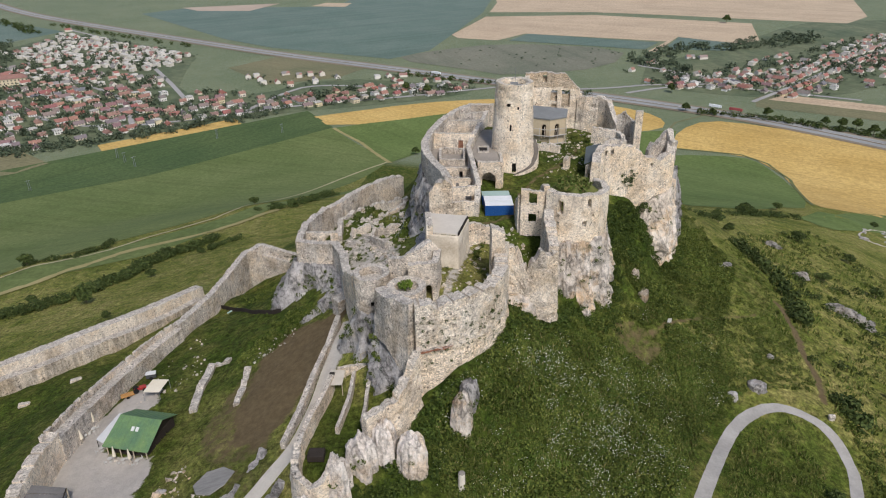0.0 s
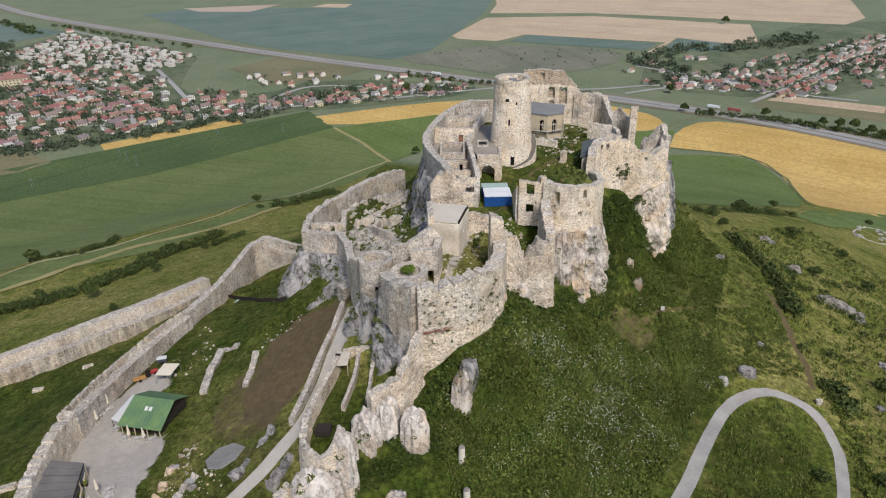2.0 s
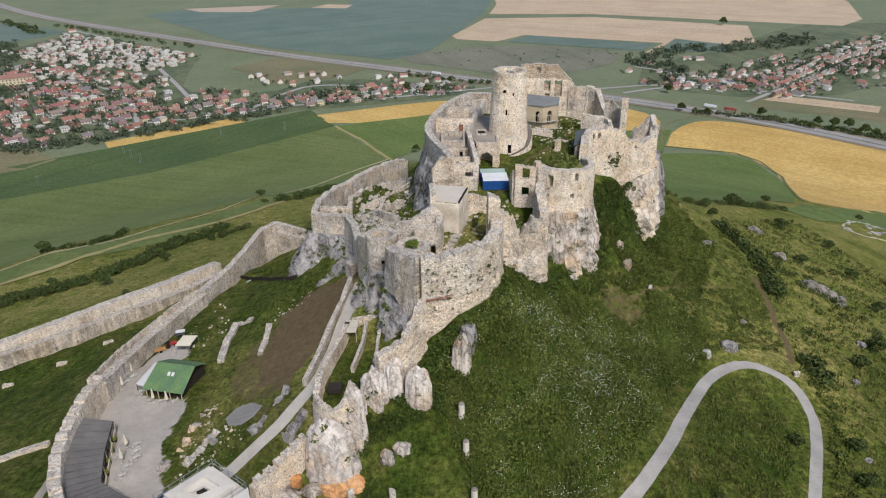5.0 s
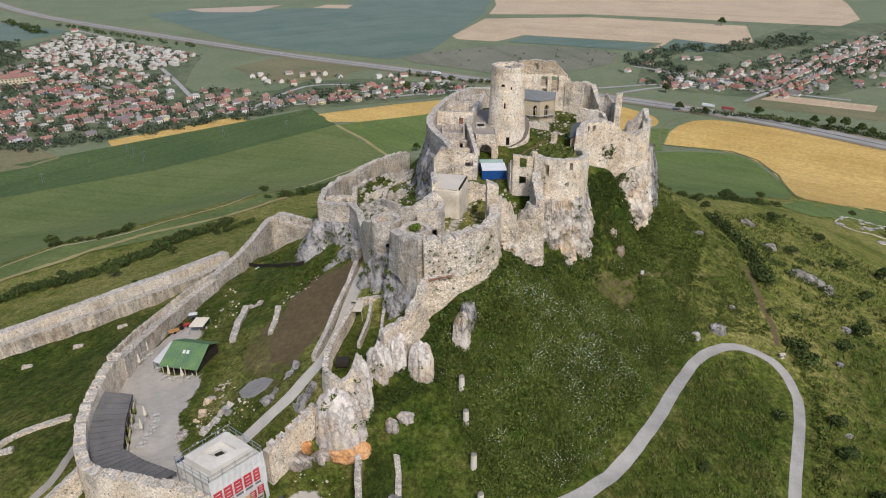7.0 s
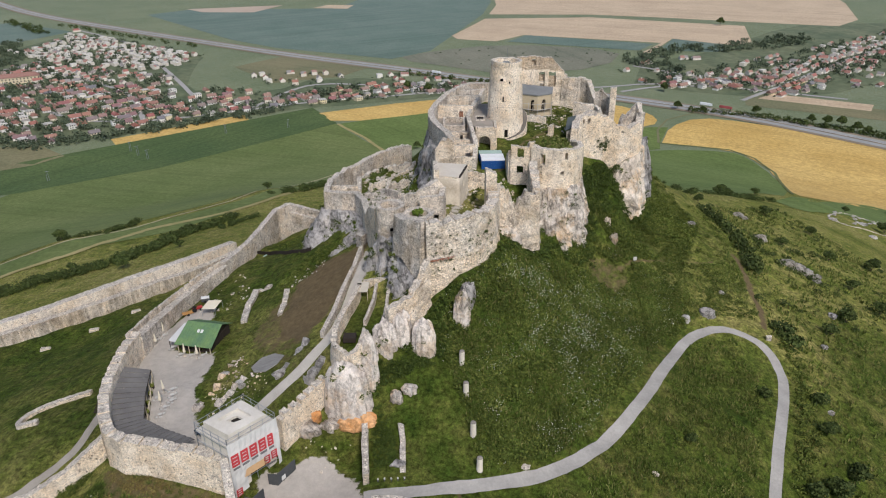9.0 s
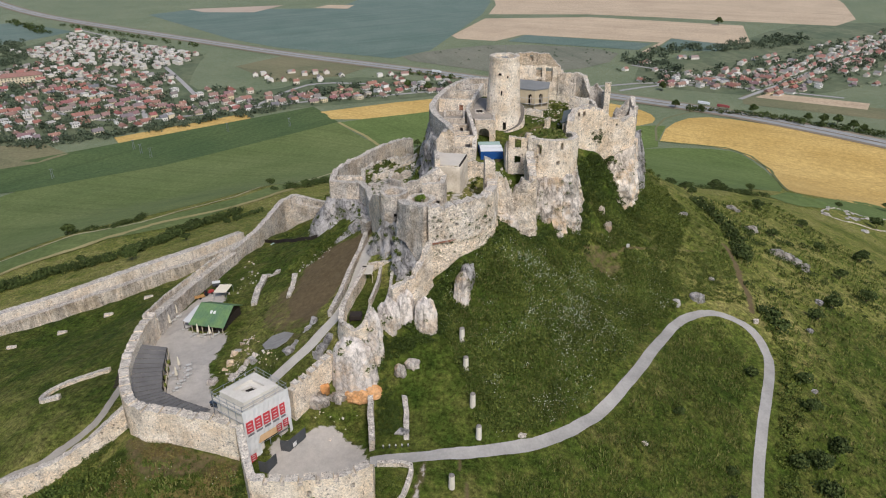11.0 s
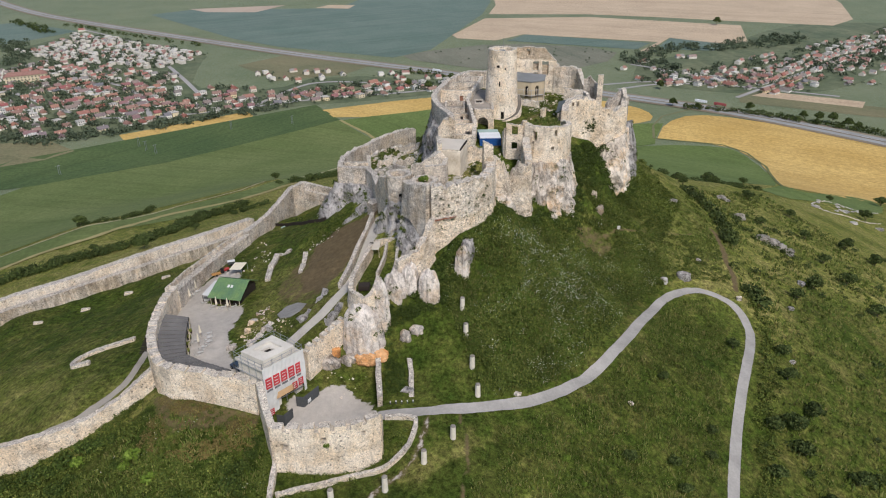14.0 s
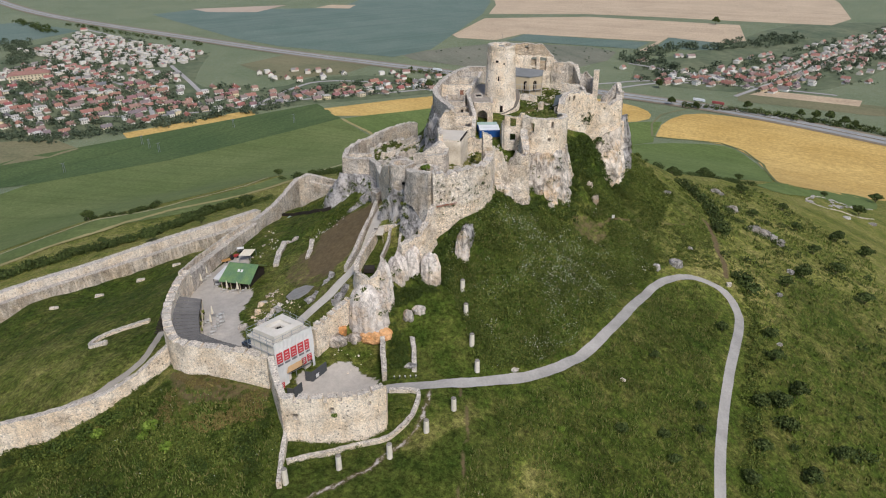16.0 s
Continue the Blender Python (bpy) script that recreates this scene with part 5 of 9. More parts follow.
wall("wall_yard_ruin_east", [(x, y, g(x, y, -0.5), g(x, y, 0.8)) for x, y in ((-38.8, 105), (-38.8, 110), (-39.4, 117))], 1.2, STONE_GREY, "crumbled foundation wall in the yard", ragged=0.5, rough=0.25)
wall("wall_yard_ruin_north", [(x, y, g(x, y, -0.5), g(x, y, 0.9)) for x, y in ((-48.4, 123.2), (-44.6, 122.2))], 1.0, STONE_GREY, "short ruined end wall in the yard", ragged=0.6, rough=0.25)
wall("wall_meadow_hook", [(x, y, g(x, y, -0.5), g(x, y, 0.9)) for x, y in smooth_line([(-77.6, 89.6), (-82.4, 89.4), (-86.6, 87.8), (-89.6, 84.8), (-90.2, 82.0), (-88.6, 80.2), (-85.0, 80.8)], 2)], 1.15, STONE, "low hooked foundation wall in the meadow", ragged=0.12, rough=0.1)

# rock faces under the walls
cliff("rock_cliff_east", [(17, 117, 18, 33), (21, 121, 15, 34), (22.6, 128.6, 16, 36.5), (25, 129.8, 15, 36.5), (28, 129.9, 15, 36.2), (32.5, 131.2, 14.5, 36.4), (35, 136, 14, 36), (36, 144, 16, 35), (35.6, 150, 18, 34)], ROCK_PALE, "pale ribbed cliff under the eastern ruined house", 2.4, 1.7)
cliff("rock_cliff_far", [(48.6, 161, 12, 19), (50.2, 163.2, 12, 25.5), (52, 164.6, 12, 30), (54, 164.8, 11, 31.5), (57.4, 166, 11, 32), (59.6, 169, 11, 33), (60.6, 174, 12, 33)], ROCK_CREAM, "tall cream cliff under the eastern wall", 2.6, 1.7)
boulder("rock_rib", (44.6, 145.0, 14.0), (1.7, 1.6, 8.2), ROCK_BROWN, "slim pale rock rib among the shrubs below the wall", 51, 4, 0.3, taper=0.5, chip=0.1, flute=0.2)
boulder("rock_rib", (45.6, 140.4, 12.0), (1.8, 1.8, 7.6), ROCK_BROWN, "pale rock rib with shrubs round its foot", 55, 4, 0.3, taper=0.4, chip=0.1, flute=0.2)
cliff("rock_cliff_slab", [(60.6, 174.5, 12, 30), (63, 179, 12, 33), (65, 184, 12, 32.6), (65.4, 190, 12, 30)], ROCK_GREY, "leaning grey slab of cliff beyond the corner", 2.6, 1.2)
cliff("rock_cliff_pier", [(10.4, 111, 22, 32), (13, 114.6, 20, 33), (16, 115.2, 19, 32), (18, 116, 18, 33)], ROCK_PALE, "rock ribs under the broken wall", 1.6, 1.3)
cliff("rock_cliff_west", [(-15.8, 112, 18, 35), (-14.6, 107, 18, 34.6), (-11.4, 103.4, 18, 35.5), (-8.2, 99, 18, 36), (-5.8, 95.6, 20, 35.5), (-4.8, 94.0, 22, 34)], ROCK_GREY, "grey cleft rock under the turrets", 6.0, 1.8)
cliff("rock_cliff_wing", [(-35, 148, 10, 24.5), (-33.6, 141.6, 11, 26.5), (-29, 139.2, 12, 27), (-25, 138.6, 14, 27), (-22.4, 131, 16, 27), (-20.8, 125.6, 18, 26)], ROCK_GREY, "sloping grey rock under the western bastion", 9.0, 1.8)
cliff("rock_cliff_ring", [(4, 189, 16, 43), (-1.6, 178, 17, 42.6), (-4.6, 166, 18, 42.4), (-5, 156, 18, 42.2), (-2.8, 147, 20, 41), (-1.4, 140, 22, 40), (-3, 136, 22, 39), (-4, 128, 24, 39), (-5.4, 120, 26, 38.5), (-9, 115.6, 28, 37)], ROCK_GREY, "grey rock wall under the upper ring", 7.0, 1.7)
wall("wall_brick_course", [(-4.5, 92.4, 35.3, 35.65), (-2.0, 92.65, 35.75, 36.1), (0.2, 93.05, 36.15, 36.4), (1.4, 93.45, 36.3, 36.5)], 0.5, BRICK, "thin broken band of red brick patching in the curtain wall", step=0.25, ragged=0.35, rough=0.08)

wall("wall_court_ruin", based([(24.5, 176, 42), (28.5, 179.5, 41.6), (31, 178, 40.8)]), 0.9, STONE, "low ruined wall below the chapel", ragged=0.9)
wall("wall_court_ruin_low", based([(21.5, 182.6, 42.2), (25.4, 181.8, 41.4)]), 1.0, STONE_WARM, "stub of ruined wall beside the tower", ragged=0.7)
wall("wall_court_stub", based([(30.4, 166.4, 41.6), (31.6, 167.8, 41.4)]), 1.0, STONE_WARM, "standing stub of ruined wall by the path", ragged=0.4)
wall("wall_wing_room", [(-12.6, 142, 27, 31), (-16.4, 146.6, 26, 30.4), (-15.8, 152, 26, 30), (-10.6, 153, 26, 30)], 0.8, STONE_GREY, "broken walls of a small cell in the western wing", ragged=0.5)
wall("wall_wing_stub", [(-21.4, 152, 25, 29.6), (-17.6, 155.6, 25, 29.4)], 0.9, STONE, "crumbled cross wall in the western wing", ragged=0.6)
boulder("grass_mound", (28.8, 143.2, 37.4), (5.2, 5.6, 7.6), plain("olive_turf", (0.09, 0.115, 0.03), (0.17, 0.17, 0.06), 0.8, 1.0, 0.6), "grassy mound of rubble filling the eastern house", 5, 4, 0.18, "mound")
well = root("deck_kerb", "low square stone kerb on the terrace deck", "kerb")
for _x0, _y0, _x1, _y1 in ((8.7, 163.4, 11.5, 163.8), (8.9, 167.2, 11.5, 167.6), (8.7, 163.8, 9.1, 167.2), (11.1, 163.8, 11.5, 167.2)):
    part("kerb_stone", box(bmesh.new(), _x0, _y0, 44.05, _x1, _y1, 44.55, 0.05), STONE_GREY, well)
# no real shaft: a slab coloured as dark as one
part("shaft", box(bmesh.new(), 9.2, 163.9, 44.0, 11.0, 167.1, 44.25), DARK_VOID, well, "near-black slab painted as an unlit open shaft")

# ---- rocks standing free ----
wall("rock_ridge", [(-4.3, 92.0, 26, 36.4), (-6.2, 89.6, 24, 33.2), (-7.6, 87.2, 22, 31.2), (-10.2, 86.1, 20.5, 29.8), (-12.3, 84.5, 18, 28.8)], 1.5, STONE_WARM, "rough sloping wall spur below the curtain corner", step=0.5, ragged=0.6, rough=0.35, batter=0.15)
OCHRE = rocky("ochre_stained_rock", (0.66, 0.40, 0.20), (0.60, 0.30, 0.115), (0.42, 0.20, 0.08), 0.5, 0.5)
boulder("rock_bastion", (-19.3, 72.6, 10.6), (5.0, 3.5, 15.4), ROCK_WHITE, "huge smooth pale rock standing beside the gate wall", 3, 5, 0.14, taper=0.26, chip=0.02, flute=0.05)
wall("wall_rock_crown", smooth_line([(-22.6, 84, 17, 25.2), (-22.5, 80.6, 15, 25.4), (-21.8, 77, 13, 25.9), (-20.3, 74.9, 12, 26.3), (-18.4, 74.0, 12, 26.2), (-17.0, 74.8, 12, 27), (-16.0, 76.2, 14, 28.2)], 1), 1.1, STONE_PLASTER, "curved wall crowning the great rock round the garden", step=0.4, ragged=0.45, rough=0.2, batter=0.9)
boulder("rock_horn", (-15.7, 76.0, 15.5), (2.5, 2.6, 15.4), ROCK_WHITE, "pointed pale rock horn", 8, 5, 0.24, taper=0.5, chip=0.05, flute=0.1)
boulder("ochre_rock", (-18.0, 70.9, 11.4), (4.4, 2.5, 4.2), OCHRE, "ochre-stained foot of the great rock", 15, 5, 0.12, chip=0.06)
boulder("rock_rib", (-12.6, 82.0, 17.6), (2.6, 2.4, 11.0), ROCK_WHITE, "pale rounded rock lump below the garden", 12, 5, 0.26, taper=0.25, chip=0.05, flute=0.1)
boulder("rock_rib", (-9.4, 84.4, 19.6), (2.4, 2.2, 9.6), ROCK_WHITE, "pale rounded rock lump with mossy clefts", 22, 5, 0.26, taper=0.3, chip=0.05, flute=0.1)
boulder("rock_rib", (-16.0, 79.4, 17.2), (2.5, 2.4, 9.4), ROCK_WHITE, "pale rock lump beside the garden", 31, 5, 0.26, taper=0.3, chip=0.05, flute=0.1)
boulder("rock_pillar", (-5.0, 82.6, g(-5.0, 82.6, -1.2)), (2.35, 2.0, 9.0), ROCK_WHITE, "stout pale rock stack with a grassy top", 41, 5, 0.2, taper=0.12, chip=0.05, flute=0.08)
boulder("rock_pillar", (2.7, 87.9, g(2.7, 87.9, -1.4)), (1.9, 1.8, 8.6), ROCK_PALE, "slim cracked rock stack on the slope", 47, 5, 0.28, taper=0.25, chip=0.1, flute=0.14)
boulder("rock_pillar", (3.9, 89.9, g(3.9, 89.9, -1)), (1.4, 1.5, 6.6), ROCK_GREY, "slim grey rock leaning on the stack", 49, 4, 0.35, chip=0.1, flute=0.15)
CRAG = rocky("dark_lichened_crag", (0.40, 0.385, 0.35), (0.27, 0.26, 0.23), (0.11, 0.105, 0.09), 0.3)
for _n, (_x, _y, _a, _h, _m, _s) in enumerate(((-26.2, 67.6, 1.9, 2.4, ROCK_PALE, 1), (-25.0, 69.8, 1.1, 2.2, OCHRE, 69), (-22.6, 69.0, 1.4, 2.0, ROCK_PALE, 2), (-18.4, 70.6, 2.2, 2.6, ROCK_GREY, 5), (-16.6, 72.6, 1.3, 3.0, ROCK_GREY, 7), (-10.2, 73.2, 1.1, 2.4, ROCK_PALE, 9), (-7.6, 74.4, 1.3, 1.7, ROCK_PALE, 11),
        (-33.7, 80, 1.3, 1.1, ROCK_GREY, 65), (-46.4, 86.4, 0.6, 0.4, ROCK_GREY, 18), (-42.4, 81.8, 0.8, 0.7, ROCK_GREY, 19), (-41.6, 80.2, 0.7, 0.9, ROCK_GREY, 21),
        (84.4, 121.6, 0.9, 1.3, ROCK_PALE, 24), (69.2, 126.2, 1.9, 2.4, ROCK_GREY, 25), (61.8, 121.6, 1.2, 1.6, ROCK_GREY, 26), (78, 140, 0.9, 1.1, ROCK_GREY, 27), (38.9, 66.8, 0.7, 0.7, ROCK_PALE, 28), (13.4, 62.1, 0.8, 0.6, ROCK_PALE, 29),
        (126, 244, 2.4, 2.0, CRAG, 30), (128.4, 243, 1.6, 1.4, CRAG, 31), (117.6, 204, 2.4, 2.6, CRAG, 32), (118.6, 183.4, 2.6, 2.2, CRAG, 33), (121.8, 182.6, 3.0, 2.6, CRAG, 34), (125.4, 182, 2.6, 2.4, CRAG, 66), (128.4, 181, 2.2, 1.8, CRAG, 67), (127, 177, 1.6, 1.4, CRAG, 68), (82, 182, 1.8, 1.6, ROCK_GREY, 36), (80, 180, 1.2, 1.4, ROCK_GREY, 37), (-9.6, 61, 1.2, 0.9, ROCK_GREY, 40),
        (228, 345, 2.4, 1.4, ROCK_GREY, 42), (258, 362, 3, 1.4, ROCK_GREY, 43), (246, 331, 2.4, 1.5, ROCK_GREY, 44), (272, 345, 2.8, 1.4, ROCK_GREY, 45), (-69.2, 99.2, 0.9, 0.7, ROCK_PALE, 46), (118, 150, 1.5, 1.5, ROCK_GREY, 48), (104, 128, 1.1, 1.2, ROCK_GREY, 50), (92, 100, 0.9, 0.8, ROCK_GREY, 51))):
    boulder("boulder", (_x, _y, g(_x, _y, -0.25 * _h)), (_a, _a * 0.8, _h * 1.3), _m, "weathered limestone boulder lying in the grass", _s * 3.7, 3, 0.4, group="boulders on the hill")
# the overgrown outwork far out on the hill
wall("wall_hill_outwork", [(x, y, g(x, y, -0.6), g(x, y, 0.5)) for x, y in smooth_line([(332, 440), (268, 392), (232, 358), (228, 346), (236, 342), (252, 350), (268, 352), (290, 372)], 2)], 0.9, STONE_GREY, "low ruined wall of an outwork on the hillside", step=2.0, ragged=0.5, rough=0.4)
for _n in range(14):
    _u = _n / 13
    _x, _y = 240 + 60 * _u + 5 * math.sin(_n * 2.2), 358 + 50 * _u + 6 * math.cos(_n * 3.1)
    boulder("boulder", (_x, _y, g(_x, _y, -0.3)), (1.6, 1.2, 1.2), ROCK_GREY, "weathered stone inside the ruined outwork", _n * 1.9, 2, 0.4, group="stones of the ruined outwork")

# long ledges of bare rock in the sloping lawn
def ledge(line, half, h, material, label):
    wall("rock_ledge", [(x, y, g(x, y, -0.6), g(x, y, h)) for x, y in line], half, material, label, None, 0.35, None, (), 0.75, 0.4)


ledge([(-45.6, 91.2), (-46.2, 88.6), (-47.4, 85), (-47.2, 81.3)], 1.3, 0.3, ROCK_PALE, "long pale ledge of bare rock beside the gravel")
ledge([(-47.8, 80.6), (-49.2, 78.4), (-50, 75.4)], 1.7, 0.2, ROCK_PALE, "broad flat ledge of pale rock beside the gravel")
ledge([(-41.6, 82.8), (-43, 80.6), (-44.2, 78.8), (-45.8, 76.2)], 1.4, 0.35, ROCK_PALE, "slanting pale ledge of bare rock in the lawn")
ledge([(-32.3, 82.6), (-33, 81), (-34.1, 79.0)], 0.8, 0.7, ROCK_GREY, "narrow grey rock rib beside the slab")
ledge([(-29.2, 88), (-30.2, 86.4), (-31.2, 84.6)], 1.3, 0.6, ROCK_GREY, "grey rock rib beside the ramp")
ledge([(-24.8, 80.4), (-26.2, 78), (-27.6, 75.8)], 1.4, 0.8, ROCK_GREY, "grey rocks below the ramp")

# dressed stone blocks in the western meadow, and the flat slab in the yard
for _x, _y, _t in ((-88.8, 139.2, 30), (-98.2, 132.4, 18), (-109, 126, 12), (-120.4, 120, 15)):
    _o = root("stone_block", "squared pale stone block lying in the meadow", "stone", pose(_x, _y, g(_x, _y, -0.2), 3, 2, _t), "stone blocks in the meadow")
    _b = box(bmesh.new(), -1.25, -0.5, 0, 1.25, 0.5, 0.85, 0.14)
    part("body", _b, STONE_WARM, _o)
    _b = box(bmesh.new(), -1.4, -0.62, -0.1, 1.4, 0.62, 0.3, 0.08)
    part("plinth", _b, STONE_GREY, _o)
_b = bmesh.new()
_v = [_b.verts.new((-37.4 + 3.4 * math.cos(a) * (1 + 0.12 * math.sin(3 * a)), 85.2 + 2.9 * math.sin(a), 0)) for a in [2 * math.pi * k / 7 + 0.3 for k in range(7)]]
for _q in _v:
    _q.co.z = g(_q.co.x, _q.co.y, 0.15)
_f = _b.faces.new(_v)
_e = bmesh.ops.extrude_face_region(_b, geom=[_f])
bmesh.ops.translate(_b, vec=(0, 0, 0.3), verts=[q for q in _e["geom"] if isinstance(q, bmesh.types.BMVert)])
bmesh.ops.bevel(_b, geom=list(_b.edges), offset=0.1, segments=1, affect="EDGES")
tagged(part("stone_slab", _b, plain("grey_slab", (0.17, 0.165, 0.158), (0.27, 0.262, 0.25), 1.5, 0.9, 0.3, (1, 5, 1)), None), "flat grey natural slab on the lawn", "stone")

# ---- round posts beside the road ----
POST = plain("rendered_masonry_post", (0.50, 0.465, 0.40), (0.66, 0.62, 0.54), 2.0, 0.95, 0.4)
POST_CAP = plain("dark_weathered_cap", (0.17, 0.155, 0.14), (0.28, 0.26, 0.235), 3.0, 0.95, 0.4)
for _x, _y, _h in ((2.4, 80.5, 3.4), (3.0, 74.4, 3.5), (4.1, 66.8, 3.3), (5.0, 60.6, 3.2), (-0.3, 49.3, 3.2), (-5.8, 43.8, 3.3), (-12.8, 38.8, 3.7), (-22.3, 36.6, 3.7), (-31.8, 33.1, 3.9)):
    _o = root("round_post", "squat round masonry pillar with a dark domed cap", "pillar", Matrix.Translation((_x, _y, g(_x, _y, -0.4))), "pillars along the old line")
    _b = bmesh.new()
    bmesh.ops.create_cone(_b, cap_ends=True, segments=14, radius1=0.6, radius2=0.52, depth=_h, matrix=Matrix.Translation((0, 0, _h / 2)))
    part("shaft", _b, POST, _o)
    _b = bmesh.new()
    bmesh.ops.create_uvsphere(_b, u_segments=14, v_segments=6, radius=0.53, matrix=Matrix.LocRotScale((0, 0, _h), None, (1, 1, 0.45)))
    part("cap", _b, POST_CAP, _o, "dark mossy domed cap")

# ---- gate tower under repair ----
GF, GR, GB, GL = Vector((-37.0, 55.2, 0)), Vector((-30.3, 62.4, 0)), Vector((-37.2, 67.8, 0)), Vector((-43.9, 60.0, 0))
gate = root("gate_tower", "square gate tower under repair with a flat pale roof", "tower")
RENDERED = plain("new_pale_render", (0.56, 0.52, 0.46), (0.66, 0.62, 0.56), 0.9, 0.9, 0.15)
ROOFSLAB = plain("pale_concrete_roof", (0.50, 0.47, 0.42), (0.64, 0.61, 0.56), 0.7, 0.95, 0.2)
MESH_NET = plain("grey_scaffold_netting", (0.42, 0.43, 0.43), (0.54, 0.55, 0.55), 0.6, 0.8, 0.2)
STEEL = plain("galvanised_tube", (0.28, 0.31, 0.34), (0.38, 0.41, 0.44), 3, 0.45, 0, spec=0.5, metal=0.6)
CLOTH = plain("white_banner_cloth", (0.55, 0.555, 0.55), (0.66, 0.665, 0.66), 0.5, 0.85, 0.2)
CLOTH_RED = plain("red_print", (0.42, 0.035, 0.045), (0.52, 0.06, 0.07), 1.0, 0.8, 0)
CLOTH_TAN = plain("tan_print", (0.52, 0.32, 0.16), (0.66, 0.45, 0.26), 0.8, 0.8, 0)
INK = plain("dark_print", (0.12, 0.12, 0.13), (0.2, 0.2, 0.2), 1, 0.8, 0)
gate_mid = (GF + GR + GB + GL) / 4


def inset(p, d, z):
    q = p + (gate_mid - p).normalized() * d
    return (q.x, q.y, z)


def prism(corners, z0, z1):
    bm = bmesh.new()
    f = bm.faces.new([bm.verts.new((c[0], c[1], z0)) for c in corners])
    e = bmesh.ops.extrude_face_region(bm, geom=[f])
    bmesh.ops.translate(bm, vec=(0, 0, z1 - z0), verts=[q for q in e["geom"] if isinstance(q, bmesh.types.BMVert)])
    bmesh.ops.recalc_face_normals(bm, faces=list(bm.faces))
    return bm


_in = [inset(c, 1.3, 0) for c in (GF, GR, GB, GL)]
wall("wall", [(*_in[0][:2], 7.5, 20.2), (*_in[1][:2], 7.5, 20.2), (*_in[2][:2], 9, 20.2), (*_in[3][:2], 9, 20.2), (*_in[0][:2], 7.5, 20.2)], 0.8, RENDERED, "", gate, 0.4, None, ((4.6, 10.4, 3.6, 3.4),), 0.0, 0.03, arched=True)
_b = prism([inset(c, 0.35, 0) for c in (GF, GR, GB, GL)], 20.0, 20.55)
part("roof_ledge", _b, ROOFSLAB, gate, "pale ledge round the roof")
_c0, _c1, _c2 = [[inset(c, d, 0) for c in (GF, GR, GB, GL)] for d in (1.7, 4.0, 5.4)]
_b = bmesh.new()
_rings = []
for _c, _z in ((_c0, 20.55), (_c0, 21.9), (_c1, 22.05), (_c1, 21.5), (_c2, 21.5), (_c2, 20.7)):
    _rings.append([_b.verts.new((q[0], q[1], _z)) for q in _c])
for _r0, _r1 in zip(_rings, _rings[1:]):
    for k in range(4):
        _b.faces.new((_r0[k], _r0[(k + 1) % 4], _r1[(k + 1) % 4], _r1[k]))
_b.faces.new(_rings[-1])
bmesh.ops.recalc_face_normals(_b, faces=list(_b.faces))
part("roof_block", _b, ROOFSLAB, gate, "raised pale roof block with a sunken hatch")
for _s in (-0.55, 0.1, 0.7):
    _b = box(bmesh.new(), gate_mid.x - 0.9, gate_mid.y + _s - 0.14, 20.9, gate_mid.x + 0.9, gate_mid.y + _s + 0.14, 21.1, 0, 38)
    part("hatch_beam", _b, DARK_VOID, gate, "dark beam across the hatch")
# scaffold and its netting round the outside
scaffold = root("tower_scaffold", "tube scaffold wrapped with netting and banners round the gate tower", "scaffold")
for _p, _q, _name, _lo in ((GF, GR, "banner", 9.0),):
    _d = (_q - _p).normalized()
    _out = Vector((_d.y, -_d.x, 0))
    _n = 14
    verts = []
    for i in range(_n + 1):
        for j in range(13):
            c = _p + (_q - _p) * (i / _n) + _out * (0.12 * math.sin(i * 1.9 + j * 0.8) + 0.05 * math.sin(j * 2.3))
            verts.append((c.x, c.y, _lo + (21.0 - _lo) * j / 12))
    keepf = [(i * 13 + j, (i + 1) * 13 + j, (i + 1) * 13 + j + 1, i * 13 + j + 1) for i in range(_n) for j in range(12) if not (_name == "banner" and 4 <= i < 13 and j < 4)]
    nb = len(verts)
    verts += [(v[0] - _out.x * 0.05, v[1] - _out.y * 0.05, v[2]) for v in verts]
    faces = keepf + [tuple(nb + k for k in reversed(f)) for f in keepf]
    mesh_ob(_name, verts, faces, CLOTH if _name == "banner" else MESH_NET, scaffold, "white banner sheet" if _name == "banner" else "grey scaffold netting")
_d = (GR - GF).normalized()
_out = Vector((_d.y, -_d.x, 0))


def on_banner(s0, s1, z0, z1, skew=0.0):
    """A flat patch just proud of the banner, from s0 to s1 metres along it."""
    bm = bmesh.new()
    c = [GF + _d * s + _out * 0.26 + Vector((0, 0, z)) for s, z in ((s0, z0), (s1, z0), (s1 + skew, z1), (s0 + skew, z1))]
    f = bm.faces.new([bm.verts.new(q) for q in c])
    e = bmesh.ops.extrude_face_region(bm, geom=[f])
    bmesh.ops.translate(bm, vec=_out * 0.015, verts=[q for q in e["geom"] if isinstance(q, bmesh.types.BMVert)])
    return bm


for _k in range(5):
    _s = 0.25 + _k * 1.78
    _w = 1.45 if _k < 4 else 1.15
    part("red_panel", on_banner(_s, _s + _w, 16.2, 18.7), CLOTH_RED, scaffold, "red printed panel")
    for _z in (16.65, 17.3, 18.05):
        _b = on_banner(_s + 0.3, _s + _w - 0.35, _z, _z + 0.14, 0.0)
        bmesh.ops.translate(_b, vec=_out * 0.02, verts=list(_b.verts))
        part("pale_stroke", _b, CLOTH, scaffold, "pale stroke of the printed sign")
    part("print_bar", on_banner(_s + 0.1, _s + _w, 15.5, 15.95), INK, scaffold, "bar of dark lettering")
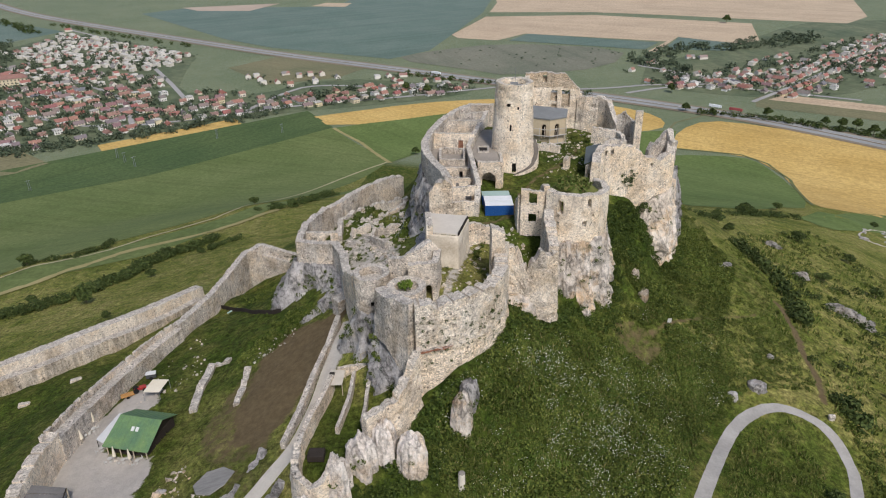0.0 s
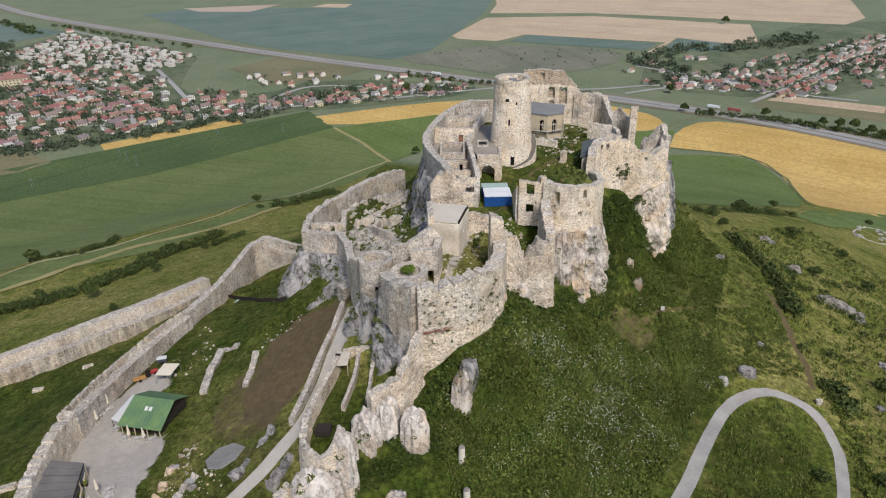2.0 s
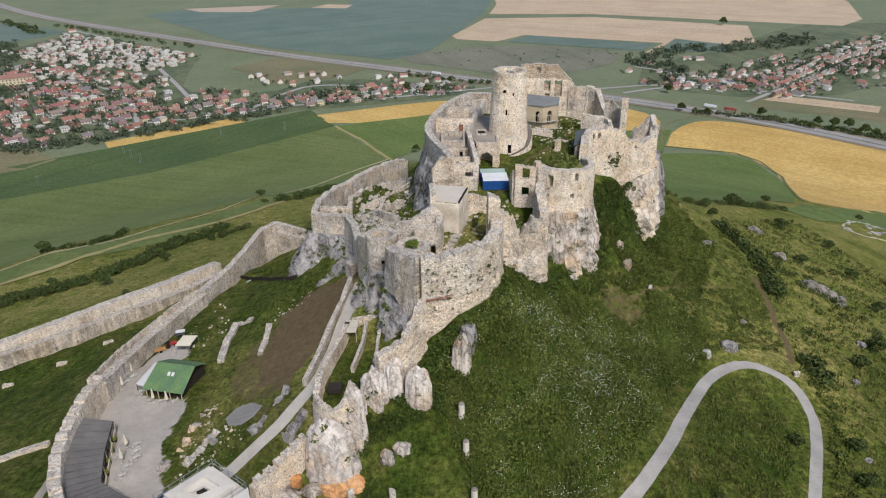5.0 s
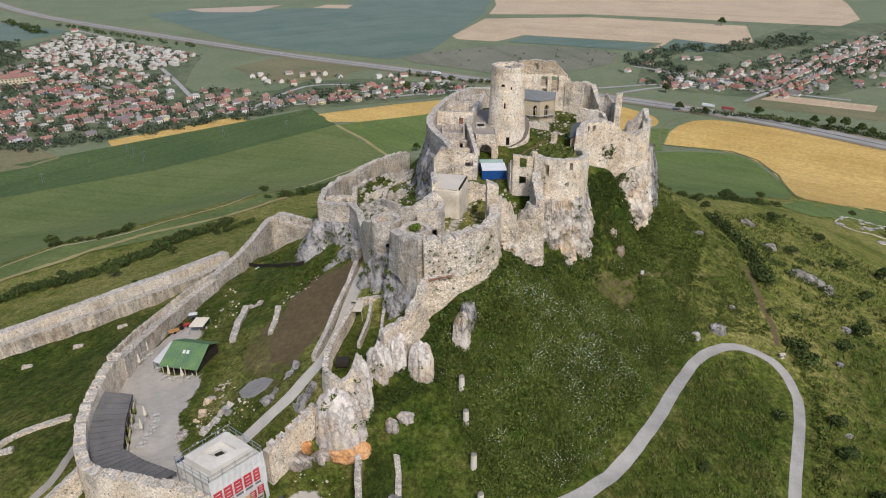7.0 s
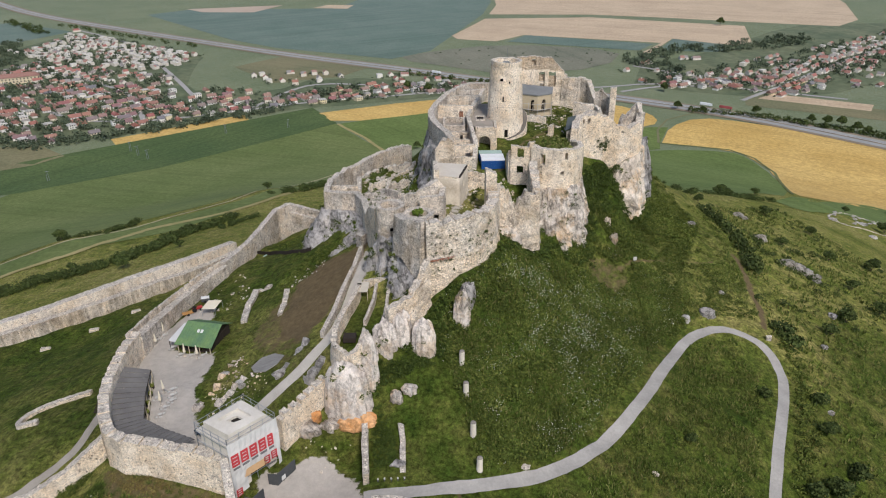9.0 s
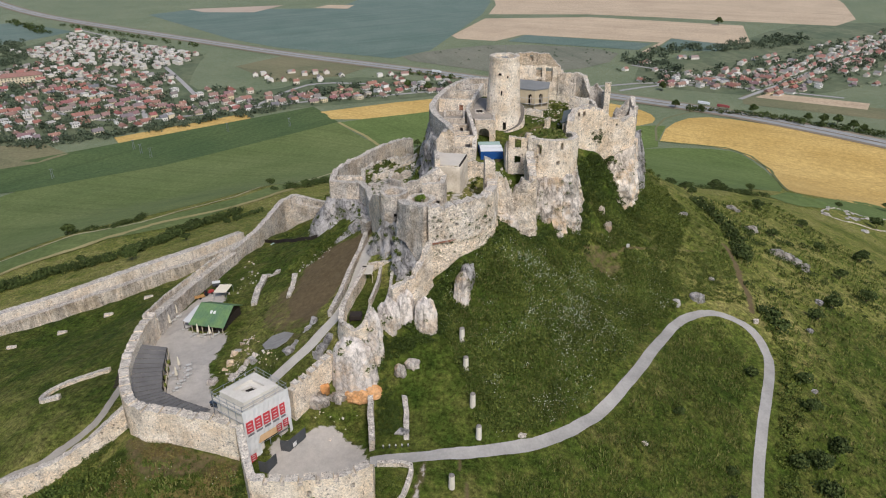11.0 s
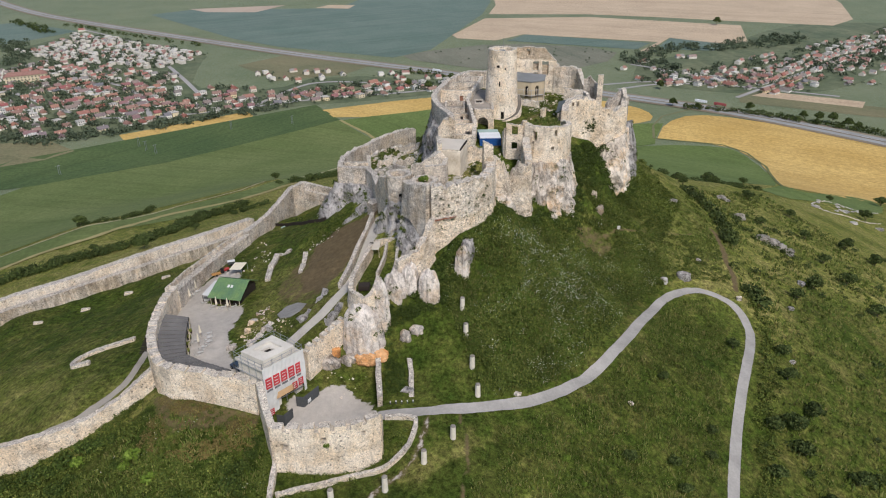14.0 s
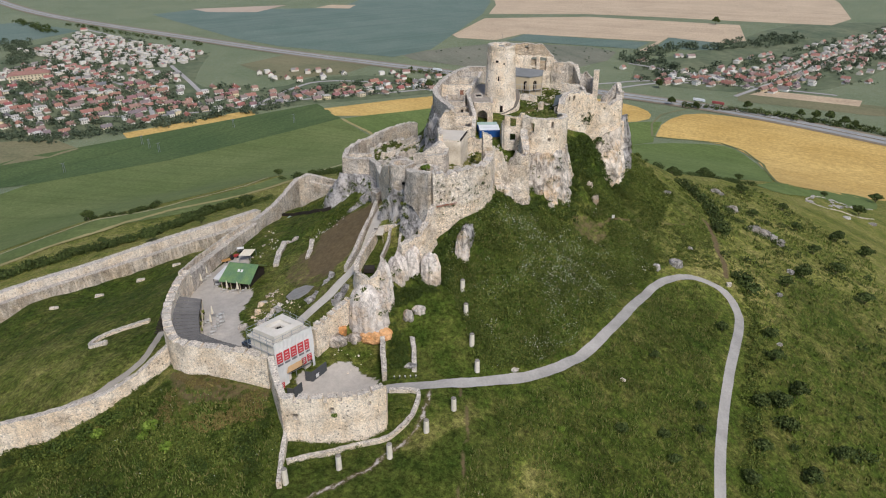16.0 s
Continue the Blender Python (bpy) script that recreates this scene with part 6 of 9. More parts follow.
for _s, _z in ((6.2, 12.9), (7.7, 13.2), (0.2, 9.6)):
    part("red_panel", on_banner(_s, _s + 1.2, _z, _z + 1.7), CLOTH_RED, scaffold, "red printed panel")
    for _k in (0.35, 0.85, 1.3):
        _b = on_banner(_s + 0.25, _s + 0.9, _z + _k, _z + _k + 0.13)
        bmesh.ops.translate(_b, vec=_out * 0.02, verts=list(_b.verts))
        part("pale_stroke", _b, CLOTH, scaffold, "pale stroke of the printed sign")
part("tan_panel", on_banner(2.2, 6.6, 12.9, 14.4, 0.5), CLOTH_TAN, scaffold, "tan printed picture strip")
part("print_bar", on_banner(6.4, 8.5, 12.3, 12.7), INK, scaffold, "bar of dark lettering")
for _p, _q in ((GF, GR), (GL, GF), (GB, GL), (GR, GB)):
    for _k in range(5):
        c = _p + (_q - _p) * (_k / 4)
        c = c + (c - gate_mid).normalized() * -0.25
        _b = tube(bmesh.new(), (c.x, c.y, g(c.x, c.y, -0.3)), (c.x, c.y, 22.2), 0.06, 0.06, 6)
        part("standard", _b, STEEL, scaffold, "upright steel tube")
    for _z in (12.2, 14.2, 16.2, 18.2, 20.2, 21.2, 22.0):
        a, b = inset(_p, 0.25, _z), inset(_q, 0.25, _z)
        part("ledger", tube(bmesh.new(), a, b, 0.05, 0.05, 6), STEEL, scaffold, "level steel tube")
for _z in (12.1, 14.1, 16.1, 18.1):
    _b = bmesh.new()
    a, b, c, d = [Vector(inset(p, k, _z)) for p, k in ((GL, 0.35), (GF, 0.35), (GF, 1.1), (GL, 1.1))]
    f = _b.faces.new([_b.verts.new(q) for q in (a, b, c, d)])
    e = bmesh.ops.extrude_face_region(_b, geom=[f])
    bmesh.ops.translate(_b, vec=(0, 0, 0.06), verts=[q for q in e["geom"] if isinstance(q, bmesh.types.BMVert)])
    part("deck_board", _b, plain("grey_scaffold_board", (0.33, 0.32, 0.30), (0.43, 0.42, 0.40), 2, 0.9, 0.1), scaffold, "grey working deck")
# dark hoardings at the passage
HOARD = plain("dark_hoarding", (0.055, 0.06, 0.065), (0.085, 0.09, 0.095), 1.0, 0.7, 0.05)
for _pts in ([(-31.7, 57.5), (-30.1, 57.3), (-27.7, 61.0)], [(-34.8, 53.3), (-33.3, 52.9), (-32.0, 55.0)]):
    _o = root("hoarding", "dark panel hoarding beside the gate passage", "hoarding", None, "hoardings at the gate")
    for (x0, y0), (x1, y1) in zip(_pts, _pts[1:]):
        z = g((x0 + x1) / 2, (y0 + y1) / 2, -0.2)
        wall("panel", [(x0, y0, z, z + 2.6), (x1, y1, z, z + 2.6)], 0.14, HOARD, "", _o, 0.8, None, (), 0.0, 0.0)
_o = root("notice_board", "small white notice on the dark hoarding", "sign")
_b = bmesh.new()
box(_b, -29.65, 58.15, 10.9, -28.75, 58.23, 11.8, 0.02, 57)
part("panel", _b, CLOTH, _o)
part("post", tube(bmesh.new(), (-29.24, 58.26, 9.0), (-29.24, 58.26, 11.7), 0.05, 0.05, 6), HOARD, _o)

# ---- courtyard buildings ----
def slab(corners, thick, material, name, parent, label=""):
    bm = bmesh.new()
    f = bm.faces.new([bm.verts.new(c) for c in corners])
    e = bmesh.ops.extrude_face_region(bm, geom=[f])
    bmesh.ops.translate(bm, vec=(0, 0, thick), verts=[q for q in e["geom"] if isinstance(q, bmesh.types.BMVert)])
    bmesh.ops.recalc_face_normals(bm, faces=list(bm.faces))
    return part(name, bm, material, parent, label)


def ribbed(name, a, b, c, d, material, parent, pitch, label="", seam=0.05):
    """A sheet roof from eave a-b up to ridge d-c, with standing seams."""
    a, b, c, d = map(Vector, (a, b, c, d))
    slab((a, b, c, d), 0.1, material, name, parent, label)
    n = max(2, int((b - a).length / pitch))
    for k in range(n + 1):
        u = k / n
        lo, hi = a.lerp(b, u) + Vector((0, 0, 0.13)), d.lerp(c, u) + Vector((0, 0, 0.13))
        part("seam", tube(bmesh.new(), lo, hi, seam, seam, 5), material, parent)


def green_sheet():
    n = Nodes("green_painted_sheet", 0.55, 0.4)
    f = n.noise(0.35, 4, 0.6)
    col = n.ramp(f, (0.35, (0.085, 0.165, 0.09)), (0.6, (0.13, 0.22, 0.088)), (0.75, (0.19, 0.26, 0.10)))
    return n.done(n.mix(1.0, col, n.ramp(n.noise(2.0, 4, 0.7), (0.3, 0.85), (0.7, 1.1)), "MULTIPLY"))


GREEN = green_sheet()
DARKWOOD = plain("dark_stained_boards", (0.022, 0.018, 0.015), (0.045, 0.036, 0.03), 2.0, 0.8, 0.2, (1, 1, 0.2))
PALEPOST = plain("pale_timber", (0.42, 0.36, 0.27), (0.55, 0.48, 0.37), 2.0, 0.8, 0.2)
pub = root("tavern_hut", "dark timber hut with a green sheet-metal gable roof", "hut")
_z0 = 9.9
wall("wall", [(-60.2, 98.6, _z0, 13.0), (-52.9, 97.0, _z0, 13.0), (-50.9, 104.6, _z0, 13.4), (-58.4, 106.2, _z0, 13.4), (-60.2, 98.6, _z0, 13.0)], 0.25, DARKWOOD, "", pub, 0.4, None, ((2.2, 11.4, 1.0, 1.0), (5.2, 11.4, 1.0, 1.0), (9.6, 11.6, 0.7, 1.0), (11.2, 11.6, 0.7, 1.0), (12.8, 11.6, 0.7, 1.0)), 0.0, 0.0)
_b = bmesh.new()
_f = [_b.verts.new(c) for c in ((-52.9, 97.0, 13.0), (-50.9, 104.6, 13.4), (-51.6, 100.6, 15.7))]
_b.faces.new(_f)
part("gable", _b, DARKWOOD, pub)
_b = bmesh.new()
_f = [_b.verts.new(c) for c in ((-60.2, 98.6, 13.0), (-58.4, 106.2, 13.4), (-59.2, 102.2, 15.7))]
_b.faces.new(_f)
part("gable", _b, DARKWOOD, pub)
ribbed("roof", (-61.0, 97.3, 12.9), (-52.3, 95.5, 12.9), (-50.9, 100.6, 15.9), (-59.0, 102.3, 15.9), GREEN, pub, 0.75, "front slope of the green sheet roof")
ribbed("roof", (-58.3, 107.0, 13.3), (-50.2, 105.3, 13.3), (-50.9, 100.6, 15.9), (-59.0, 102.3, 15.9), GREEN, pub, 0.75, "rear slope of the green sheet roof")
for _u in (0.45, 0.55):
    _c = Vector((-61.0, 97.3, 12.9)).lerp(Vector((-52.3, 95.5, 12.9)), _u).lerp(Vector((-59.0, 102.3, 15.9)).lerp(Vector((-50.9, 100.6, 15.9)), _u), 0.62)
    _b = bmesh.new()
    bmesh.ops.create_cube(_b, size=1.0, matrix=Matrix.LocRotScale(_c + Vector((0, 0, 0.16)), Euler((radians(29), 0, radians(-12))), (0.55, 0.8, 0.12)))
    part("skylight", _b, CLOTH, pub, "pale roof skylight")
for _k in range(4):
    _c = Vector((-60.4, 97.6, 0)).lerp(Vector((-52.8, 96.0, 0)), _k / 3)
    part("post", tube(bmesh.new(), (_c.x, _c.y, _z0), (_c.x, _c.y, 12.95), 0.1, 0.1, 6), PALEPOST, pub, "pale timber porch post")
slab([(-53.2, 96.4, 9.9), (-52.3, 96.2, 9.9), (-50.2, 105.4, 10.3), (-51, 105.6, 10.3)], 0.5, STONE_GREY, "plinth", pub, "grey stone plinth path")
awning = root("awning", "white canvas awning beside the hut", "awning")
slab([(-63.2, 99.6, 12.5), (-60.9, 98.0, 12.9), (-59.2, 105.6, 13.3), (-61.8, 106.8, 12.6)], 0.06, CLOTH, "canvas", awning, "white canvas sheet")
for _x, _y in ((-63.1, 99.7), (-61.8, 106.6)):
    part("post", tube(bmesh.new(), (_x, _y, g(_x, _y, -0.2)), (_x, _y, 12.55), 0.06, 0.06, 6), DARKWOOD, awning)

SHINGLE = plain("grey_board_roofing", (0.115, 0.11, 0.108), (0.19, 0.182, 0.175), 1.2, 0.85, 0.3, (1, 1, 1))
shedw = root("wooden_gallery", "long dark board-roofed gallery bent along the wall", "shed")
_A = [(-67.4, 86.2, 14.9), (-65.8, 76, 15.3), (-62.0, 67, 15.5), (-56, 62.6, 15.5), (-47.6, 61.4, 15.3)]
_B = [(-62.2, 86.6, 13.8), (-60.4, 78.6, 13.8), (-57.9, 71.2, 13.8), (-53, 68.2, 13.8), (-46.6, 65.3, 13.8)]
for _k in range(4):
    n = 16
    for i in range(n):
        u0, u1 = i / n, (i + 0.93) / n
        a0, a1 = Vector(_A[_k]).lerp(Vector(_A[_k + 1]), u0), Vector(_A[_k]).lerp(Vector(_A[_k + 1]), u1)
        b0, b1 = Vector(_B[_k]).lerp(Vector(_B[_k + 1]), u0), Vector(_B[_k]).lerp(Vector(_B[_k + 1]), u1)
        lift = Vector((0, 0, 0.05 * ((i * 7 + _k) % 3)))
        slab((b0 + lift, b1 + lift, a1 + lift, a0 + lift), 0.09, SHINGLE, "roof_board", shedw)
for _k in range(4):
    a, b = Vector(_B[_k]), Vector(_B[_k + 1])
    part("eave_beam", tube(bmesh.new(), a - Vector((0, 0, 0.12)), b - Vector((0, 0, 0.12)), 0.11, 0.11, 6), DARKWOOD, shedw)
    for u in (0.0, 0.5):
        c = a.lerp(b, u)
        part("post", tube(bmesh.new(), (c.x, c.y, g(c.x, c.y, -0.3)), (c.x, c.y, c.z - 0.1), 0.13, 0.13, 6), PALEPOST, shedw, "pale timber post")
wall("front_panel", [(-62.0, 86, 9.8, 12.4), (-57.7, 71.4, 10, 12.4)], 0.2, PALEPOST, "", shedw, 0.6, None, ((3, 11.6, 1.8, 1.2), (7, 11.6, 1.8, 1.2), (11, 11.6, 1.8, 1.2)), 0.0, 0.02)

# parasols (closed), tables, seats and tubs
CANVAS = plain("cream_canvas", (0.62, 0.56, 0.44), (0.72, 0.66, 0.54), 2, 0.9, 0.2)
WHITEP = plain("white_plastic", (0.44, 0.43, 0.41), (0.55, 0.54, 0.52), 2, 0.5, 0)


def make_parasol():
    o = root("parasol", "closed cream canvas parasol on a pole", "parasol", None, "closed parasols in the courtyard")
    part("pole", tube(bmesh.new(), (0, 0, 0), (0, 0, 3.2), 0.05, 0.05, 6), PALEPOST, o)
    bm = bmesh.new()
    bmesh.ops.create_cone(bm, cap_ends=True, segments=10, radius1=0.32, radius2=0.08, depth=2.1, matrix=Matrix.Translation((0, 0, 2.2)))
    for v in bm.verts:
        if v.co.z < 1.4:
            v.co.x *= 1 + 0.3 * math.sin(v.co.y * 9)
    part("canopy", bm, CANVAS, o, "folded cream canvas")
    part("base", tube(bmesh.new(), (0, 0, 0), (0, 0, 0.15), 0.35, 0.35, 10), STONE_GREY, o)
    return o


def make_table():
    o = root("garden_table", "small round white garden table", "table", None, "tables in the courtyard")
    part("tabletop", tube(bmesh.new(), (0, 0, 0.7), (0, 0, 0.75), 0.4, 0.4, 14), WHITEP, o)
    part("leg", tube(bmesh.new(), (0, 0, 0), (0, 0, 0.7), 0.06, 0.06, 6), WHITEP, o)
    part("foot", tube(bmesh.new(), (0, 0, 0), (0, 0, 0.05), 0.3, 0.3, 10), WHITEP, o)
    return o


def make_chair():
    o = root("garden_chair", "white plastic garden chair", "chair", None, "chairs in the courtyard")
    part("seat", box(bmesh.new(), -0.25, -0.25, 0.42, 0.25, 0.25, 0.47, 0.03), WHITEP, o)
    part("backrest", box(bmesh.new(), -0.25, 0.2, 0.47, 0.25, 0.25, 0.9, 0.03), WHITEP, o)
    for x in (-0.22, 0.22):
        for y in (-0.22, 0.22):
            part("leg", tube(bmesh.new(), (x, y, 0), (x, y, 0.43), 0.025, 0.025, 5), WHITEP, o)
    return o


def make_tub():
    o = root("plant_tub", "dark round plant tub with a low shrub", "planter", None, "plant tubs beside the gallery")
    part("tub", tube(bmesh.new(), (0, 0, 0), (0, 0, 0.6), 0.42, 0.5, 12), DARKWOOD, o)
    bm = bmesh.new()
    bmesh.ops.create_icosphere(bm, subdivisions=2, radius=0.48, matrix=Matrix.Translation((0, 0, 0.85)))
    for v in bm.verts:
        v.co += Vector((random.uniform(-0.12, 0.12), random.uniform(-0.12, 0.12), random.uniform(-0.12, 0.12)))
    part("shrub", bm, LEAF, o, "dense green shrub")
    return o


_first = {}


def set_down(make, places):
    for x, y, turn in places:
        m = pose(x, y, g(x, y, 0.0), 0, 0, turn)
        if make not in _first:
            _first[make] = make()
            _first[make].matrix_world = m
        else:
            copy_thing(_first[make], m)


set_down(make_parasol, [(-67.2, 101.8, 0), (-67.4, 107.2, 30), (-58.7, 96.4, 60), (-55.8, 95.8, 10), (-58.4, 82.2, 0), (-57.6, 78.4, 45)])
_tables = [(-56.6, 82.4), (-56.0, 80.6), (-55.6, 79.0), (-56.2, 76.8), (-56.4, 74.6), (-58.8, 79.8), (-66.6, 105.2), (-67.4, 103.4), (-59.6, 96.2), (-54.4, 95.4), (-57.2, 96.0), (-62.2, 98.8)]
set_down(make_table, [(x, y, 0) for x, y in _tables])
set_down(make_chair, [(x + 0.8 * math.cos(a), y + 0.8 * math.sin(a), math.degrees(a) - 90) for x, y in _tables for a in (0.9, 3.9)])
set_down(make_tub, [(-61.6, 84.4, 0), (-60.8, 81.4, 40), (-60.0, 78.2, 80), (-59.2, 75.4, 120), (-58.4, 72.6, 20)])

# three site containers in the upper court
BLUE = plain("blue_corrugated_steel", (0.012, 0.06, 0.22), (0.02, 0.09, 0.29), 1.0, 0.5, 0.05)
WHITE_STEEL = plain("white_steel_roof", (0.62, 0.65, 0.68), (0.72, 0.75, 0.78), 1.0, 0.5, 0)
TEAL = plain("pale_green_steel_roof", (0.28, 0.40, 0.37), (0.36, 0.47, 0.44), 1.0, 0.5, 0)


def container(at, turn, body, roof, label):
    o = root("site_container", label, "container", pose(*at, 0, 0, turn), "containers in the upper court")
    part("body", box(bmesh.new(), -3.0, -1.2, 0, 3.0, 1.2, 2.35, 0.03), body, o)
    part("roof", box(bmesh.new(), -3.04, -1.22, 2.36, 3.04, 1.22, 2.56, 0.03), roof, o)
    for k in range(15):
        x = -2.8 + k * 0.4
        part("rib", box(bmesh.new(), x - 0.07, -1.25, 0.15, x + 0.07, -1.2, 2.25), body, o)
    for x in (-2.97, 2.97):
        part("corner_post", box(bmesh.new(), x - 0.08, -1.26, 0, x + 0.08, -1.1, 2.4), body, o)
    return o


container((12.2, 141.0, 37.9), 1, BLUE, WHITE_STEEL, "blue site container with a white roof")
container((12.1, 143.6, 38.0), 1, BLUE, WHITE_STEEL, "blue site container behind the first")
container((11.8, 146.2, 38.1), 1, BLUE, TEAL, "site container with a pale green roof")
_b = bmesh.new()
bmesh.ops.create_cube(_b, size=1.0, matrix=Matrix.LocRotScale((7.6, 128.6, 38.6), Euler((0, 0, 0.2)), (1.6, 1.2, 1.6)))
bmesh.ops.bevel(_b, geom=list(_b.edges), offset=0.08, segments=1, affect="EDGES")
tagged(part("skip_bin", _b, plain("dark_red_paint", (0.16, 0.015, 0.02), (0.23, 0.03, 0.035), 1, 0.6, 0), None), "dark red metal bin behind the ruined house", "bin")

# shelter in the small garden
shelter = root("garden_shelter", "small open shelter with a weathered pale board roof", "shelter")
_c = [(-20.2, 97.0, 25.9), (-17.4, 97.2, 25.9), (-17.2, 100.4, 26.5), (-19.6, 100.6, 26.5)]
ribbed("roof", *_c, plain("weathered_white_boards", (0.40, 0.37, 0.32), (0.52, 0.48, 0.42), 2.0, 0.9, 0.2), shelter, 0.45, "weathered pale board roof", 0.05)
# sheet laid on the boards, its near-black colour standing for a dark opening
slab([(-20.0, 98.4, 26.35), (-19.0, 98.4, 26.35), (-18.8, 99.8, 26.6), (-19.7, 99.9, 26.6)], 0.05, DARK_VOID, "panel", shelter, "near-black sheet painted as the dark opening")
for _x, _y, _z in _c:
    part("post", tube(bmesh.new(), (_x, _y, g(_x, _y, -0.3)), (_x, _y, _z), 0.07, 0.07, 6), PALEPOST, shelter)
_b = bmesh.new()
for _x in (-1.1, 1.1):
    for _y in (-0.8, 0.8):
        tube(_b, (-19.6 + _x, 82.6 + _y, g(-19.6, 82.6, -0.2)), (-19.6 + _x, 82.6 + _y, g(-19.6, 82.6, 1.6)), 0.06, 0.06, 6)
box(_b, -20.9, 81.6, g(-19.6, 82.6, 0.3), -18.4, 83.6, g(-19.6, 82.6, 1.4), 0.05)
tagged(part("timber_hutch", _b, DARKWOOD, None), "dark low timber hutch on the garden lawn", "hutch")
_o = root("timber_rail", "rough timber rail fence above the garden", "fence")
for _k in range(5):
    x = -14.6 + _k * 0.9
    part("post", tube(bmesh.new(), (x, 102.6, g(x, 102.6, -0.3)), (x, 102.6, g(x, 102.6, 1.6)), 0.07, 0.07, 6), PALEPOST, _o)
part("rail", tube(bmesh.new(), (-14.8, 102.6, g(-14.6, 102.6, 1.4)), (-10.8, 102.6, g(-11, 102.6, 1.4)), 0.06, 0.06, 6), PALEPOST, _o)

# vehicles and stalls in the lower yard
def vehicle(name, label, category, at, turn, size, paint, cab=(0.1, 0.75), top=None):
    """A parked vehicle: body with bonnet, cabin with glass, and four wheels."""
    o = root(name, label, category, pose(*at, 0, 0, turn))
    l, w, h = size
    part("body", box(bmesh.new(), -l / 2, -w / 2, 0.35, l / 2, w / 2, h * 0.58, 0.12), paint, o)
    bm = box(bmesh.new(), -l / 2 + l * cab[0], -w / 2 + 0.06, h * 0.58, -l / 2 + l * cab[1], w / 2 - 0.06, h, 0.14)
    part("cabin", bm, top or GLASS_DARK, o, "dark glazed cabin")
    part("roof", box(bmesh.new(), -l / 2 + l * cab[0] + 0.2, -w / 2 + 0.14, h - 0.02, -l / 2 + l * cab[1] - 0.25, w / 2 - 0.14, h + 0.05, 0.03), paint, o)
    for x in (-l * 0.31, l * 0.31):
        for y in (-w / 2, w / 2):
            tyre = part("wheel", tube(bmesh.new(), (x, y - 0.1, 0.34), (x, y + 0.1, 0.34), 0.34, 0.34, 14), RUBBER, o, "black tyre")
            part("rim", tube(bmesh.new(), (x, y - 0.115, 0.34), (x, y + 0.115, 0.34), 0.2, 0.2, 10), STEEL, tyre, "grey steel rim")
    return o


GLASS_DARK = plain("tinted_glass", (0.02, 0.025, 0.03), (0.03, 0.035, 0.04), 1, 0.08, 0, spec=0.6)
RUBBER = plain("tyre_rubber", (0.012, 0.012, 0.012), (0.02, 0.02, 0.02), 2, 0.8, 0)
NAVY = plain("dark_blue_paint", (0.02, 0.035, 0.06), (0.03, 0.05, 0.08), 1, 0.3, 0, spec=0.6)
vehicle("parked_car", "dark blue parked car beside the gate tower", "car", (-46.0, 68.6, g(-46, 68.6, 0.0)), 140, (4.2, 1.75, 1.5), NAVY)
RED = plain("red_machine_paint", (0.30, 0.03, 0.03), (0.40, 0.06, 0.05), 1, 0.5, 0)
_o = root("small_tractor", "small red garden tractor parked by the wall", "tractor", pose(-62.6, 117.6, g(-62.6, 117.6, 0), 0, 0, 25))
part("bonnet", box(bmesh.new(), 0.0, -0.4, 0.6, 1.3, 0.4, 1.15, 0.08), RED, _o)
part("seat", box(bmesh.new(), -0.9, -0.3, 0.8, -0.4, 0.3, 1.2, 0.06), RUBBER, _o)
part("frame", box(bmesh.new(), -1.1, -0.35, 0.45, 1.2, 0.35, 0.65, 0.03), RED, _o)
for _x, _r in ((-0.7, 0.55), (0.9, 0.38)):
    for _y in (-0.6, 0.6):
        part("wheel", tube(bmesh.new(), (_x, _y - 0.13, _r), (_x, _y + 0.13, _r), _r, _r, 14), RUBBER, _o)
_o = root("flat_trailer", "flat timber trailer with an orange frame", "trailer", pose(-64.6, 116.2, g(-64.6, 116.2, 0), 0, 0, 30))
part("bed", box(bmesh.new(), -1.3, -0.7, 0.55, 1.3, 0.7, 0.7, 0.03), plain("orange_boards", (0.33, 0.17, 0.06), (0.45, 0.25, 0.09), 2, 0.8, 0), _o)
part("drawbar", tube(bmesh.new(), (1.3, 0, 0.55), (2.3, 0, 0.45), 0.05, 0.05, 6), STEEL, _o)
for _y in (-0.75, 0.75):
    part("wheel", tube(bmesh.new(), (0, _y - 0.1, 0.32), (0, _y + 0.1, 0.32), 0.32, 0.32, 12), RUBBER, _o)
_o = root("handcart", "covered handcart with a pale top", "cart", pose(-62, 122.4, g(-62, 122.4, 0), 0, 0, 15))
part("tub", box(bmesh.new(), -1.0, -0.6, 0.4, 1.0, 0.6, 1.3, 0.06), HOARD, _o)
part("cover", box(bmesh.new(), -1.05, -0.65, 1.32, 1.05, 0.65, 1.5, 0.06), CLOTH, _o, "pale sheet cover")
for _y in (-0.65, 0.65):
    part("wheel", tube(bmesh.new(), (0, _y - 0.08, 0.4), (0, _y + 0.08, 0.4), 0.4, 0.4, 12), RUBBER, _o)
_o = root("sun_sail", "square cream sun sail on four poles", "awning")
slab([(-60, 113.6, 12.2), (-56.6, 113.2, 12.4), (-56, 117.2, 12.5), (-59.4, 117.6, 12.3)], 0.05, CANVAS, "canvas", _o)
for _x, _y in ((-60, 113.6), (-56.6, 113.2), (-56, 117.2), (-59.4, 117.6)):
    part("pole", tube(bmesh.new(), (_x, _y, g(_x, _y, -0.2)), (_x, _y, 12.4), 0.05, 0.05, 6), STEEL, _o)
_b = bmesh.new()
for _k in range(5):
    box(_b, -53.6 + _k * 0.3, 150 + 0.5 * _k, g(-53, 151, -0.05), -51.8 + _k * 0.3, 150.4 + 0.5 * _k, g(-53, 151, 0.25), 0.03, 20)
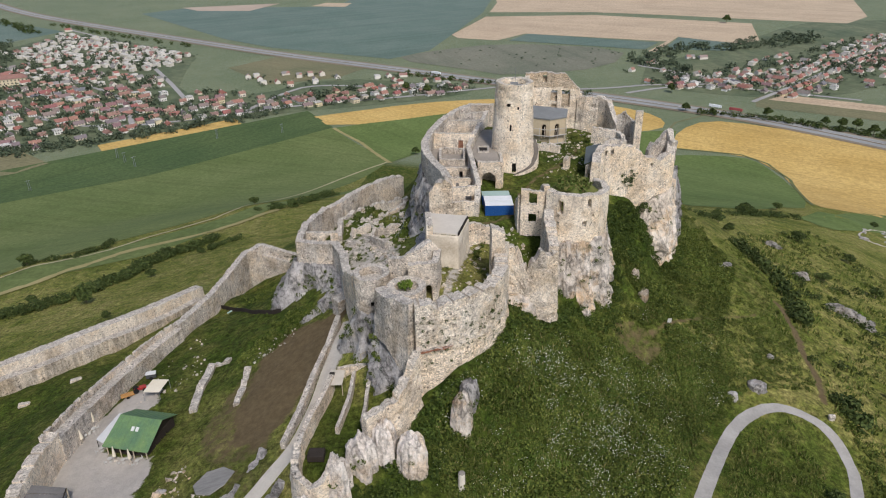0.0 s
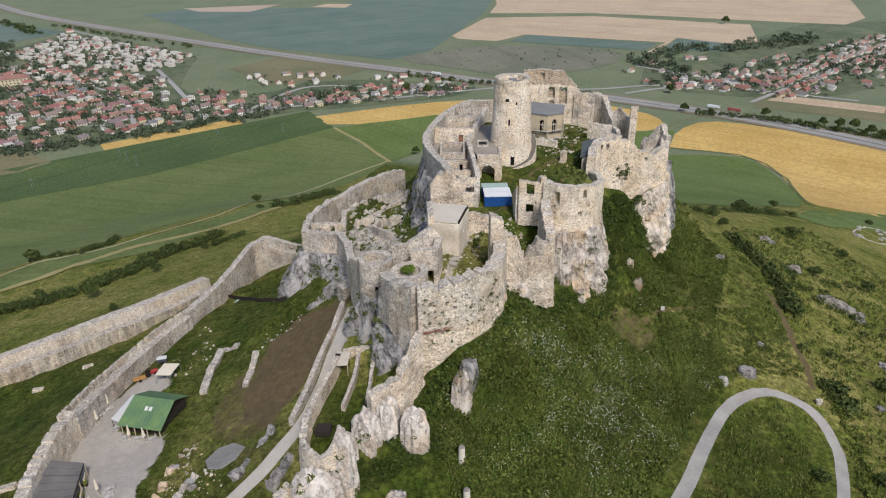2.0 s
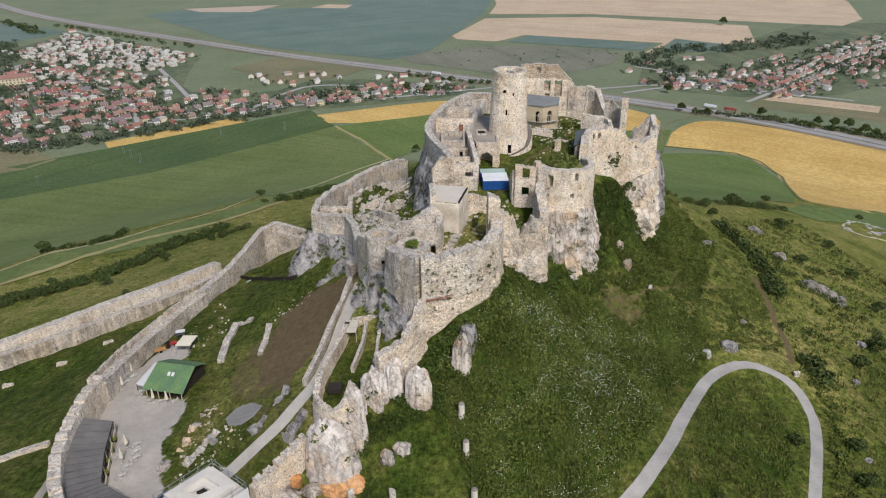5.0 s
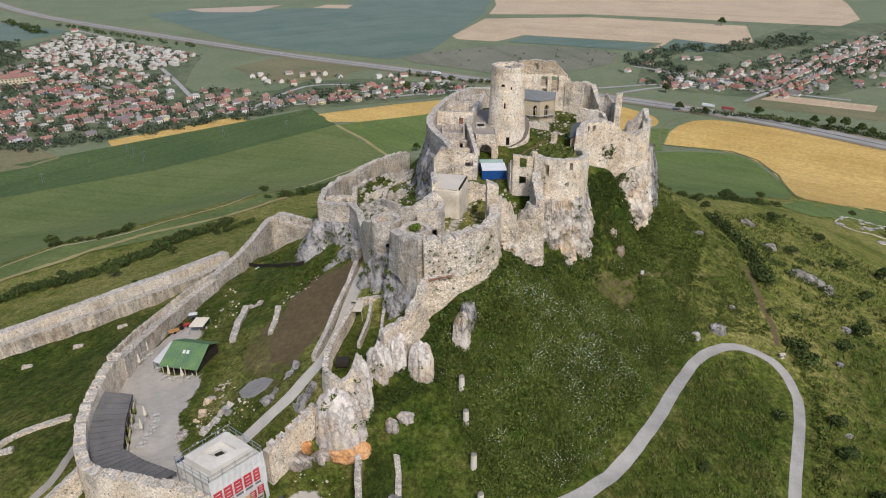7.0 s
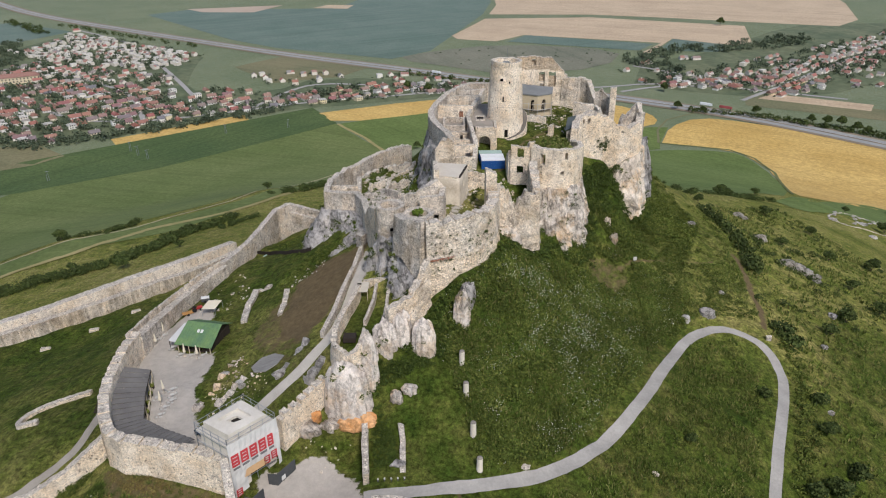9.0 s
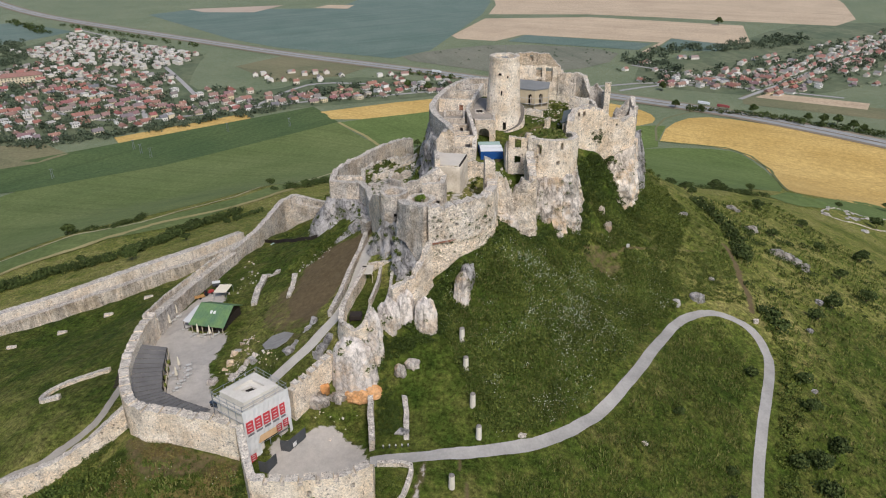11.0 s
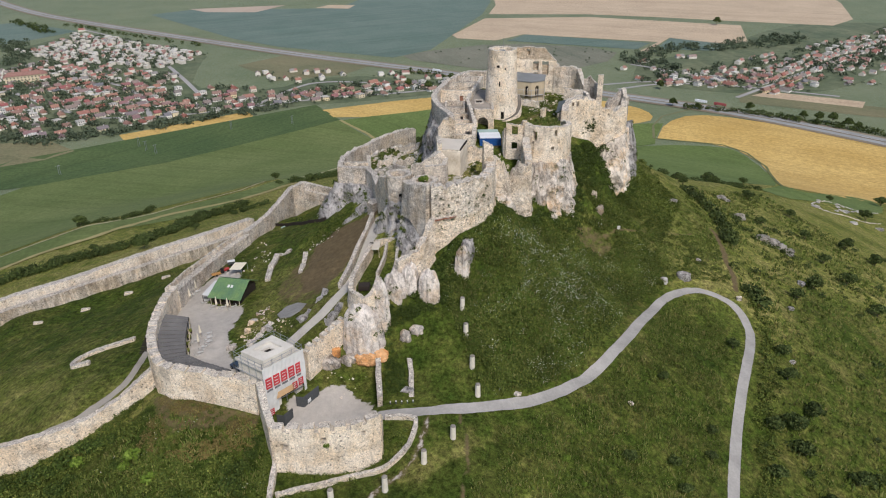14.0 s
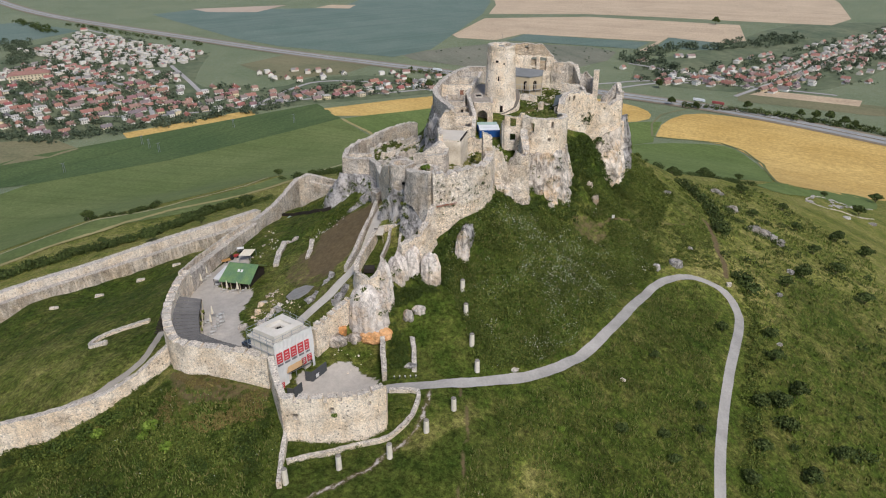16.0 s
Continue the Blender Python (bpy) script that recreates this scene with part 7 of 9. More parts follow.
tagged(part("plank_stack", _b, TEAL, None), "loose pile of pale green boards on the lawn", "boards")
# dark screen fence across the sunken lawn
_o = root("screen_fence", "long low dark screen fence across the sunken lawn", "fence")
_line = along(smooth_line([(-57.3, 155.6), (-50.6, 149), (-44, 141), (-39, 136.5), (-36.3, 135.3)], 1), 2.2)[1]
for (x0, y0), (x1, y1) in zip(_line, _line[1:]):
    wall("panel", [(x0, y0, g(x0, y0, -0.4), g(x0, y0, 1.1)), (x1, y1, g(x1, y1, -0.4), g(x1, y1, 1.0))], 0.1, DARKWOOD, "", _o, 1.0, None, (), 0.0, 0.0)

# plank stair and rails at the western wall, bollards and sign at the road
_o = root("wooden_stair", "dark wooden stair and hut against the western wall", "stair")
part("platform", box(bmesh.new(), -72.6, 83.4, g(-71.4, 86, -0.3), -70.0, 89.6, g(-71.4, 86, 2.2), 0.05, 8), DARKWOOD, _o)
part("roof", box(bmesh.new(), -72.8, 85.4, g(-71.4, 86, 2.25), -69.9, 89.8, g(-71.4, 86, 2.45), 0.03, 8), SHINGLE, _o)
for _k in range(8):
    part("tread", box(bmesh.new(), -72.4, 83.0 - 0.45 * _k, g(-71.4, 82, 1.6 - 0.2 * _k), -70.0, 83.4 - 0.45 * _k, g(-71.4, 82, 1.7 - 0.2 * _k), 0, 8), DARKWOOD, _o)
strip("footpath", smooth_line([(-70.6, 81.5), (-70.4, 73), (-71.8, 69.2), (-73.6, 66.4), (-77, 62.4), (-80.6, 60.6), (-85, 59.6), (-92, 58.4), (-100, 56)], 2), 0.9, plain("trodden_gravel", (0.24, 0.22, 0.19), (0.34, 0.315, 0.28), 1.0, 1.0, 0.3), "pale gravel footpath along the outer wall", 0.14, 1.0, category="path", ragged=0.15)
_o = root("rail_fence", "dark green metal rail beside the footpath", "fence")
_s, _p = along([(-67.0, 65.8), (-71.4, 63.2), (-77, 60.4), (-83, 58.2)], 2.2)
for _k in range(len(_s)):
    x, y = _p[_k]
    part("post", tube(bmesh.new(), (x, y, g(x, y, -0.3)), (x, y, g(x, y, 1.9)), 0.05, 0.05, 6), HOARD, _o)
    if _k:
        x0, y0 = _p[_k - 1]
        for dz in (0.9, 1.4, 1.85):
            part("rail", tube(bmesh.new(), (x0, y0, g(x0, y0, dz)), (x, y, g(x, y, dz)), 0.04, 0.04, 6), HOARD, _o)
for _k in range(5):
    _x, _y = -12.8 + _k * 1.15, 57.6 + 0.05 * _k
    _o = root("bollard", "small white-topped bollard beside the road", "bollard", Matrix.Translation((_x, _y, g(_x, _y, -0.1))), "bollards beside the road")
    part("stem", tube(bmesh.new(), (0, 0, 0), (0, 0, 0.6), 0.1, 0.1, 8), HOARD, _o)
    part("cap", tube(bmesh.new(), (0, 0, 0.6), (0, 0, 0.85), 0.16, 0.12, 8), WHITEP, _o, "white cap")
_o = root("hill_sign", "small white sign post on the saddle path", "sign", Matrix.Translation((50.7, 135, g(50.7, 135, -0.1))))
part("post", tube(bmesh.new(), (0, 0, 0), (0, 0, 1.6), 0.06, 0.06, 6), PALEPOST, _o)
part("panel", box(bmesh.new(), -0.45, -0.06, 0.8, 0.45, -0.02, 1.9, 0.02), WHITEP, _o)
# steel spiral rail near the western rock and boards on the wing yard
_o = root("walkway_rail", "grey metal walkway rail below the ring", "fence")
_s, _p = along(smooth_line([(-13.5, 164), (-10, 160), (-9, 154), (-11, 148)], 2), 1.6)
for _k in range(len(_s)):
    x, y = _p[_k]
    part("post", tube(bmesh.new(), (x, y, g(x, y, -0.2)), (x, y, g(x, y, 1.2)), 0.05, 0.05, 6), STEEL, _o)
    if _k:
        part("rail", tube(bmesh.new(), (*_p[_k - 1], g(*_p[_k - 1], 1.15)), (x, y, g(x, y, 1.15)), 0.05, 0.05, 6), STEEL, _o)

# fallen stones: rubble spread over the ruined floors
def rubble(places, label, name="rubble", material=STONE):
    rr = random.Random(len(places))
    verts, faces = [], []
    for x, y, r in places:
        z = g(x, y, 0.15 * r)
        turn = Euler((rr.uniform(-0.5, 0.5), rr.uniform(-0.5, 0.5), rr.uniform(0, 6))).to_matrix()
        k = len(verts)
        for c in ((-1, -1, -1), (1, -1, -1), (1, 1, -1), (-1, 1, -1), (-1, -1, 1), (1, -1, 1), (1, 1, 1), (-1, 1, 1)):
            q = turn @ Vector((c[0] * r * rr.uniform(0.6, 1.0), c[1] * r * rr.uniform(0.5, 0.9), c[2] * r * rr.uniform(0.35, 0.7)))
            verts.append((x + q.x, y + q.y, z + q.z))
        faces += [(k, k + 3, k + 2, k + 1), (k + 4, k + 5, k + 6, k + 7), (k, k + 1, k + 5, k + 4), (k + 1, k + 2, k + 6, k + 5), (k + 2, k + 3, k + 7, k + 6), (k + 3, k, k + 4, k + 7)]
    return mesh_ob(name, verts, faces, material, None, label, "stones", "", "stuff")


def strewn(seed, n, poly, lo, hi):
    rr = random.Random(seed)
    xs, ys = [q[0] for q in poly], [q[1] for q in poly]
    out = []
    while len(out) < n:
        x, y = rr.uniform(min(xs), max(xs)), rr.uniform(min(ys), max(ys))
        if inside(poly, np.array(x), np.array(y)) and fbm(x * 0.25, y * 0.25, 4.0, 2) > rr.uniform(-0.5, 0.3):
            out.append((x, y, lo + (hi - lo) * rr.random() ** 3))
    return out


rubble(strewn(1, 240, [(24, 158), (34, 168), (48, 172), (50, 192), (40, 202), (26, 184), (23, 172)], 0.12, 0.6), "grey fallen stones heaped over the upper court", material=STONE_GREY)
rubble(strewn(2, 380, [(-10, 128), (-22, 136), (-30, 146), (-28, 164), (-16, 176), (-9, 170), (-8, 140)], 0.12, 0.8), "pale rubble strewn over the western wing", material=STONE_GREY)
rubble(strewn(3, 160, [(-4, 100), (7, 104), (9, 112), (9, 128), (2, 126), (-2, 112)], 0.1, 0.5), "small fallen stones in the middle bailey")
rubble(strewn(4, 60, [(-62, 112), (-56, 112), (-50, 124), (-55, 138), (-60, 130)], 0.08, 0.35), "scattered pale stones on the yard lawn")
rubble(strewn(5, 60, [(-36, 126), (-28, 127), (-31, 121), (-40, 117), (-43, 121)], 0.08, 0.35), "stones tumbled along the grassy bank", material=STONE_GREY)
rubble(strewn(6, 240, [(-46, 64), (-38, 72), (-36, 80), (-44, 92), (-48, 88), (-47, 76)], 0.06, 0.28), "pale outcrop stones beside the yard gravel", material=ROCK_PALE)
rubble(strewn(8, 14, [(-27, 66), (-18, 68), (-17, 60), (-24, 61)], 0.1, 0.3), "few pale stones on the lawn inside the barbican")
rubble(strewn(7, 120, [(10, 136), (22, 134), (21, 118), (13, 118)], 0.12, 0.6), "fallen stones between the ruined walls")

# ---- the plain: fields, roads and villages ----
def crop(name, c1, c2, rows=0.0, ang=0.0, fine=0.25, haze=0.2):
    """A crop: broad tone drifts, fine mottling and drill rows, with distance haze put into the surface."""
    n = Nodes(name, 1.0, 0.05)
    haze_sheen(n)
    n.b.inputs["Sheen Weight"].default_value = haze
    base = n.ramp(n.noise(0.012, 4, 0.6), (0.35, c1), (0.65, c2))
    col = n.mix(1.0, base, n.ramp(n.noise(fine, 6, 0.8), (0.3, 0.66), (0.5, 0.98), (0.7, 1.32)), "MULTIPLY")
    if rows:
        ca, sa = math.cos(radians(ang)), math.sin(radians(ang))
        m = n.t.nodes.new("ShaderNodeMapping")
        n.put(m.inputs["Vector"], n.pos)
        m.inputs["Rotation"].default_value = (0, 0, radians(-ang))
        w = n.noise(rows, 3, 0.6, n.scaled(1.0, 0.02, 0.0, m.outputs[0]))
        col = n.mix(0.4, col, n.ramp(w, (0.36, 0.72), (0.5, 1.0), (0.7, 1.12)), "MULTIPLY")
    return n.done(col)


GRASS_LIGHT = crop("pasture", (0.116, 0.152, 0.054), (0.150, 0.182, 0.070), 0.12, 60, 0.3, 0.03)
GRASS_BRIGHT = crop("bright_pasture", (0.108, 0.152, 0.050), (0.135, 0.180, 0.062), 0.12, 40, 0.3, 0.03)
# ROUGH, GRASS_FAR, WHEAT_PALE, VILLAGE_GREEN, FALLOW: distance haze mixed into the colours as blue
ROUGH = crop("hazed_rough_brown_meadow", (0.15, 0.158, 0.115), (0.20, 0.195, 0.148), 0.05, 20)
GRASS_DARK = crop("green_maize", (0.066, 0.102, 0.042), (0.088, 0.124, 0.050), 0.12, -38, 0.25, 0.1)
GRASS_FAR = crop("hazed_green_crop", (0.112, 0.160, 0.132), (0.142, 0.186, 0.156), 0.06, -60)
WHEAT = crop("ripe_wheat", (0.47, 0.315, 0.105), (0.56, 0.39, 0.145), 0.16, 52, 0.25, 0.08)
WHEAT_PALE = crop("hazed_pale_stubble", (0.45, 0.345, 0.24), (0.52, 0.405, 0.285), 0.08, 65)
VILLAGE_GREEN = crop("garden_ground", (0.092, 0.118, 0.068), (0.155, 0.17, 0.10), 0.05, 10, 0.08)
FALLOW = crop("hazed_fallow_grass", (0.15, 0.152, 0.085), (0.20, 0.182, 0.105), 0.06, 60)


def field(corners, material, label, lift=0.5, cell=14.0, name="field", rounded=True):
    """A field laid over the ground inside its corners."""
    p = np.array(corners, float)
    p = smooth_line(np.vstack([p, p[:1]]), 1)[:-1] if rounded and len(p) > 5 else p
    bm = bmesh.new()
    f = bm.faces.new([bm.verts.new((x, y, 0)) for x, y in p])
    bmesh.ops.triangulate(bm, faces=[f])
    for _ in range(7):
        long = [e for e in bm.edges if e.calc_length() > cell * 1.6]
        if not long:
            break
        bmesh.ops.subdivide_edges(bm, edges=long, cuts=1)
        bmesh.ops.triangulate(bm, faces=list(bm.faces))
    co = np.array([v.co[:] for v in bm.verts])
    z = ground_z(co[:, 0], co[:, 1]) + lift
    for v, h in zip(bm.verts, z):
        v.co.z = h
    bmesh.ops.recalc_face_normals(bm, faces=list(bm.faces))
    for fc in bm.faces:
        if fc.normal.z < 0:
            fc.normal_flip()
    me = bpy.data.meshes.new(name)
    bm.to_mesh(me)
    bm.free()
    me.materials.append(material)
    return tagged(new(name, me), label, "field", "", "structure")


field([(-412, 612), (-303, 684), (-134, 838), (-54, 700), (-88, 540), (-120, 424), (-180, 370), (-226, 321), (-242, 313), (-300, 300), (-380, 420), (-440, 540)], GRASS_LIGHT, "broad light green pasture on the lower slope", 0.22, 11, rounded=False)
field([(-470, 690), (-379, 758), (-248, 857), (-175, 913), (-132, 838), (-297, 673), (-407, 604), (-560, 560)], GRASS_DARK, "dark green maize field", 0.36, 30, rounded=False)
field([(-131, 836), (-30, 882), (40, 900), (60, 760), (-20, 742), (-53, 690), (-91, 775)], GRASS_BRIGHT, "green field behind the castle", 0.25, 25, rounded=False)
field([(-300, 280), (-238, 308), (-215, 304), (-173, 353), (-116, 403), (-60, 560), (-51, 659), (-66, 520), (-85, 445), (-118, 373), (-156, 320), (-205, 284), (-222, 276), (-280, 250)], GRASS_LIGHT, "narrow green strip on the slope", 0.25, 9)
field([(-393, 779), (-379, 758), (-248, 857), (-260, 882)], WHEAT, "narrow ripe wheat strip", 0.43, 30)
field([(-162, 886), (-135, 838), (-8, 884), (80, 930), (100, 960), (60, 962), (-31, 946)], WHEAT, "ripe wheat field", 0.37, 30)
field([(254, 752), (279, 809), (326, 849), (380, 827), (485, 740), (560, 690), (420, 520), (352, 506), (319, 510), (288, 508), (336, 639), (335, 699), (321, 724)], WHEAT, "large ripe wheat field", 0.3, 13)
field([(190, 700), (245, 727), (319, 720), (333, 695), (328, 621), (284, 500), (207, 401), (172, 391), (157, 440)], GRASS_BRIGHT, "curved green field below the hill", 0.25, 11)
field([(110, 690), (190, 702), (245, 729), (252, 752), (277, 808), (258, 810), (200, 802), (120, 820)], GRASS_BRIGHT, "green strip of pasture between the wheat fields", 0.2, 25, rounded=False)
field([(203, 369), (208, 346), (240, 366), (296, 400), (360, 470), (380, 530), (323, 512), (260, 440), (231, 399)], GRASS_BRIGHT, "small bright green field", 0.3, 10)
field([(200, 940), (260, 891), (276, 847), (260, 812), (200, 805), (150, 860)], WHEAT, "small wheat field beyond the rock", 0.37, 30)
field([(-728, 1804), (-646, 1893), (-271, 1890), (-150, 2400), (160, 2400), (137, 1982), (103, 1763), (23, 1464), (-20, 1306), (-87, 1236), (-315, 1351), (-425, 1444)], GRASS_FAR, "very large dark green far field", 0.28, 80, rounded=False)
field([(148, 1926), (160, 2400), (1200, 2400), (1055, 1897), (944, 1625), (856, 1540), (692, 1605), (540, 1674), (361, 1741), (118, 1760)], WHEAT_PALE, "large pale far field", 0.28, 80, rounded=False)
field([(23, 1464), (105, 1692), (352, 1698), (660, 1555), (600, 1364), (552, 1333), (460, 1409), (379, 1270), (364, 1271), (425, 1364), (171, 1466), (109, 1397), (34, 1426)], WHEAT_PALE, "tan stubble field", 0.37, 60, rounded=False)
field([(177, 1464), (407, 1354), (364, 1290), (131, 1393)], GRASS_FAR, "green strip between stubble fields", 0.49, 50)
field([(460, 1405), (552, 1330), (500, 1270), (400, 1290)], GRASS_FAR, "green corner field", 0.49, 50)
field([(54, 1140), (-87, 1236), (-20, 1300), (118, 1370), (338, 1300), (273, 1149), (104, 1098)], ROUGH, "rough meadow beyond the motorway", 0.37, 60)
field([(-350, 1180), (-270, 1290), (-120, 1170), (-160, 1100), (-260, 1060)], FALLOW, "fallow meadow beside the village", 0.37, 40)
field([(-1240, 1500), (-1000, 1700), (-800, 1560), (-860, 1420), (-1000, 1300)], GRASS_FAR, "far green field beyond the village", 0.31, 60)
field([(-660, 1900), (-420, 1960), (-470, 1830), (-600, 1840)], plain("bare_earth_site", (0.38, 0.30, 0.24), (0.46, 0.38, 0.31), 0.03, 1, 0), "bare earth building site", 0.43, 60)
field([(-330, 1900), (-240, 1880), (-230, 1950), (-300, 1960)], WHEAT_PALE, "small pale far field", 0.49, 60)
field([(410, 905), (600, 800), (640, 840), (540, 900), (480, 960), (430, 965)], FALLOW, "fallow strip beside the motorway", 0.31, 40)
field([(440, 940), (560, 870), (580, 900), (470, 965)], WHEAT_PALE, "pale field strip by the village", 0.46, 40)
field([(-520, 640), (-440, 690), (-420, 720), (-470, 760), (-560, 740)], FALLOW, "fallow corner by the gardens", 0.37, 30)
DRY_TRACK = plain("dry_grass_track", (0.25, 0.225, 0.095), (0.36, 0.31, 0.15), 0.2, 1, 0)
WORN_TRACK = plain("worn_earth_track", (0.36, 0.315, 0.19), (0.46, 0.41, 0.26), 0.2, 1, 0)
strip("field_track", smooth_line([(-300, 276), (-240, 302), (-205, 314), (-180.5, 335), (-173.7, 354), (-158.6, 373.5), (-131, 399), (-117, 478), (-98, 589), (-78, 648), (-59, 685), (-53, 700)], 1), 1.0, WORN_TRACK, "pale worn farm track along the pasture", 0.32, 4, category="path", ragged=0.3)
strip("field_track", [(-131, 836), (-91, 775), (-53, 688)], 2.2, DRY_TRACK, "dry verge between fields", 0.42, 5, category="path", ragged=0.3)
strip("field_track", smooth_line([(-290, 246), (-240, 262), (-203, 284), (-192, 290), (-186, 300), (-176, 314), (-168, 334), (-149, 349), (-122, 362.5), (-100, 400)], 1), 2.4, DRY_TRACK, "dry grass band above the hedge", 0.4, 4, category="path", ragged=0.6)
strip("field_track", [(290, 510), (336, 640), (338, 695), (322, 724), (250, 752)], 1.4, plain("grassy_balk", (0.10, 0.12, 0.05), (0.15, 0.16, 0.07), 0.2, 1, 0), "grassy balk beside the wheat", 0.45, 5, category="path", ragged=0.3)
strip("field_track", [(250, 752), (262, 800), (285, 840), (330, 870), (300, 900)], 1.4, plain("dirt_farm_track", (0.13, 0.135, 0.07), (0.19, 0.18, 0.10), 0.2, 1, 0), "dirt farm track round the wheat", 0.45, 6, category="path", ragged=0.2)

MOTORWAY = smooth_line([(-1500, 2350), (-1162, 1968), (-986, 1798), (-760, 1624), (-501, 1438), (-281, 1281), (-73, 1156), (60, 1071), (221, 968), (312, 906), (388, 850), (486, 748), (640, 560), (760, 400)], 2)
VERGE = plain("brown_verge", (0.20, 0.165, 0.12), (0.27, 0.22, 0.16), 0.05, 1, 0)
TARMAC = plain("motorway_tarmac", (0.25, 0.255, 0.25), (0.32, 0.325, 0.318), 0.1, 0.9, 0)
_tang = np.gradient(MOTORWAY, axis=0)
_tang /= np.linalg.norm(_tang, axis=1)[:, None]
_side = np.stack([_tang[:, 1], -_tang[:, 0]], 1)
strip("motorway_verge", MOTORWAY, 19, VERGE, "brown grassy verge of the motorway", 0.7, 20, category="verge")
strip("motorway", MOTORWAY + 7.2 * _side, 5.2, TARMAC, "grey motorway carriageway", 0.95, 20)
strip("motorway", MOTORWAY - 7.2 * _side, 5.2, TARMAC, "grey motorway carriageway with oncoming lanes", 0.95, 20)
strip("motorway_barrier", MOTORWAY, 0.5, plain("pale_barrier", (0.45, 0.45, 0.45), (0.55, 0.55, 0.55), 0.5, 0.6, 0), "pale barrier along the median", 1.7, 20, category="barrier")
STREET = plain("village_street", (0.30, 0.29, 0.285), (0.38, 0.37, 0.36), 0.1, 0.9, 0)
for _line in ([(-640, 1000), (-480, 860), (-380, 850), (-260, 905), (-170, 950), (-60, 975), (30, 1010), (120, 1040)], [(-700, 1180), (-560, 1090), (-450, 1000), (-380, 850)], [(-809, 1590), (-640, 1440), (-560, 1330), (-470, 1180), (-400, 1060), (-330, 930)], [(-700, 1400), (-560, 1330), (-450, 1290)], [(-260, 905), (-230, 1000), (-190, 1060), (-60, 1030)],
              [(415, 930), (531, 1036), (640, 1145), (798, 1283), (1150, 1600)], [(300, 1030), (380, 1030), (470, 1030), (520, 1026)], [(320, 1160), (380, 1100), (440, 1033)], [(260, 985), (330, 1020), (420, 1010), (560, 930)], [(100, 1045), (140, 1010), (230, 1010), (300, 1030)]):
    strip("village_street", smooth_line(_line, 2), 3.4, STREET, "grey village street", 0.6, 12)


# houses
def wall_paint():
    n = Nodes("house_render", 0.9, 0.1)
    c = n.ramp(n.chance(), (0.0, (0.66, 0.64, 0.60)), (0.3, (0.80, 0.79, 0.77)), (0.5, (0.70, 0.60, 0.46)), (0.7, (0.84, 0.83, 0.82)), (0.85, (0.68, 0.56, 0.32)), (1.0, (0.55, 0.52, 0.50)))
    return n.done(n.mix(1.0, c, n.ramp(n.noise(0.3, 4), (0.3, 0.85), (0.7, 1.08)), "MULTIPLY"))


def roof_tile(name, *cols):
    n = Nodes(name, 0.85, 0.15)
    c = n.ramp(n.chance(), *[(k / (len(cols) - 1), q) for k, q in enumerate(cols)])
    return n.done(n.mix(1.0, c, n.ramp(n.noise(0.5, 5), (0.3, 0.75), (0.7, 1.15)), "MULTIPLY"))


RENDER = wall_paint()
# tile reds dulled towards grey, with the distance haze taken into them
TILE = roof_tile("roof_tiles", (0.31, 0.125, 0.10), (0.25, 0.16, 0.135), (0.34, 0.175, 0.13), (0.20, 0.18, 0.17), (0.33, 0.20, 0.155), (0.28, 0.105, 0.10), (0.17, 0.175, 0.19), (0.29, 0.15, 0.12))
FLATROOF = roof_tile("pale_flat_roof", (0.42, 0.405, 0.38), (0.54, 0.525, 0.50), (0.34, 0.32, 0.295), (0.60, 0.585, 0.56))
PANE = plain("dark_window_pane", (0.05, 0.055, 0.06), (0.08, 0.085, 0.09), 1, 0.2, 0, spec=0.5)


def make_house(l, w, h, rise, flat=False, label=""):
    o = root("house", label, "house", None, "village houses")
    part("wall", box(bmesh.new(), -l / 2, -w / 2, -1.5, l / 2, w / 2, h), RENDER, o)
    bm = bmesh.new()
    e = 0.5
    if flat:
        box(bm, -l / 2 - 0.3, -w / 2 - 0.3, h, l / 2 + 0.3, w / 2 + 0.3, h + 0.5)
        box(bm, -l / 4, -w / 4, h + 0.4, l / 8, w / 4, h + 1.4)
    else:
        v = [bm.verts.new(c) for c in ((-l / 2 - e, -w / 2 - e, h - 0.3), (l / 2 + e, -w / 2 - e, h - 0.3), (l / 2 + e, w / 2 + e, h - 0.3), (-l / 2 - e, w / 2 + e, h - 0.3), (-l / 2 - e, 0, h + rise), (l / 2 + e, 0, h + rise))]
        for f in ((0, 1, 5, 4), (2, 3, 4, 5), (0, 4, 3), (1, 2, 5), (3, 2, 1, 0)):
            bm.faces.new([v[k] for k in f])
    cover_roof = part("roof", bm, FLATROOF if flat else TILE, o)
    if not flat:
        part("chimney", box(bmesh.new(), l * 0.15, 0.4, h + rise * 0.4, l * 0.15 + 0.7, 1.1, h + rise + 0.9), RENDER, cover_roof, "rendered chimney stack")
    for x in (-l * 0.28, 0.0, l * 0.28):
        pane = part("window", box(bmesh.new(), x - 0.6, -w / 2 - 0.06, 1.0, x + 0.6, -w / 2 + 0.05, 2.5), PANE, o)
        part("sill", box(bmesh.new(), x - 0.75, -w / 2 - 0.2, 0.85, x + 0.75, -w / 2 - 0.01, 1.0), FLATROOF, pane, "pale window sill")
        if h > 5 or flat:
            part("window", box(bmesh.new(), x - 0.6, -w / 2 - 0.06, 3.9, x + 0.6, -w / 2 + 0.05, 5.2), PANE, o)
    return o


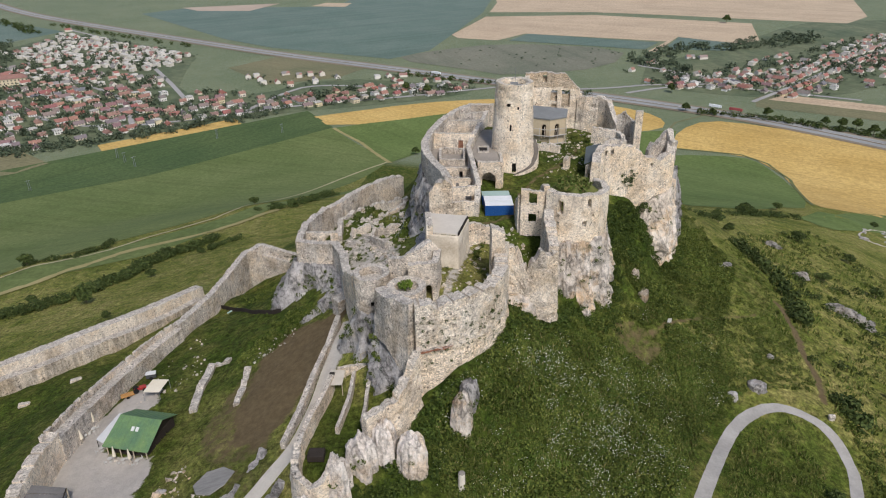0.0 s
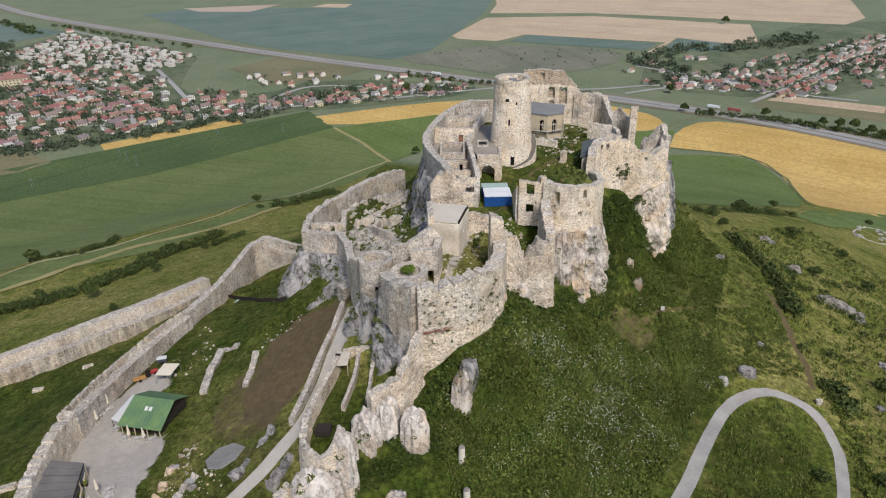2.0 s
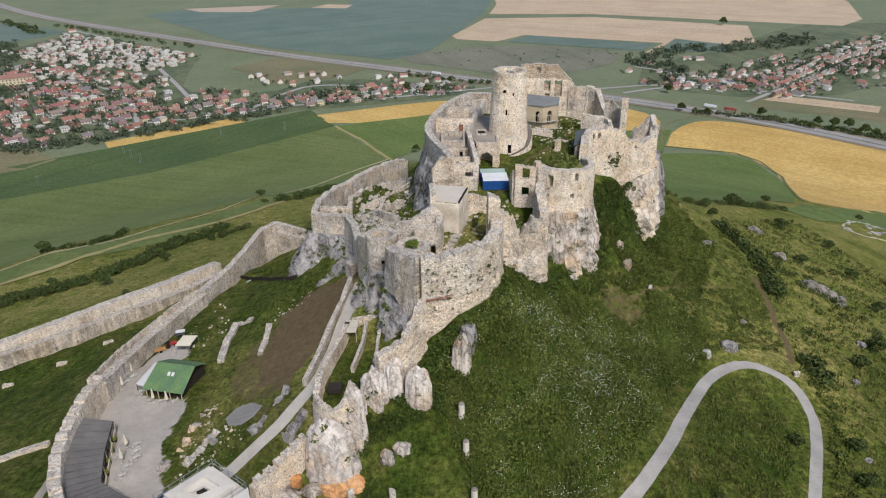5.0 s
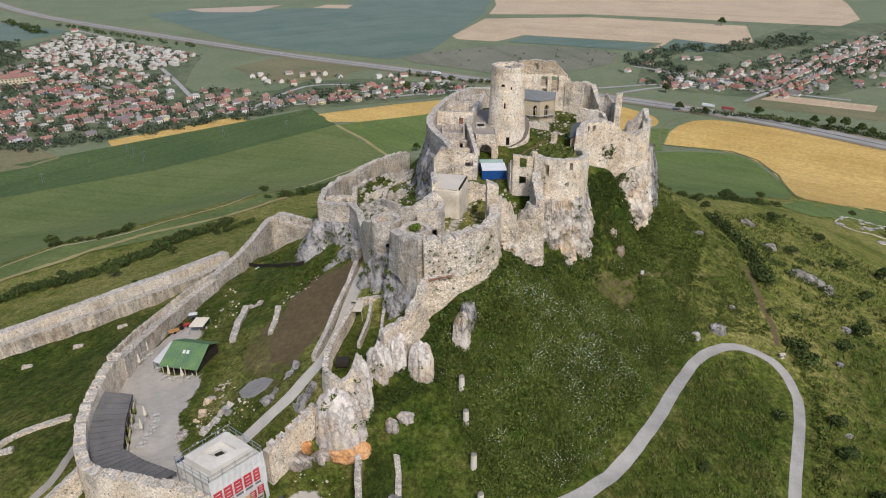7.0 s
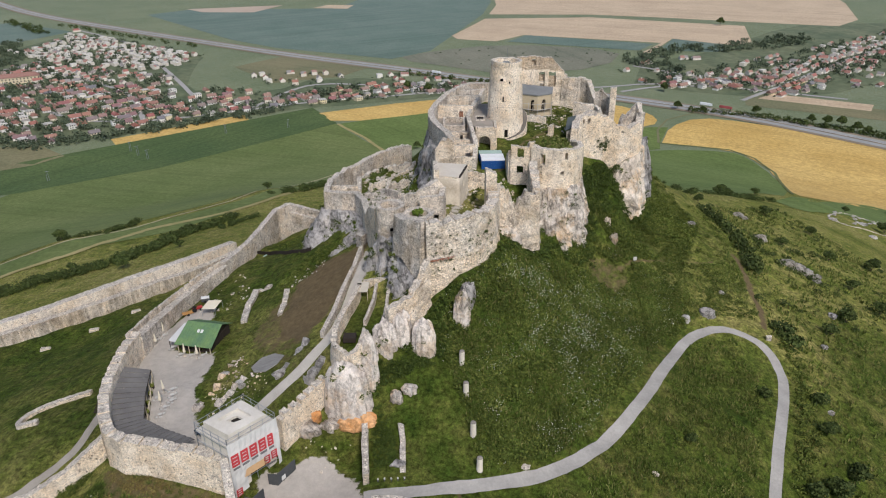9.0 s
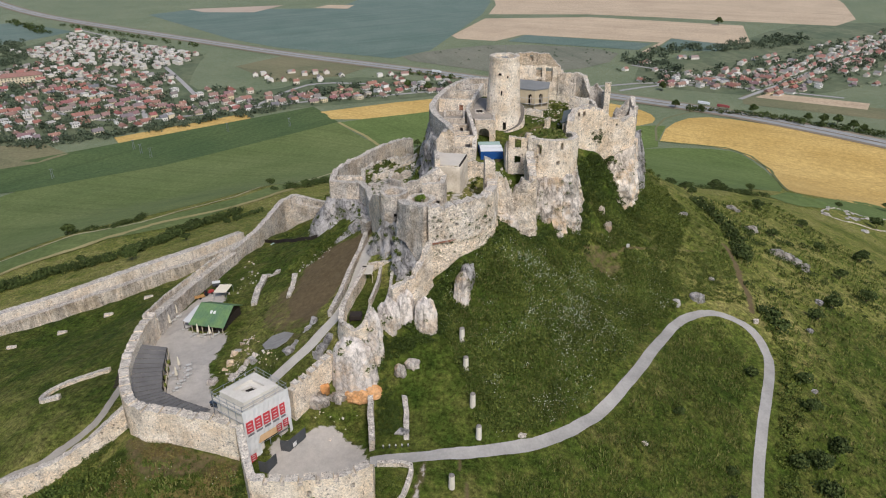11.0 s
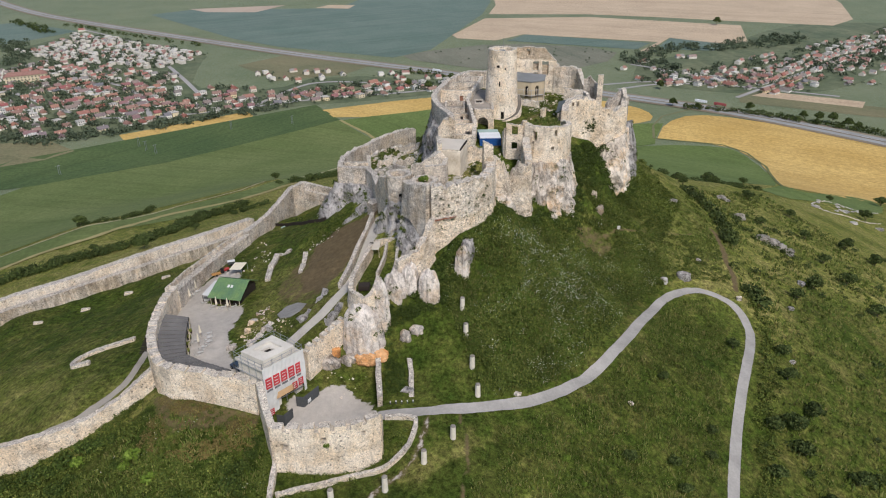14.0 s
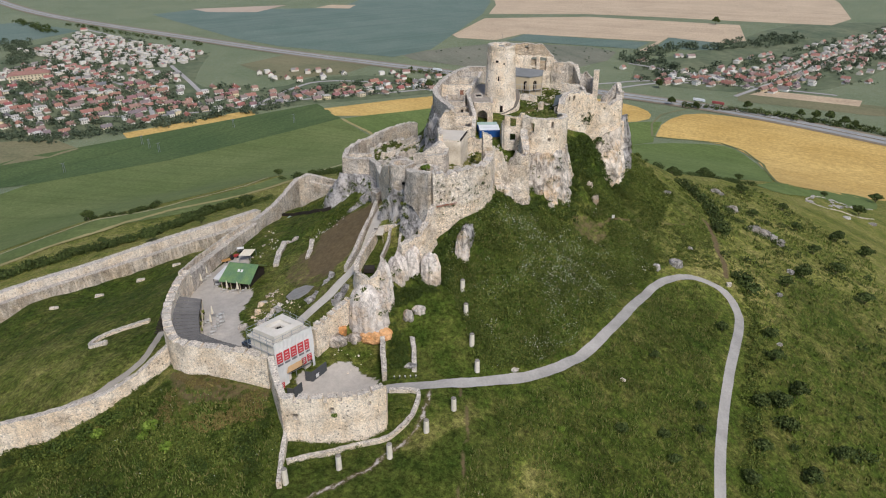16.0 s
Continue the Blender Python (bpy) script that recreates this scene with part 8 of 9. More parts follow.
for _poly in ([(-820, 1330), (-790, 1535), (-690, 1490), (-430, 1290), (-420, 1190), (-380, 1010), (-320, 1035), (-255, 995), (-190, 1105), (60, 1040), (30, 980), (-110, 930), (-210, 905), (-330, 830), (-400, 790), (-500, 735), (-600, 760), (-780, 1100)], [(290, 1030), (340, 1180), (480, 1260), (760, 1560), (900, 1580), (1100, 1560), (900, 1280), (660, 1030), (540, 950), (440, 950), (370, 975)]):
    field(_poly, VILLAGE_GREEN, "dark gardens and yards between the village houses", 0.24, 60, "garden_ground")
HOUSES = [make_house(9.6, 7.6, 2.9, 3.5, label="tiled village house with a steep gable roof"), make_house(12.4, 7.2, 2.7, 3.2, label="long low tiled village house"), make_house(8.6, 8.2, 4.9, 2.9, label="two-storey rendered village house"), make_house(15, 8, 3.2, 3.5, label="long farmhouse with a red tiled roof"), make_house(9.6, 8.6, 5.2, 0, True, "pale two-storey cube house with a flat roof")]
_rand = random.Random(5)
VILLAGE_OLD = [(-743, 1202), (-637, 1218), (-531, 1148), (-433, 1104), (-394, 1013), (-375, 935), (-335, 906), (-328, 842), (-392, 812), (-437, 770), (-494, 760), (-560, 800), (-640, 900), (-720, 1040)]
VILLAGE_NEW = [(-790, 1521), (-700, 1476), (-444, 1282), (-436, 1208), (-503, 1150), (-637, 1222), (-687, 1225), (-812, 1326), (-777, 1378)]
VILLAGE_EDGE = [(-330, 860), (-372, 935), (-350, 1010), (-315, 1027), (-262, 985), (-190, 1000), (-110, 1040), (-20, 1040), (50, 1030), (20, 990), (-110, 950), (-200, 925), (-270, 890)]
VILLAGE_GREY = [(-318, 1098), (-255, 1130), (-167, 1142), (-60, 1108), (20, 1066), (50, 1032), (-20, 1040), (-156, 1050), (-264, 1040)]
VILLAGE_EAST = [(300, 1035), (340, 1130), (420, 1100), (520, 1190), (640, 1260), (800, 1380), (960, 1500), (1060, 1500), (900, 1300), (760, 1170), (640, 1060), (520, 985), (420, 985), (370, 1005)]
_spots = []


def scatter_houses(poly, du, dv, ang, kinds, keepers=1.0):
    c, s = math.cos(radians(ang)), math.sin(radians(ang))
    px = np.array(poly)
    cx, cy = px.mean(0)
    for i in range(-50, 51):
        for j in range(-50, 51):
            u, v = i * du + _rand.uniform(-4, 4), j * dv + _rand.uniform(-5, 5) + (du * 0.3 if i % 2 else 0)
            x, y = cx + u * c - v * s, cy + u * s + v * c
            if inside(poly, np.array(x), np.array(y)) and _rand.random() < keepers:
                _spots.append((x, y, ang + _rand.choice((0, 0, 90)) + _rand.uniform(-7, 7), _rand.choice(kinds), _rand.uniform(0.85, 1.12)))


scatter_houses(VILLAGE_OLD, 15.5, 22, 42, (0, 0, 1, 1, 2, 3, 4), 0.72)
scatter_houses(VILLAGE_NEW, 13.5, 21, -35, (4, 4, 4, 2, 0), 0.8)
scatter_houses(VILLAGE_EDGE, 16.5, 23, 34, (0, 1, 2, 3, 4), 0.66)
scatter_houses(VILLAGE_GREY, 19, 26, 20, (0, 2, 2, 1, 4), 0.42)
scatter_houses(VILLAGE_EAST, 18, 25, 42, (0, 1, 1, 3, 3, 4), 0.45)
MAIN_STREET = [(450, 962), (531, 1036), (640, 1145), (798, 1283), (1150, 1600)]
_spots = [q for q in _spots if q[0] < 300 or away(MAIN_STREET, np.array(q[0]), np.array(q[1])) > 52]
_s, _p = along(MAIN_STREET, 15.5)
for _k in range(1, len(_p)):
    _t = (_p[_k] - _p[_k - 1]) / np.linalg.norm(_p[_k] - _p[_k - 1])
    for _off, _chance in ((-44, 0.45), (-28, 0.5), (-12, 0.92), (12, 0.88), (28, 0.35), (44, 0.3)):
        if _rand.random() < _chance:
            _q = _p[_k] + np.array((_t[1], -_t[0])) * (_off + _rand.uniform(-2, 2) * (1 + 2 * (abs(_off) > 20))) + _t * _rand.uniform(-4, 4)
            _spots.append((_q[0], _q[1], math.degrees(math.atan2(_t[1], _t[0])) + _rand.uniform(-6, 6) + (90 if abs(_off) > 20 and _rand.random() < 0.5 else 0), _rand.choice((1, 3, 3, 0, 0, 4 if abs(_off) > 20 else 2)), 1.0))
scatter_houses([(330, 1005), (345, 1065), (430, 1085), (470, 1110), (520, 1100), (455, 1030), (430, 985), (390, 985)], 18, 22, 30, (0, 1, 2, 3, 4), 0.8)
scatter_houses([(560, 1000), (640, 1065), (760, 1170), (820, 1180), (700, 1050), (600, 960)], 24, 34, 42, (0, 1, 4), 0.5)
_spots += [(x, y, a, k, 1.1) for x, y, a, k in ((340, 1165, 20, 3), (352, 1178, 100, 0), (420, 1210, 10, 3), (440, 1205, 12, 3), (-500, 781, 10, 3), (300, 1120, 40, 0), (-95, 1010, 20, 2), (-60, 1020, 20, 2), (-30, 1005, 10, 0), (-790, 1560, 30, 3))]
_spots.sort(key=lambda q: q[1])
_seen = set()
for _n, (x, y, a, k, s) in enumerate(_spots[:290]):
    m = pose(x, y, VALLEY + 0.2, 0, 0, a)
    if k not in _seen:
        _seen.add(k)
        HOUSES[k].matrix_world = m
    else:
        copy_thing(HOUSES[k], m)
# the houses farther out in one mesh
_vs, _fs, _mi = [], [], []
for x, y, a, k, s in _spots[290:]:
    l, w, h, r = ((9.6, 7.6, 2.9, 3.5), (12.4, 7.2, 2.7, 3.2), (8.6, 8.2, 4.9, 2.9), (15, 8, 3.2, 3.5), (9.6, 8.6, 5.2, 0.3))[k]
    m = pose(x, y, VALLEY + 0.2, 0, 0, a)
    n0 = len(_vs)
    for q in ((-l / 2, -w / 2, -1), (l / 2, -w / 2, -1), (l / 2, w / 2, -1), (-l / 2, w / 2, -1), (-l / 2, -w / 2, h), (l / 2, -w / 2, h), (l / 2, w / 2, h), (-l / 2, w / 2, h), (-l / 2, 0, h + r), (l / 2, 0, h + r)):
        _vs.append(m @ Vector(q))
    for f in ((0, 1, 5, 4), (1, 2, 6, 5), (2, 3, 7, 6), (3, 0, 4, 7), (4, 7, 8), (5, 9, 6)):
        _fs.append(tuple(n0 + q for q in f)), _mi.append(0)
    for f in ((4, 5, 9, 8), (6, 7, 8, 9)):
        _fs.append(tuple(n0 + q for q in f)), _mi.append(2 if k == 4 else 1)


def far_tile():
    # the same haze-dulled reds for the outer streets
    n = Nodes("hazed_far_roof_tiles", 0.85, 0.15)
    return n.done(n.ramp(n.voronoi(0.05, "F1", "Color"), (0.2, (0.31, 0.14, 0.12)), (0.4, (0.26, 0.17, 0.15)), (0.55, (0.33, 0.185, 0.145)), (0.7, (0.23, 0.22, 0.215))))


_ob = mesh_ob("far_houses", _vs, _fs, [plain("far_house_render", (0.50, 0.45, 0.38), (0.72, 0.70, 0.66), 0.06, 0.9, 0), far_tile(), plain("far_flat_roofs", (0.38, 0.35, 0.32), (0.64, 0.62, 0.59), 0.08, 0.9, 0)], None, "tiled houses of the far village streets", "houses", "", "stuff")
_ob.data.polygons.foreach_set("material_index", _mi)

# the long school building and a few sheds
_o = root("school_building", "long cream building with an orange tiled roof", "building", pose(-660, 1078, VALLEY + 0.6, 0, 0, 28))
part("wall", box(bmesh.new(), -30, -8, -1, 30, 8, 10), plain("cream_render", (0.55, 0.47, 0.33), (0.62, 0.54, 0.40), 0.3, 0.9, 0), _o)
_b = bmesh.new()
_v = [_b.verts.new(c) for c in ((-31, -9, 9.8), (31, -9, 9.8), (31, 9, 9.8), (-31, 9, 9.8), (-24, 0, 15), (24, 0, 15))]
for f in ((0, 1, 5, 4), (2, 3, 4, 5), (3, 0, 4), (1, 2, 5), (3, 2, 1, 0)):
    _b.faces.new([_v[k] for k in f])
part("roof", _b, TILE, _o)
for _k in range(12):
    for _z in (2, 6):
        part("window", box(bmesh.new(), -27.5 + _k * 5, -8.15, _z, -25.7 + _k * 5, -7.9, _z + 2.2), PANE, _o)

# lorries on the motorway
def lorry(x, y, turn, paint, label):
    o = root("lorry", label, "lorry", pose(x, y, VALLEY + 2.5, 0, 0, turn), "lorries on the motorway")
    part("trailer", box(bmesh.new(), -7, -1.3, 1.0, 6.4, 1.3, 4.0, 0.05), paint, o)
    part("cab", box(bmesh.new(), 6.8, -1.25, 0.6, 9.0, 1.25, 3.6, 0.2), paint, o)
    for px in (-5.5, -4.2, 4.5, 7.8):
        for py in (-1.2, 1.2):
            part("wheel", tube(bmesh.new(), (px, py - 0.15, 0.5), (px, py + 0.15, 0.5), 0.5, 0.5, 10), RUBBER, o)


lorry(352, 897, -37, WHITE_STEEL, "white lorry driving along the motorway")
lorry(372, 880, -37, plain("red_lorry_tarpaulin", (0.26, 0.06, 0.06), (0.33, 0.09, 0.085), 0.4, 0.7, 0), "dark red lorry on the near carriageway")
lorry(-8, 1107, -32, WHITE_STEEL, "white lorry on the far carriageway")
# timber power masts in the maize
for _x, _y in ((-352, 735), (-338, 720), (-322, 706), (-262, 800), (-398, 640), (-190, 820)):
    _o = root("power_mast", "grey twin-pole power mast in the field", "mast", pose(_x, _y, VALLEY, 0, 0, 40), "power masts")
    for _s in (-1, 1):
        part("pole", tube(bmesh.new(), (_s, 0, 0), (_s * 0.6, 0, 11), 0.22, 0.16, 6), STEEL, _o)
    part("crossarm", tube(bmesh.new(), (-2.4, 0, 10.6), (2.4, 0, 10.6), 0.14, 0.14, 6), STEEL, _o)

# ---- plants ----
def leaf_cloud(rng, blobs, leaf, count):
    """Many small leaf quads spread over the shells of blobs (x, y, z, rx, ry, rz)."""
    verts, faces = [], []
    per = np.array([b[3] * b[4] for b in blobs])
    per = np.maximum(3, (count * per / per.sum())).astype(int)
    for (bx, by, bz, rx, ry, rz), n in zip(blobs, per):
        d = rng.normal(size=(n, 3))
        d /= np.linalg.norm(d, axis=1)[:, None]
        d[:, 2] = np.abs(d[:, 2]) * rng.choice([1, 1, 1, -0.5], n)
        r = rng.uniform(0.62, 1.08, n)[:, None]
        c = np.array([bx, by, bz]) + d * r * np.array([rx, ry, rz])
        t = rng.normal(size=(n, 3))
        nn = d + 0.7 * rng.normal(size=(n, 3))
        u = np.cross(nn, t)
        u /= np.linalg.norm(u, axis=1)[:, None] + 1e-9
        v = np.cross(nn, u)
        v /= np.linalg.norm(v, axis=1)[:, None] + 1e-9
        s = leaf * rng.uniform(0.6, 1.4, n)[:, None]
        k = len(verts) * 4
        quad = np.stack([c - u * s - v * s * 0.6, c + u * s - v * s * 0.6, c + u * s * 0.7 + v * s, c - u * s * 0.7 + v * s], 1)
        verts.append(quad.reshape(-1, 3))
    verts = np.concatenate(verts)
    faces = np.arange(len(verts)).reshape(-1, 4)
    return verts, faces


def quads(name, verts, material, label="", category="", parent=None, kind=""):
    me = bpy.data.meshes.new(name)
    n = len(verts) // 4
    me.vertices.add(len(verts))
    me.vertices.foreach_set("co", np.ascontiguousarray(verts, dtype=np.float32).ravel())
    me.loops.add(4 * n)
    me.loops.foreach_set("vertex_index", np.arange(4 * n))
    me.polygons.add(n)
    me.polygons.foreach_set("loop_start", np.arange(n) * 4)
    me.update(calc_edges=True)
    me.materials.append(material)
    ob = new(name, me)
    ob.parent = parent
    return tagged(ob, label, category, "", kind)


_rng = np.random.default_rng(11)


def scattered(places, blob, leaf, leaves, flat=0.8):
    """Leaf clouds of one shape family set on the ground at places (x, y, radius)."""
    shapes = [leaf_cloud(_rng, [(0, 0, 0.35 * flat, 1, 1, flat)] + [(0.6 * math.cos(a), 0.6 * math.sin(a), 0.5 * flat, 0.55, 0.55, 0.6 * flat) for a in _rng.uniform(0, 6.28, blob)], leaf, leaves)[0] for _ in range(6)]
    out = []
    p = np.array(places)
    z = ground_z(p[:, 0], p[:, 1])
    for (x, y, r), h in zip(places, z):
        s = shapes[_rng.integers(6)]
        a = _rng.uniform(0, 6.28)
        m = np.array([[math.cos(a), -math.sin(a), 0], [math.sin(a), math.cos(a), 0], [0, 0, 1]])
        out.append((s @ m.T) * r + (x, y, h - 0.1))
    return np.concatenate(out)


def sown(poly, n, rmin, rmax, clump=0.0, power=2.0):
    """Random places in a polygon, gathered into drifts."""
    p = np.array(poly)
    lo, hi = p.min(0), p.max(0)
    got = np.zeros((0, 3))
    while len(got) < n:
        x, y = _rng.uniform(lo[0], hi[0], 4 * n), _rng.uniform(lo[1], hi[1], 4 * n)
        ok = inside(poly, x, y)
        x, y = x[ok], y[ok]
        ok = (away(ROAD, x, y) > 1.9 + rmax * 0.5) & ~inside(SADDLE, x, y) & (away(SADDLE_PATH, x, y) > 0.9) & (away(GULLY, x, y) > 1.5)
        if clump:
            ok &= np.array([fbm(a * clump, b * clump, 3.0, 3) for a, b in zip(x, y)]) > _rng.uniform(-0.45, 0.25, len(x))
        x, y = x[ok], y[ok]
        got = np.vstack([got, np.stack([x, y, rmin + (rmax - rmin) * _rng.random(len(x)) ** power], 1)])
    out = [tuple(q) for q in got[:n]]
    return out


def hedge(line, half, step, r):
    s, p = along(line, step)
    return [(x + _rng.uniform(-half, half), y + _rng.uniform(-half, half), r * _rng.uniform(0.6, 1.25)) for x, y in p for _ in range(2)]


EDGES = [(10, 66), (20, 68), (34, 82), (52, 110), (66, 123), (64, 138), (50, 140), (40, 132), (24, 120), (0, 88), (2, 70)]
SLOPE = [(-4, 89), (3, 72), (6, 60), (20, 66), (30, 77), (42, 93), (52, 112), (62, 122), (60, 134), (47, 139), (36, 127), (22, 118), (12, 103), (5, 94)]
LOWER = [(8, 55), (22, 61), (33, 72), (45, 88), (57, 107), (66, 117), (74, 119), (76, 106), (66, 82), (58, 62), (52, 42), (30, 30), (8, 36)]
EAST = [(46, 140), (52, 138), (66, 142), (84, 180), (80, 220), (64, 190), (60, 165), (50, 156)]
FAR_EAST = [(88, 124), (84, 100), (70, 66), (62, 40), (110, 40), (140, 110), (190, 220), (170, 300), (110, 240), (84, 160)]
FRONT = [(-66, 58), (-40, 53), (-36, 48), (-34, 28), (0, 30), (6, 48), (6, 20), (-70, 20), (-110, 26), (-100, 36), (-78, 46)]
quads("bramble_thicket", scattered(sown(SLOPE, 1500, 0.35, 1.4, 0.1) + sown(EDGES, 500, 0.3, 1.2, 0.12), 4, 0.12, 110), LEAF, "dense dark green bramble and shrub thicket on the slope", "shrubs", None, "stuff")
quads("slope_bushes", scattered(sown(SLOPE, 150, 0.8, 2.0, 0.07, 1.4) + sown(EDGES, 40, 0.8, 1.6, 0.09, 1.2), 5, 0.085, 240, 0.8), LEAF, "dark rounded bushes standing out of the thicket", "bushes", None, "stuff")
quads("slope_herbs", scattered(sown(SLOPE, 1100, 0.3, 0.9, 0.13), 3, 0.16, 44, 0.8), BLADE, "yellowish tall grass and herbs between the brambles", "herbs", None, "stuff")
quads("nettle_growth", scattered(sown(SLOPE, 1700, 0.3, 0.8, 0.16) + sown(EDGES, 700, 0.25, 0.7, 0.12), 3, 0.16, 44, 1.0), leafy("fresh_nettle_green", (0.042, 0.078, 0.013), (0.082, 0.128, 0.022), (0.14, 0.178, 0.04)), "fresh green nettles and tall herbs among the brambles", "herbs", None, "stuff")
quads("slope_shrubs", scattered(sown(LOWER, 420, 0.3, 1.1, 0.09, 2.5) + sown(FRONT, 260, 0.3, 1.1, 0.08, 2.0), 4, 0.12, 90), LEAF, "scattered dark shrubs in the rough grass", "shrubs", None, "stuff")
quads("east_shrubs", scattered(sown(EAST, 900, 0.5, 1.7, 0.06), 4, 0.12, 100) , LEAF, "dark shrub cover below the eastern cliff", "shrubs", None, "stuff")
_crag = [(113, 186, 1.6), (115, 181, 1.9), (118, 178.5, 1.7), (121.5, 178, 1.6), (125, 177, 1.9), (128, 174, 1.7), (131, 171, 1.5), (116, 189, 1.3), (111, 192, 1.2), (130, 184, 1.2), (114, 203, 1.5), (116, 200, 1.4), (121, 207, 1.0), (112, 207, 1.3), (130, 205, 1.4), (135, 206, 1.6), (126, 216, 1.4), (131, 217, 1.3), (122, 243, 1.2)]
quads("crag_shrubs", scattered(_crag, 5, 0.1, 160, 0.9), LEAF_DARK, "dark shrubs crowding round the grey outcrops", "shrubs", None, "stuff")
quads("hill_shrubs", scattered(sown(FAR_EAST, 230, 0.4, 1.9, 0.05, 2.5), 4, 0.12, 100), LEAF_DARK, "scattered dark bushes on the eastern hillside", "shrubs", None, "stuff")
_herbs = [(46, 126), (52, 134), (60, 143), (86, 160), (92, 150), (86, 130), (72, 128), (62, 122), (54, 114)]
quads("tall_herbs", scattered(sown(_herbs, 800, 0.3, 0.9, 0.14), 3, 0.16, 44, 0.8), BLADE, "tall yellowish grass and herbs on the saddle slope", "herbs", None, "stuff")
quads("saddle_shrubs", scattered(sown(_herbs, 420, 0.3, 1.0, 0.1), 4, 0.13, 70), LEAF, "low green shrubs scattered over the saddle slope", "shrubs", None, "stuff")
quads("hill_tussocks", scattered(sown(FAR_EAST, 900, 0.3, 0.9, 0.06), 3, 0.18, 36, 0.7), BLADE, "tussocks of yellowish grass on the eastern hillside", "grass", None, "stuff")
_verge = hedge([(88.5, 126), (90, 116), (86.6, 101), (79.6, 87), (73, 71.6), (67.4, 56), (63, 42), (58, 26)], 2.2, 1.1, 1.15) + hedge([(61, 111), (54, 98.5), (47, 86.5), (40, 77.5), (32, 69)], 1.2, 2.0, 0.6) + hedge([(76.6, 102), (71, 90), (64.6, 77), (58, 60)], 1.0, 3.0, 0.5)
quads("verge_shrubs", scattered(_verge, 4, 0.13, 80), LEAF, "low dark shrubs along the verges of the road", "shrubs", None, "stuff")
_skirt = hedge([(-64, 66.5), (-56, 60), (-46, 56), (-38.5, 52)], 0.8, 1.1, 0.5) + hedge([(-33.4, 42.6), (-26, 42.4), (-20, 43.4), (-14, 46.6), (-12, 49.6)], 0.8, 0.8, 0.65) + hedge([(-104, 47), (-98, 49.6), (-88, 52.4), (-80, 55.2), (-74, 58), (-70, 60), (-66, 62)], 1.0, 0.5, 0.9) + hedge([(-92, 49), (-84, 51), (-76, 54), (-68, 57), (-63, 56)], 1.6, 0.6, 1.0) + hedge([(-86, 44), (-77, 47), (-68, 48), (-60, 45), (-51, 42), (-41, 42)], 3.4, 0.6, 1.1) + hedge([(-36.6, 50), (-35.4, 46), (-35, 41), (-34.4, 36)], 1.2, 0.5, 0.9)
quads("wall_foot_shrubs", scattered(_skirt, 4, 0.13, 80), LEAF, "dark shrubs and weeds along the foot of the outer wall", "shrubs", None, "stuff")
_bank = [(-43, 121), (-40, 117), (-34, 121.5), (-32, 125), (-24, 125), (-23, 128), (-30, 134), (-37, 131)]
quads("bank_weeds", scattered(sown(_bank, 260, 0.25, 0.8, 0.1), 4, 0.2, 44), LEAF, "dark weeds over the grassy bank", "weeds", None, "stuff")
quads("sunken_weeds", scattered(sown([(-56, 160), (-50, 170), (-38, 163), (-37, 148), (-44, 148), (-51, 156)], 240, 0.25, 0.6, 0.1), 4, 0.22, 40), LEAF, "lush dark weeds in the sunken lawn", "weeds", None, "stuff")
quads("court_weeds", scattered(sown([(24, 158), (34, 168), (44, 172), (50, 190), (40, 200), (26, 180), (23, 172)], 90, 0.3, 1.0, 0.1), 4, 0.2, 44), LEAF, "green weeds among the fallen stones of the upper court", "weeds", None, "stuff")
quads("bailey_weeds", scattered([(6.3, 121.6, 0.9), (6.6, 123.4, 1.0), (7.4, 125.4, 0.9), (8.2, 127.4, 0.9), (7.8, 129.4, 0.8), (5.8, 119.6, 0.7), (6.8, 117.6, 0.6), (-0.4, 115.2, 0.4), (0.6, 116.6, 0.4), (3.0, 106.4, 0.5)], 4, 0.14, 90, 0.7), LEAF, "dark weeds beside the path of the middle bailey", "weeds", None, "stuff")
quads("wing_weeds", scattered(sown([(-10, 128), (-20, 134), (-28, 146), (-27, 164), (-16, 174), (-9, 168), (-8, 140)], 90, 0.3, 0.9, 0.1), 4, 0.2, 44), LEAF, "dark weeds among the ruins of the western wing", "weeds", None, "stuff")
_under = [(8, 99), (14, 108), (22, 116.4), (35, 125), (43, 131), (49, 139), (49, 152), (40, 151), (37, 141), (31, 128), (20, 119), (11, 110)]
quads("cliff_shrubs", scattered(sown(_under, 420, 0.4, 1.4, 0.08), 4, 0.12, 100), LEAF, "dark shrubs crowding below the cliffs", "shrubs", None, "stuff")
quads("ditch_shrubs", scattered(sown([(-13, 51.5), (-8.6, 51), (-10, 46.4), (-15, 42.6), (-24, 39.4), (-31, 36.4), (-32, 42.4), (-16, 42.8)], 110, 0.3, 0.9, 0.1), 4, 0.13, 80), LEAF, "dark shrubs filling the ditch below the barbican", "shrubs", None, "stuff")
RUSSET = leafy("dry_russet_weeds", (0.12, 0.085, 0.03), (0.16, 0.125, 0.045), (0.20, 0.18, 0.06))
quads("dry_weeds", scattered(sown([(-64, 61), (-56, 60), (-39, 54.6), (-38, 48), (-50, 46), (-62, 51)], 360, 0.3, 0.9, 0.12), 3, 0.14, 50, 0.7), RUSSET, "russet dry weeds on the bank below the wall", "weeds", None, "stuff")
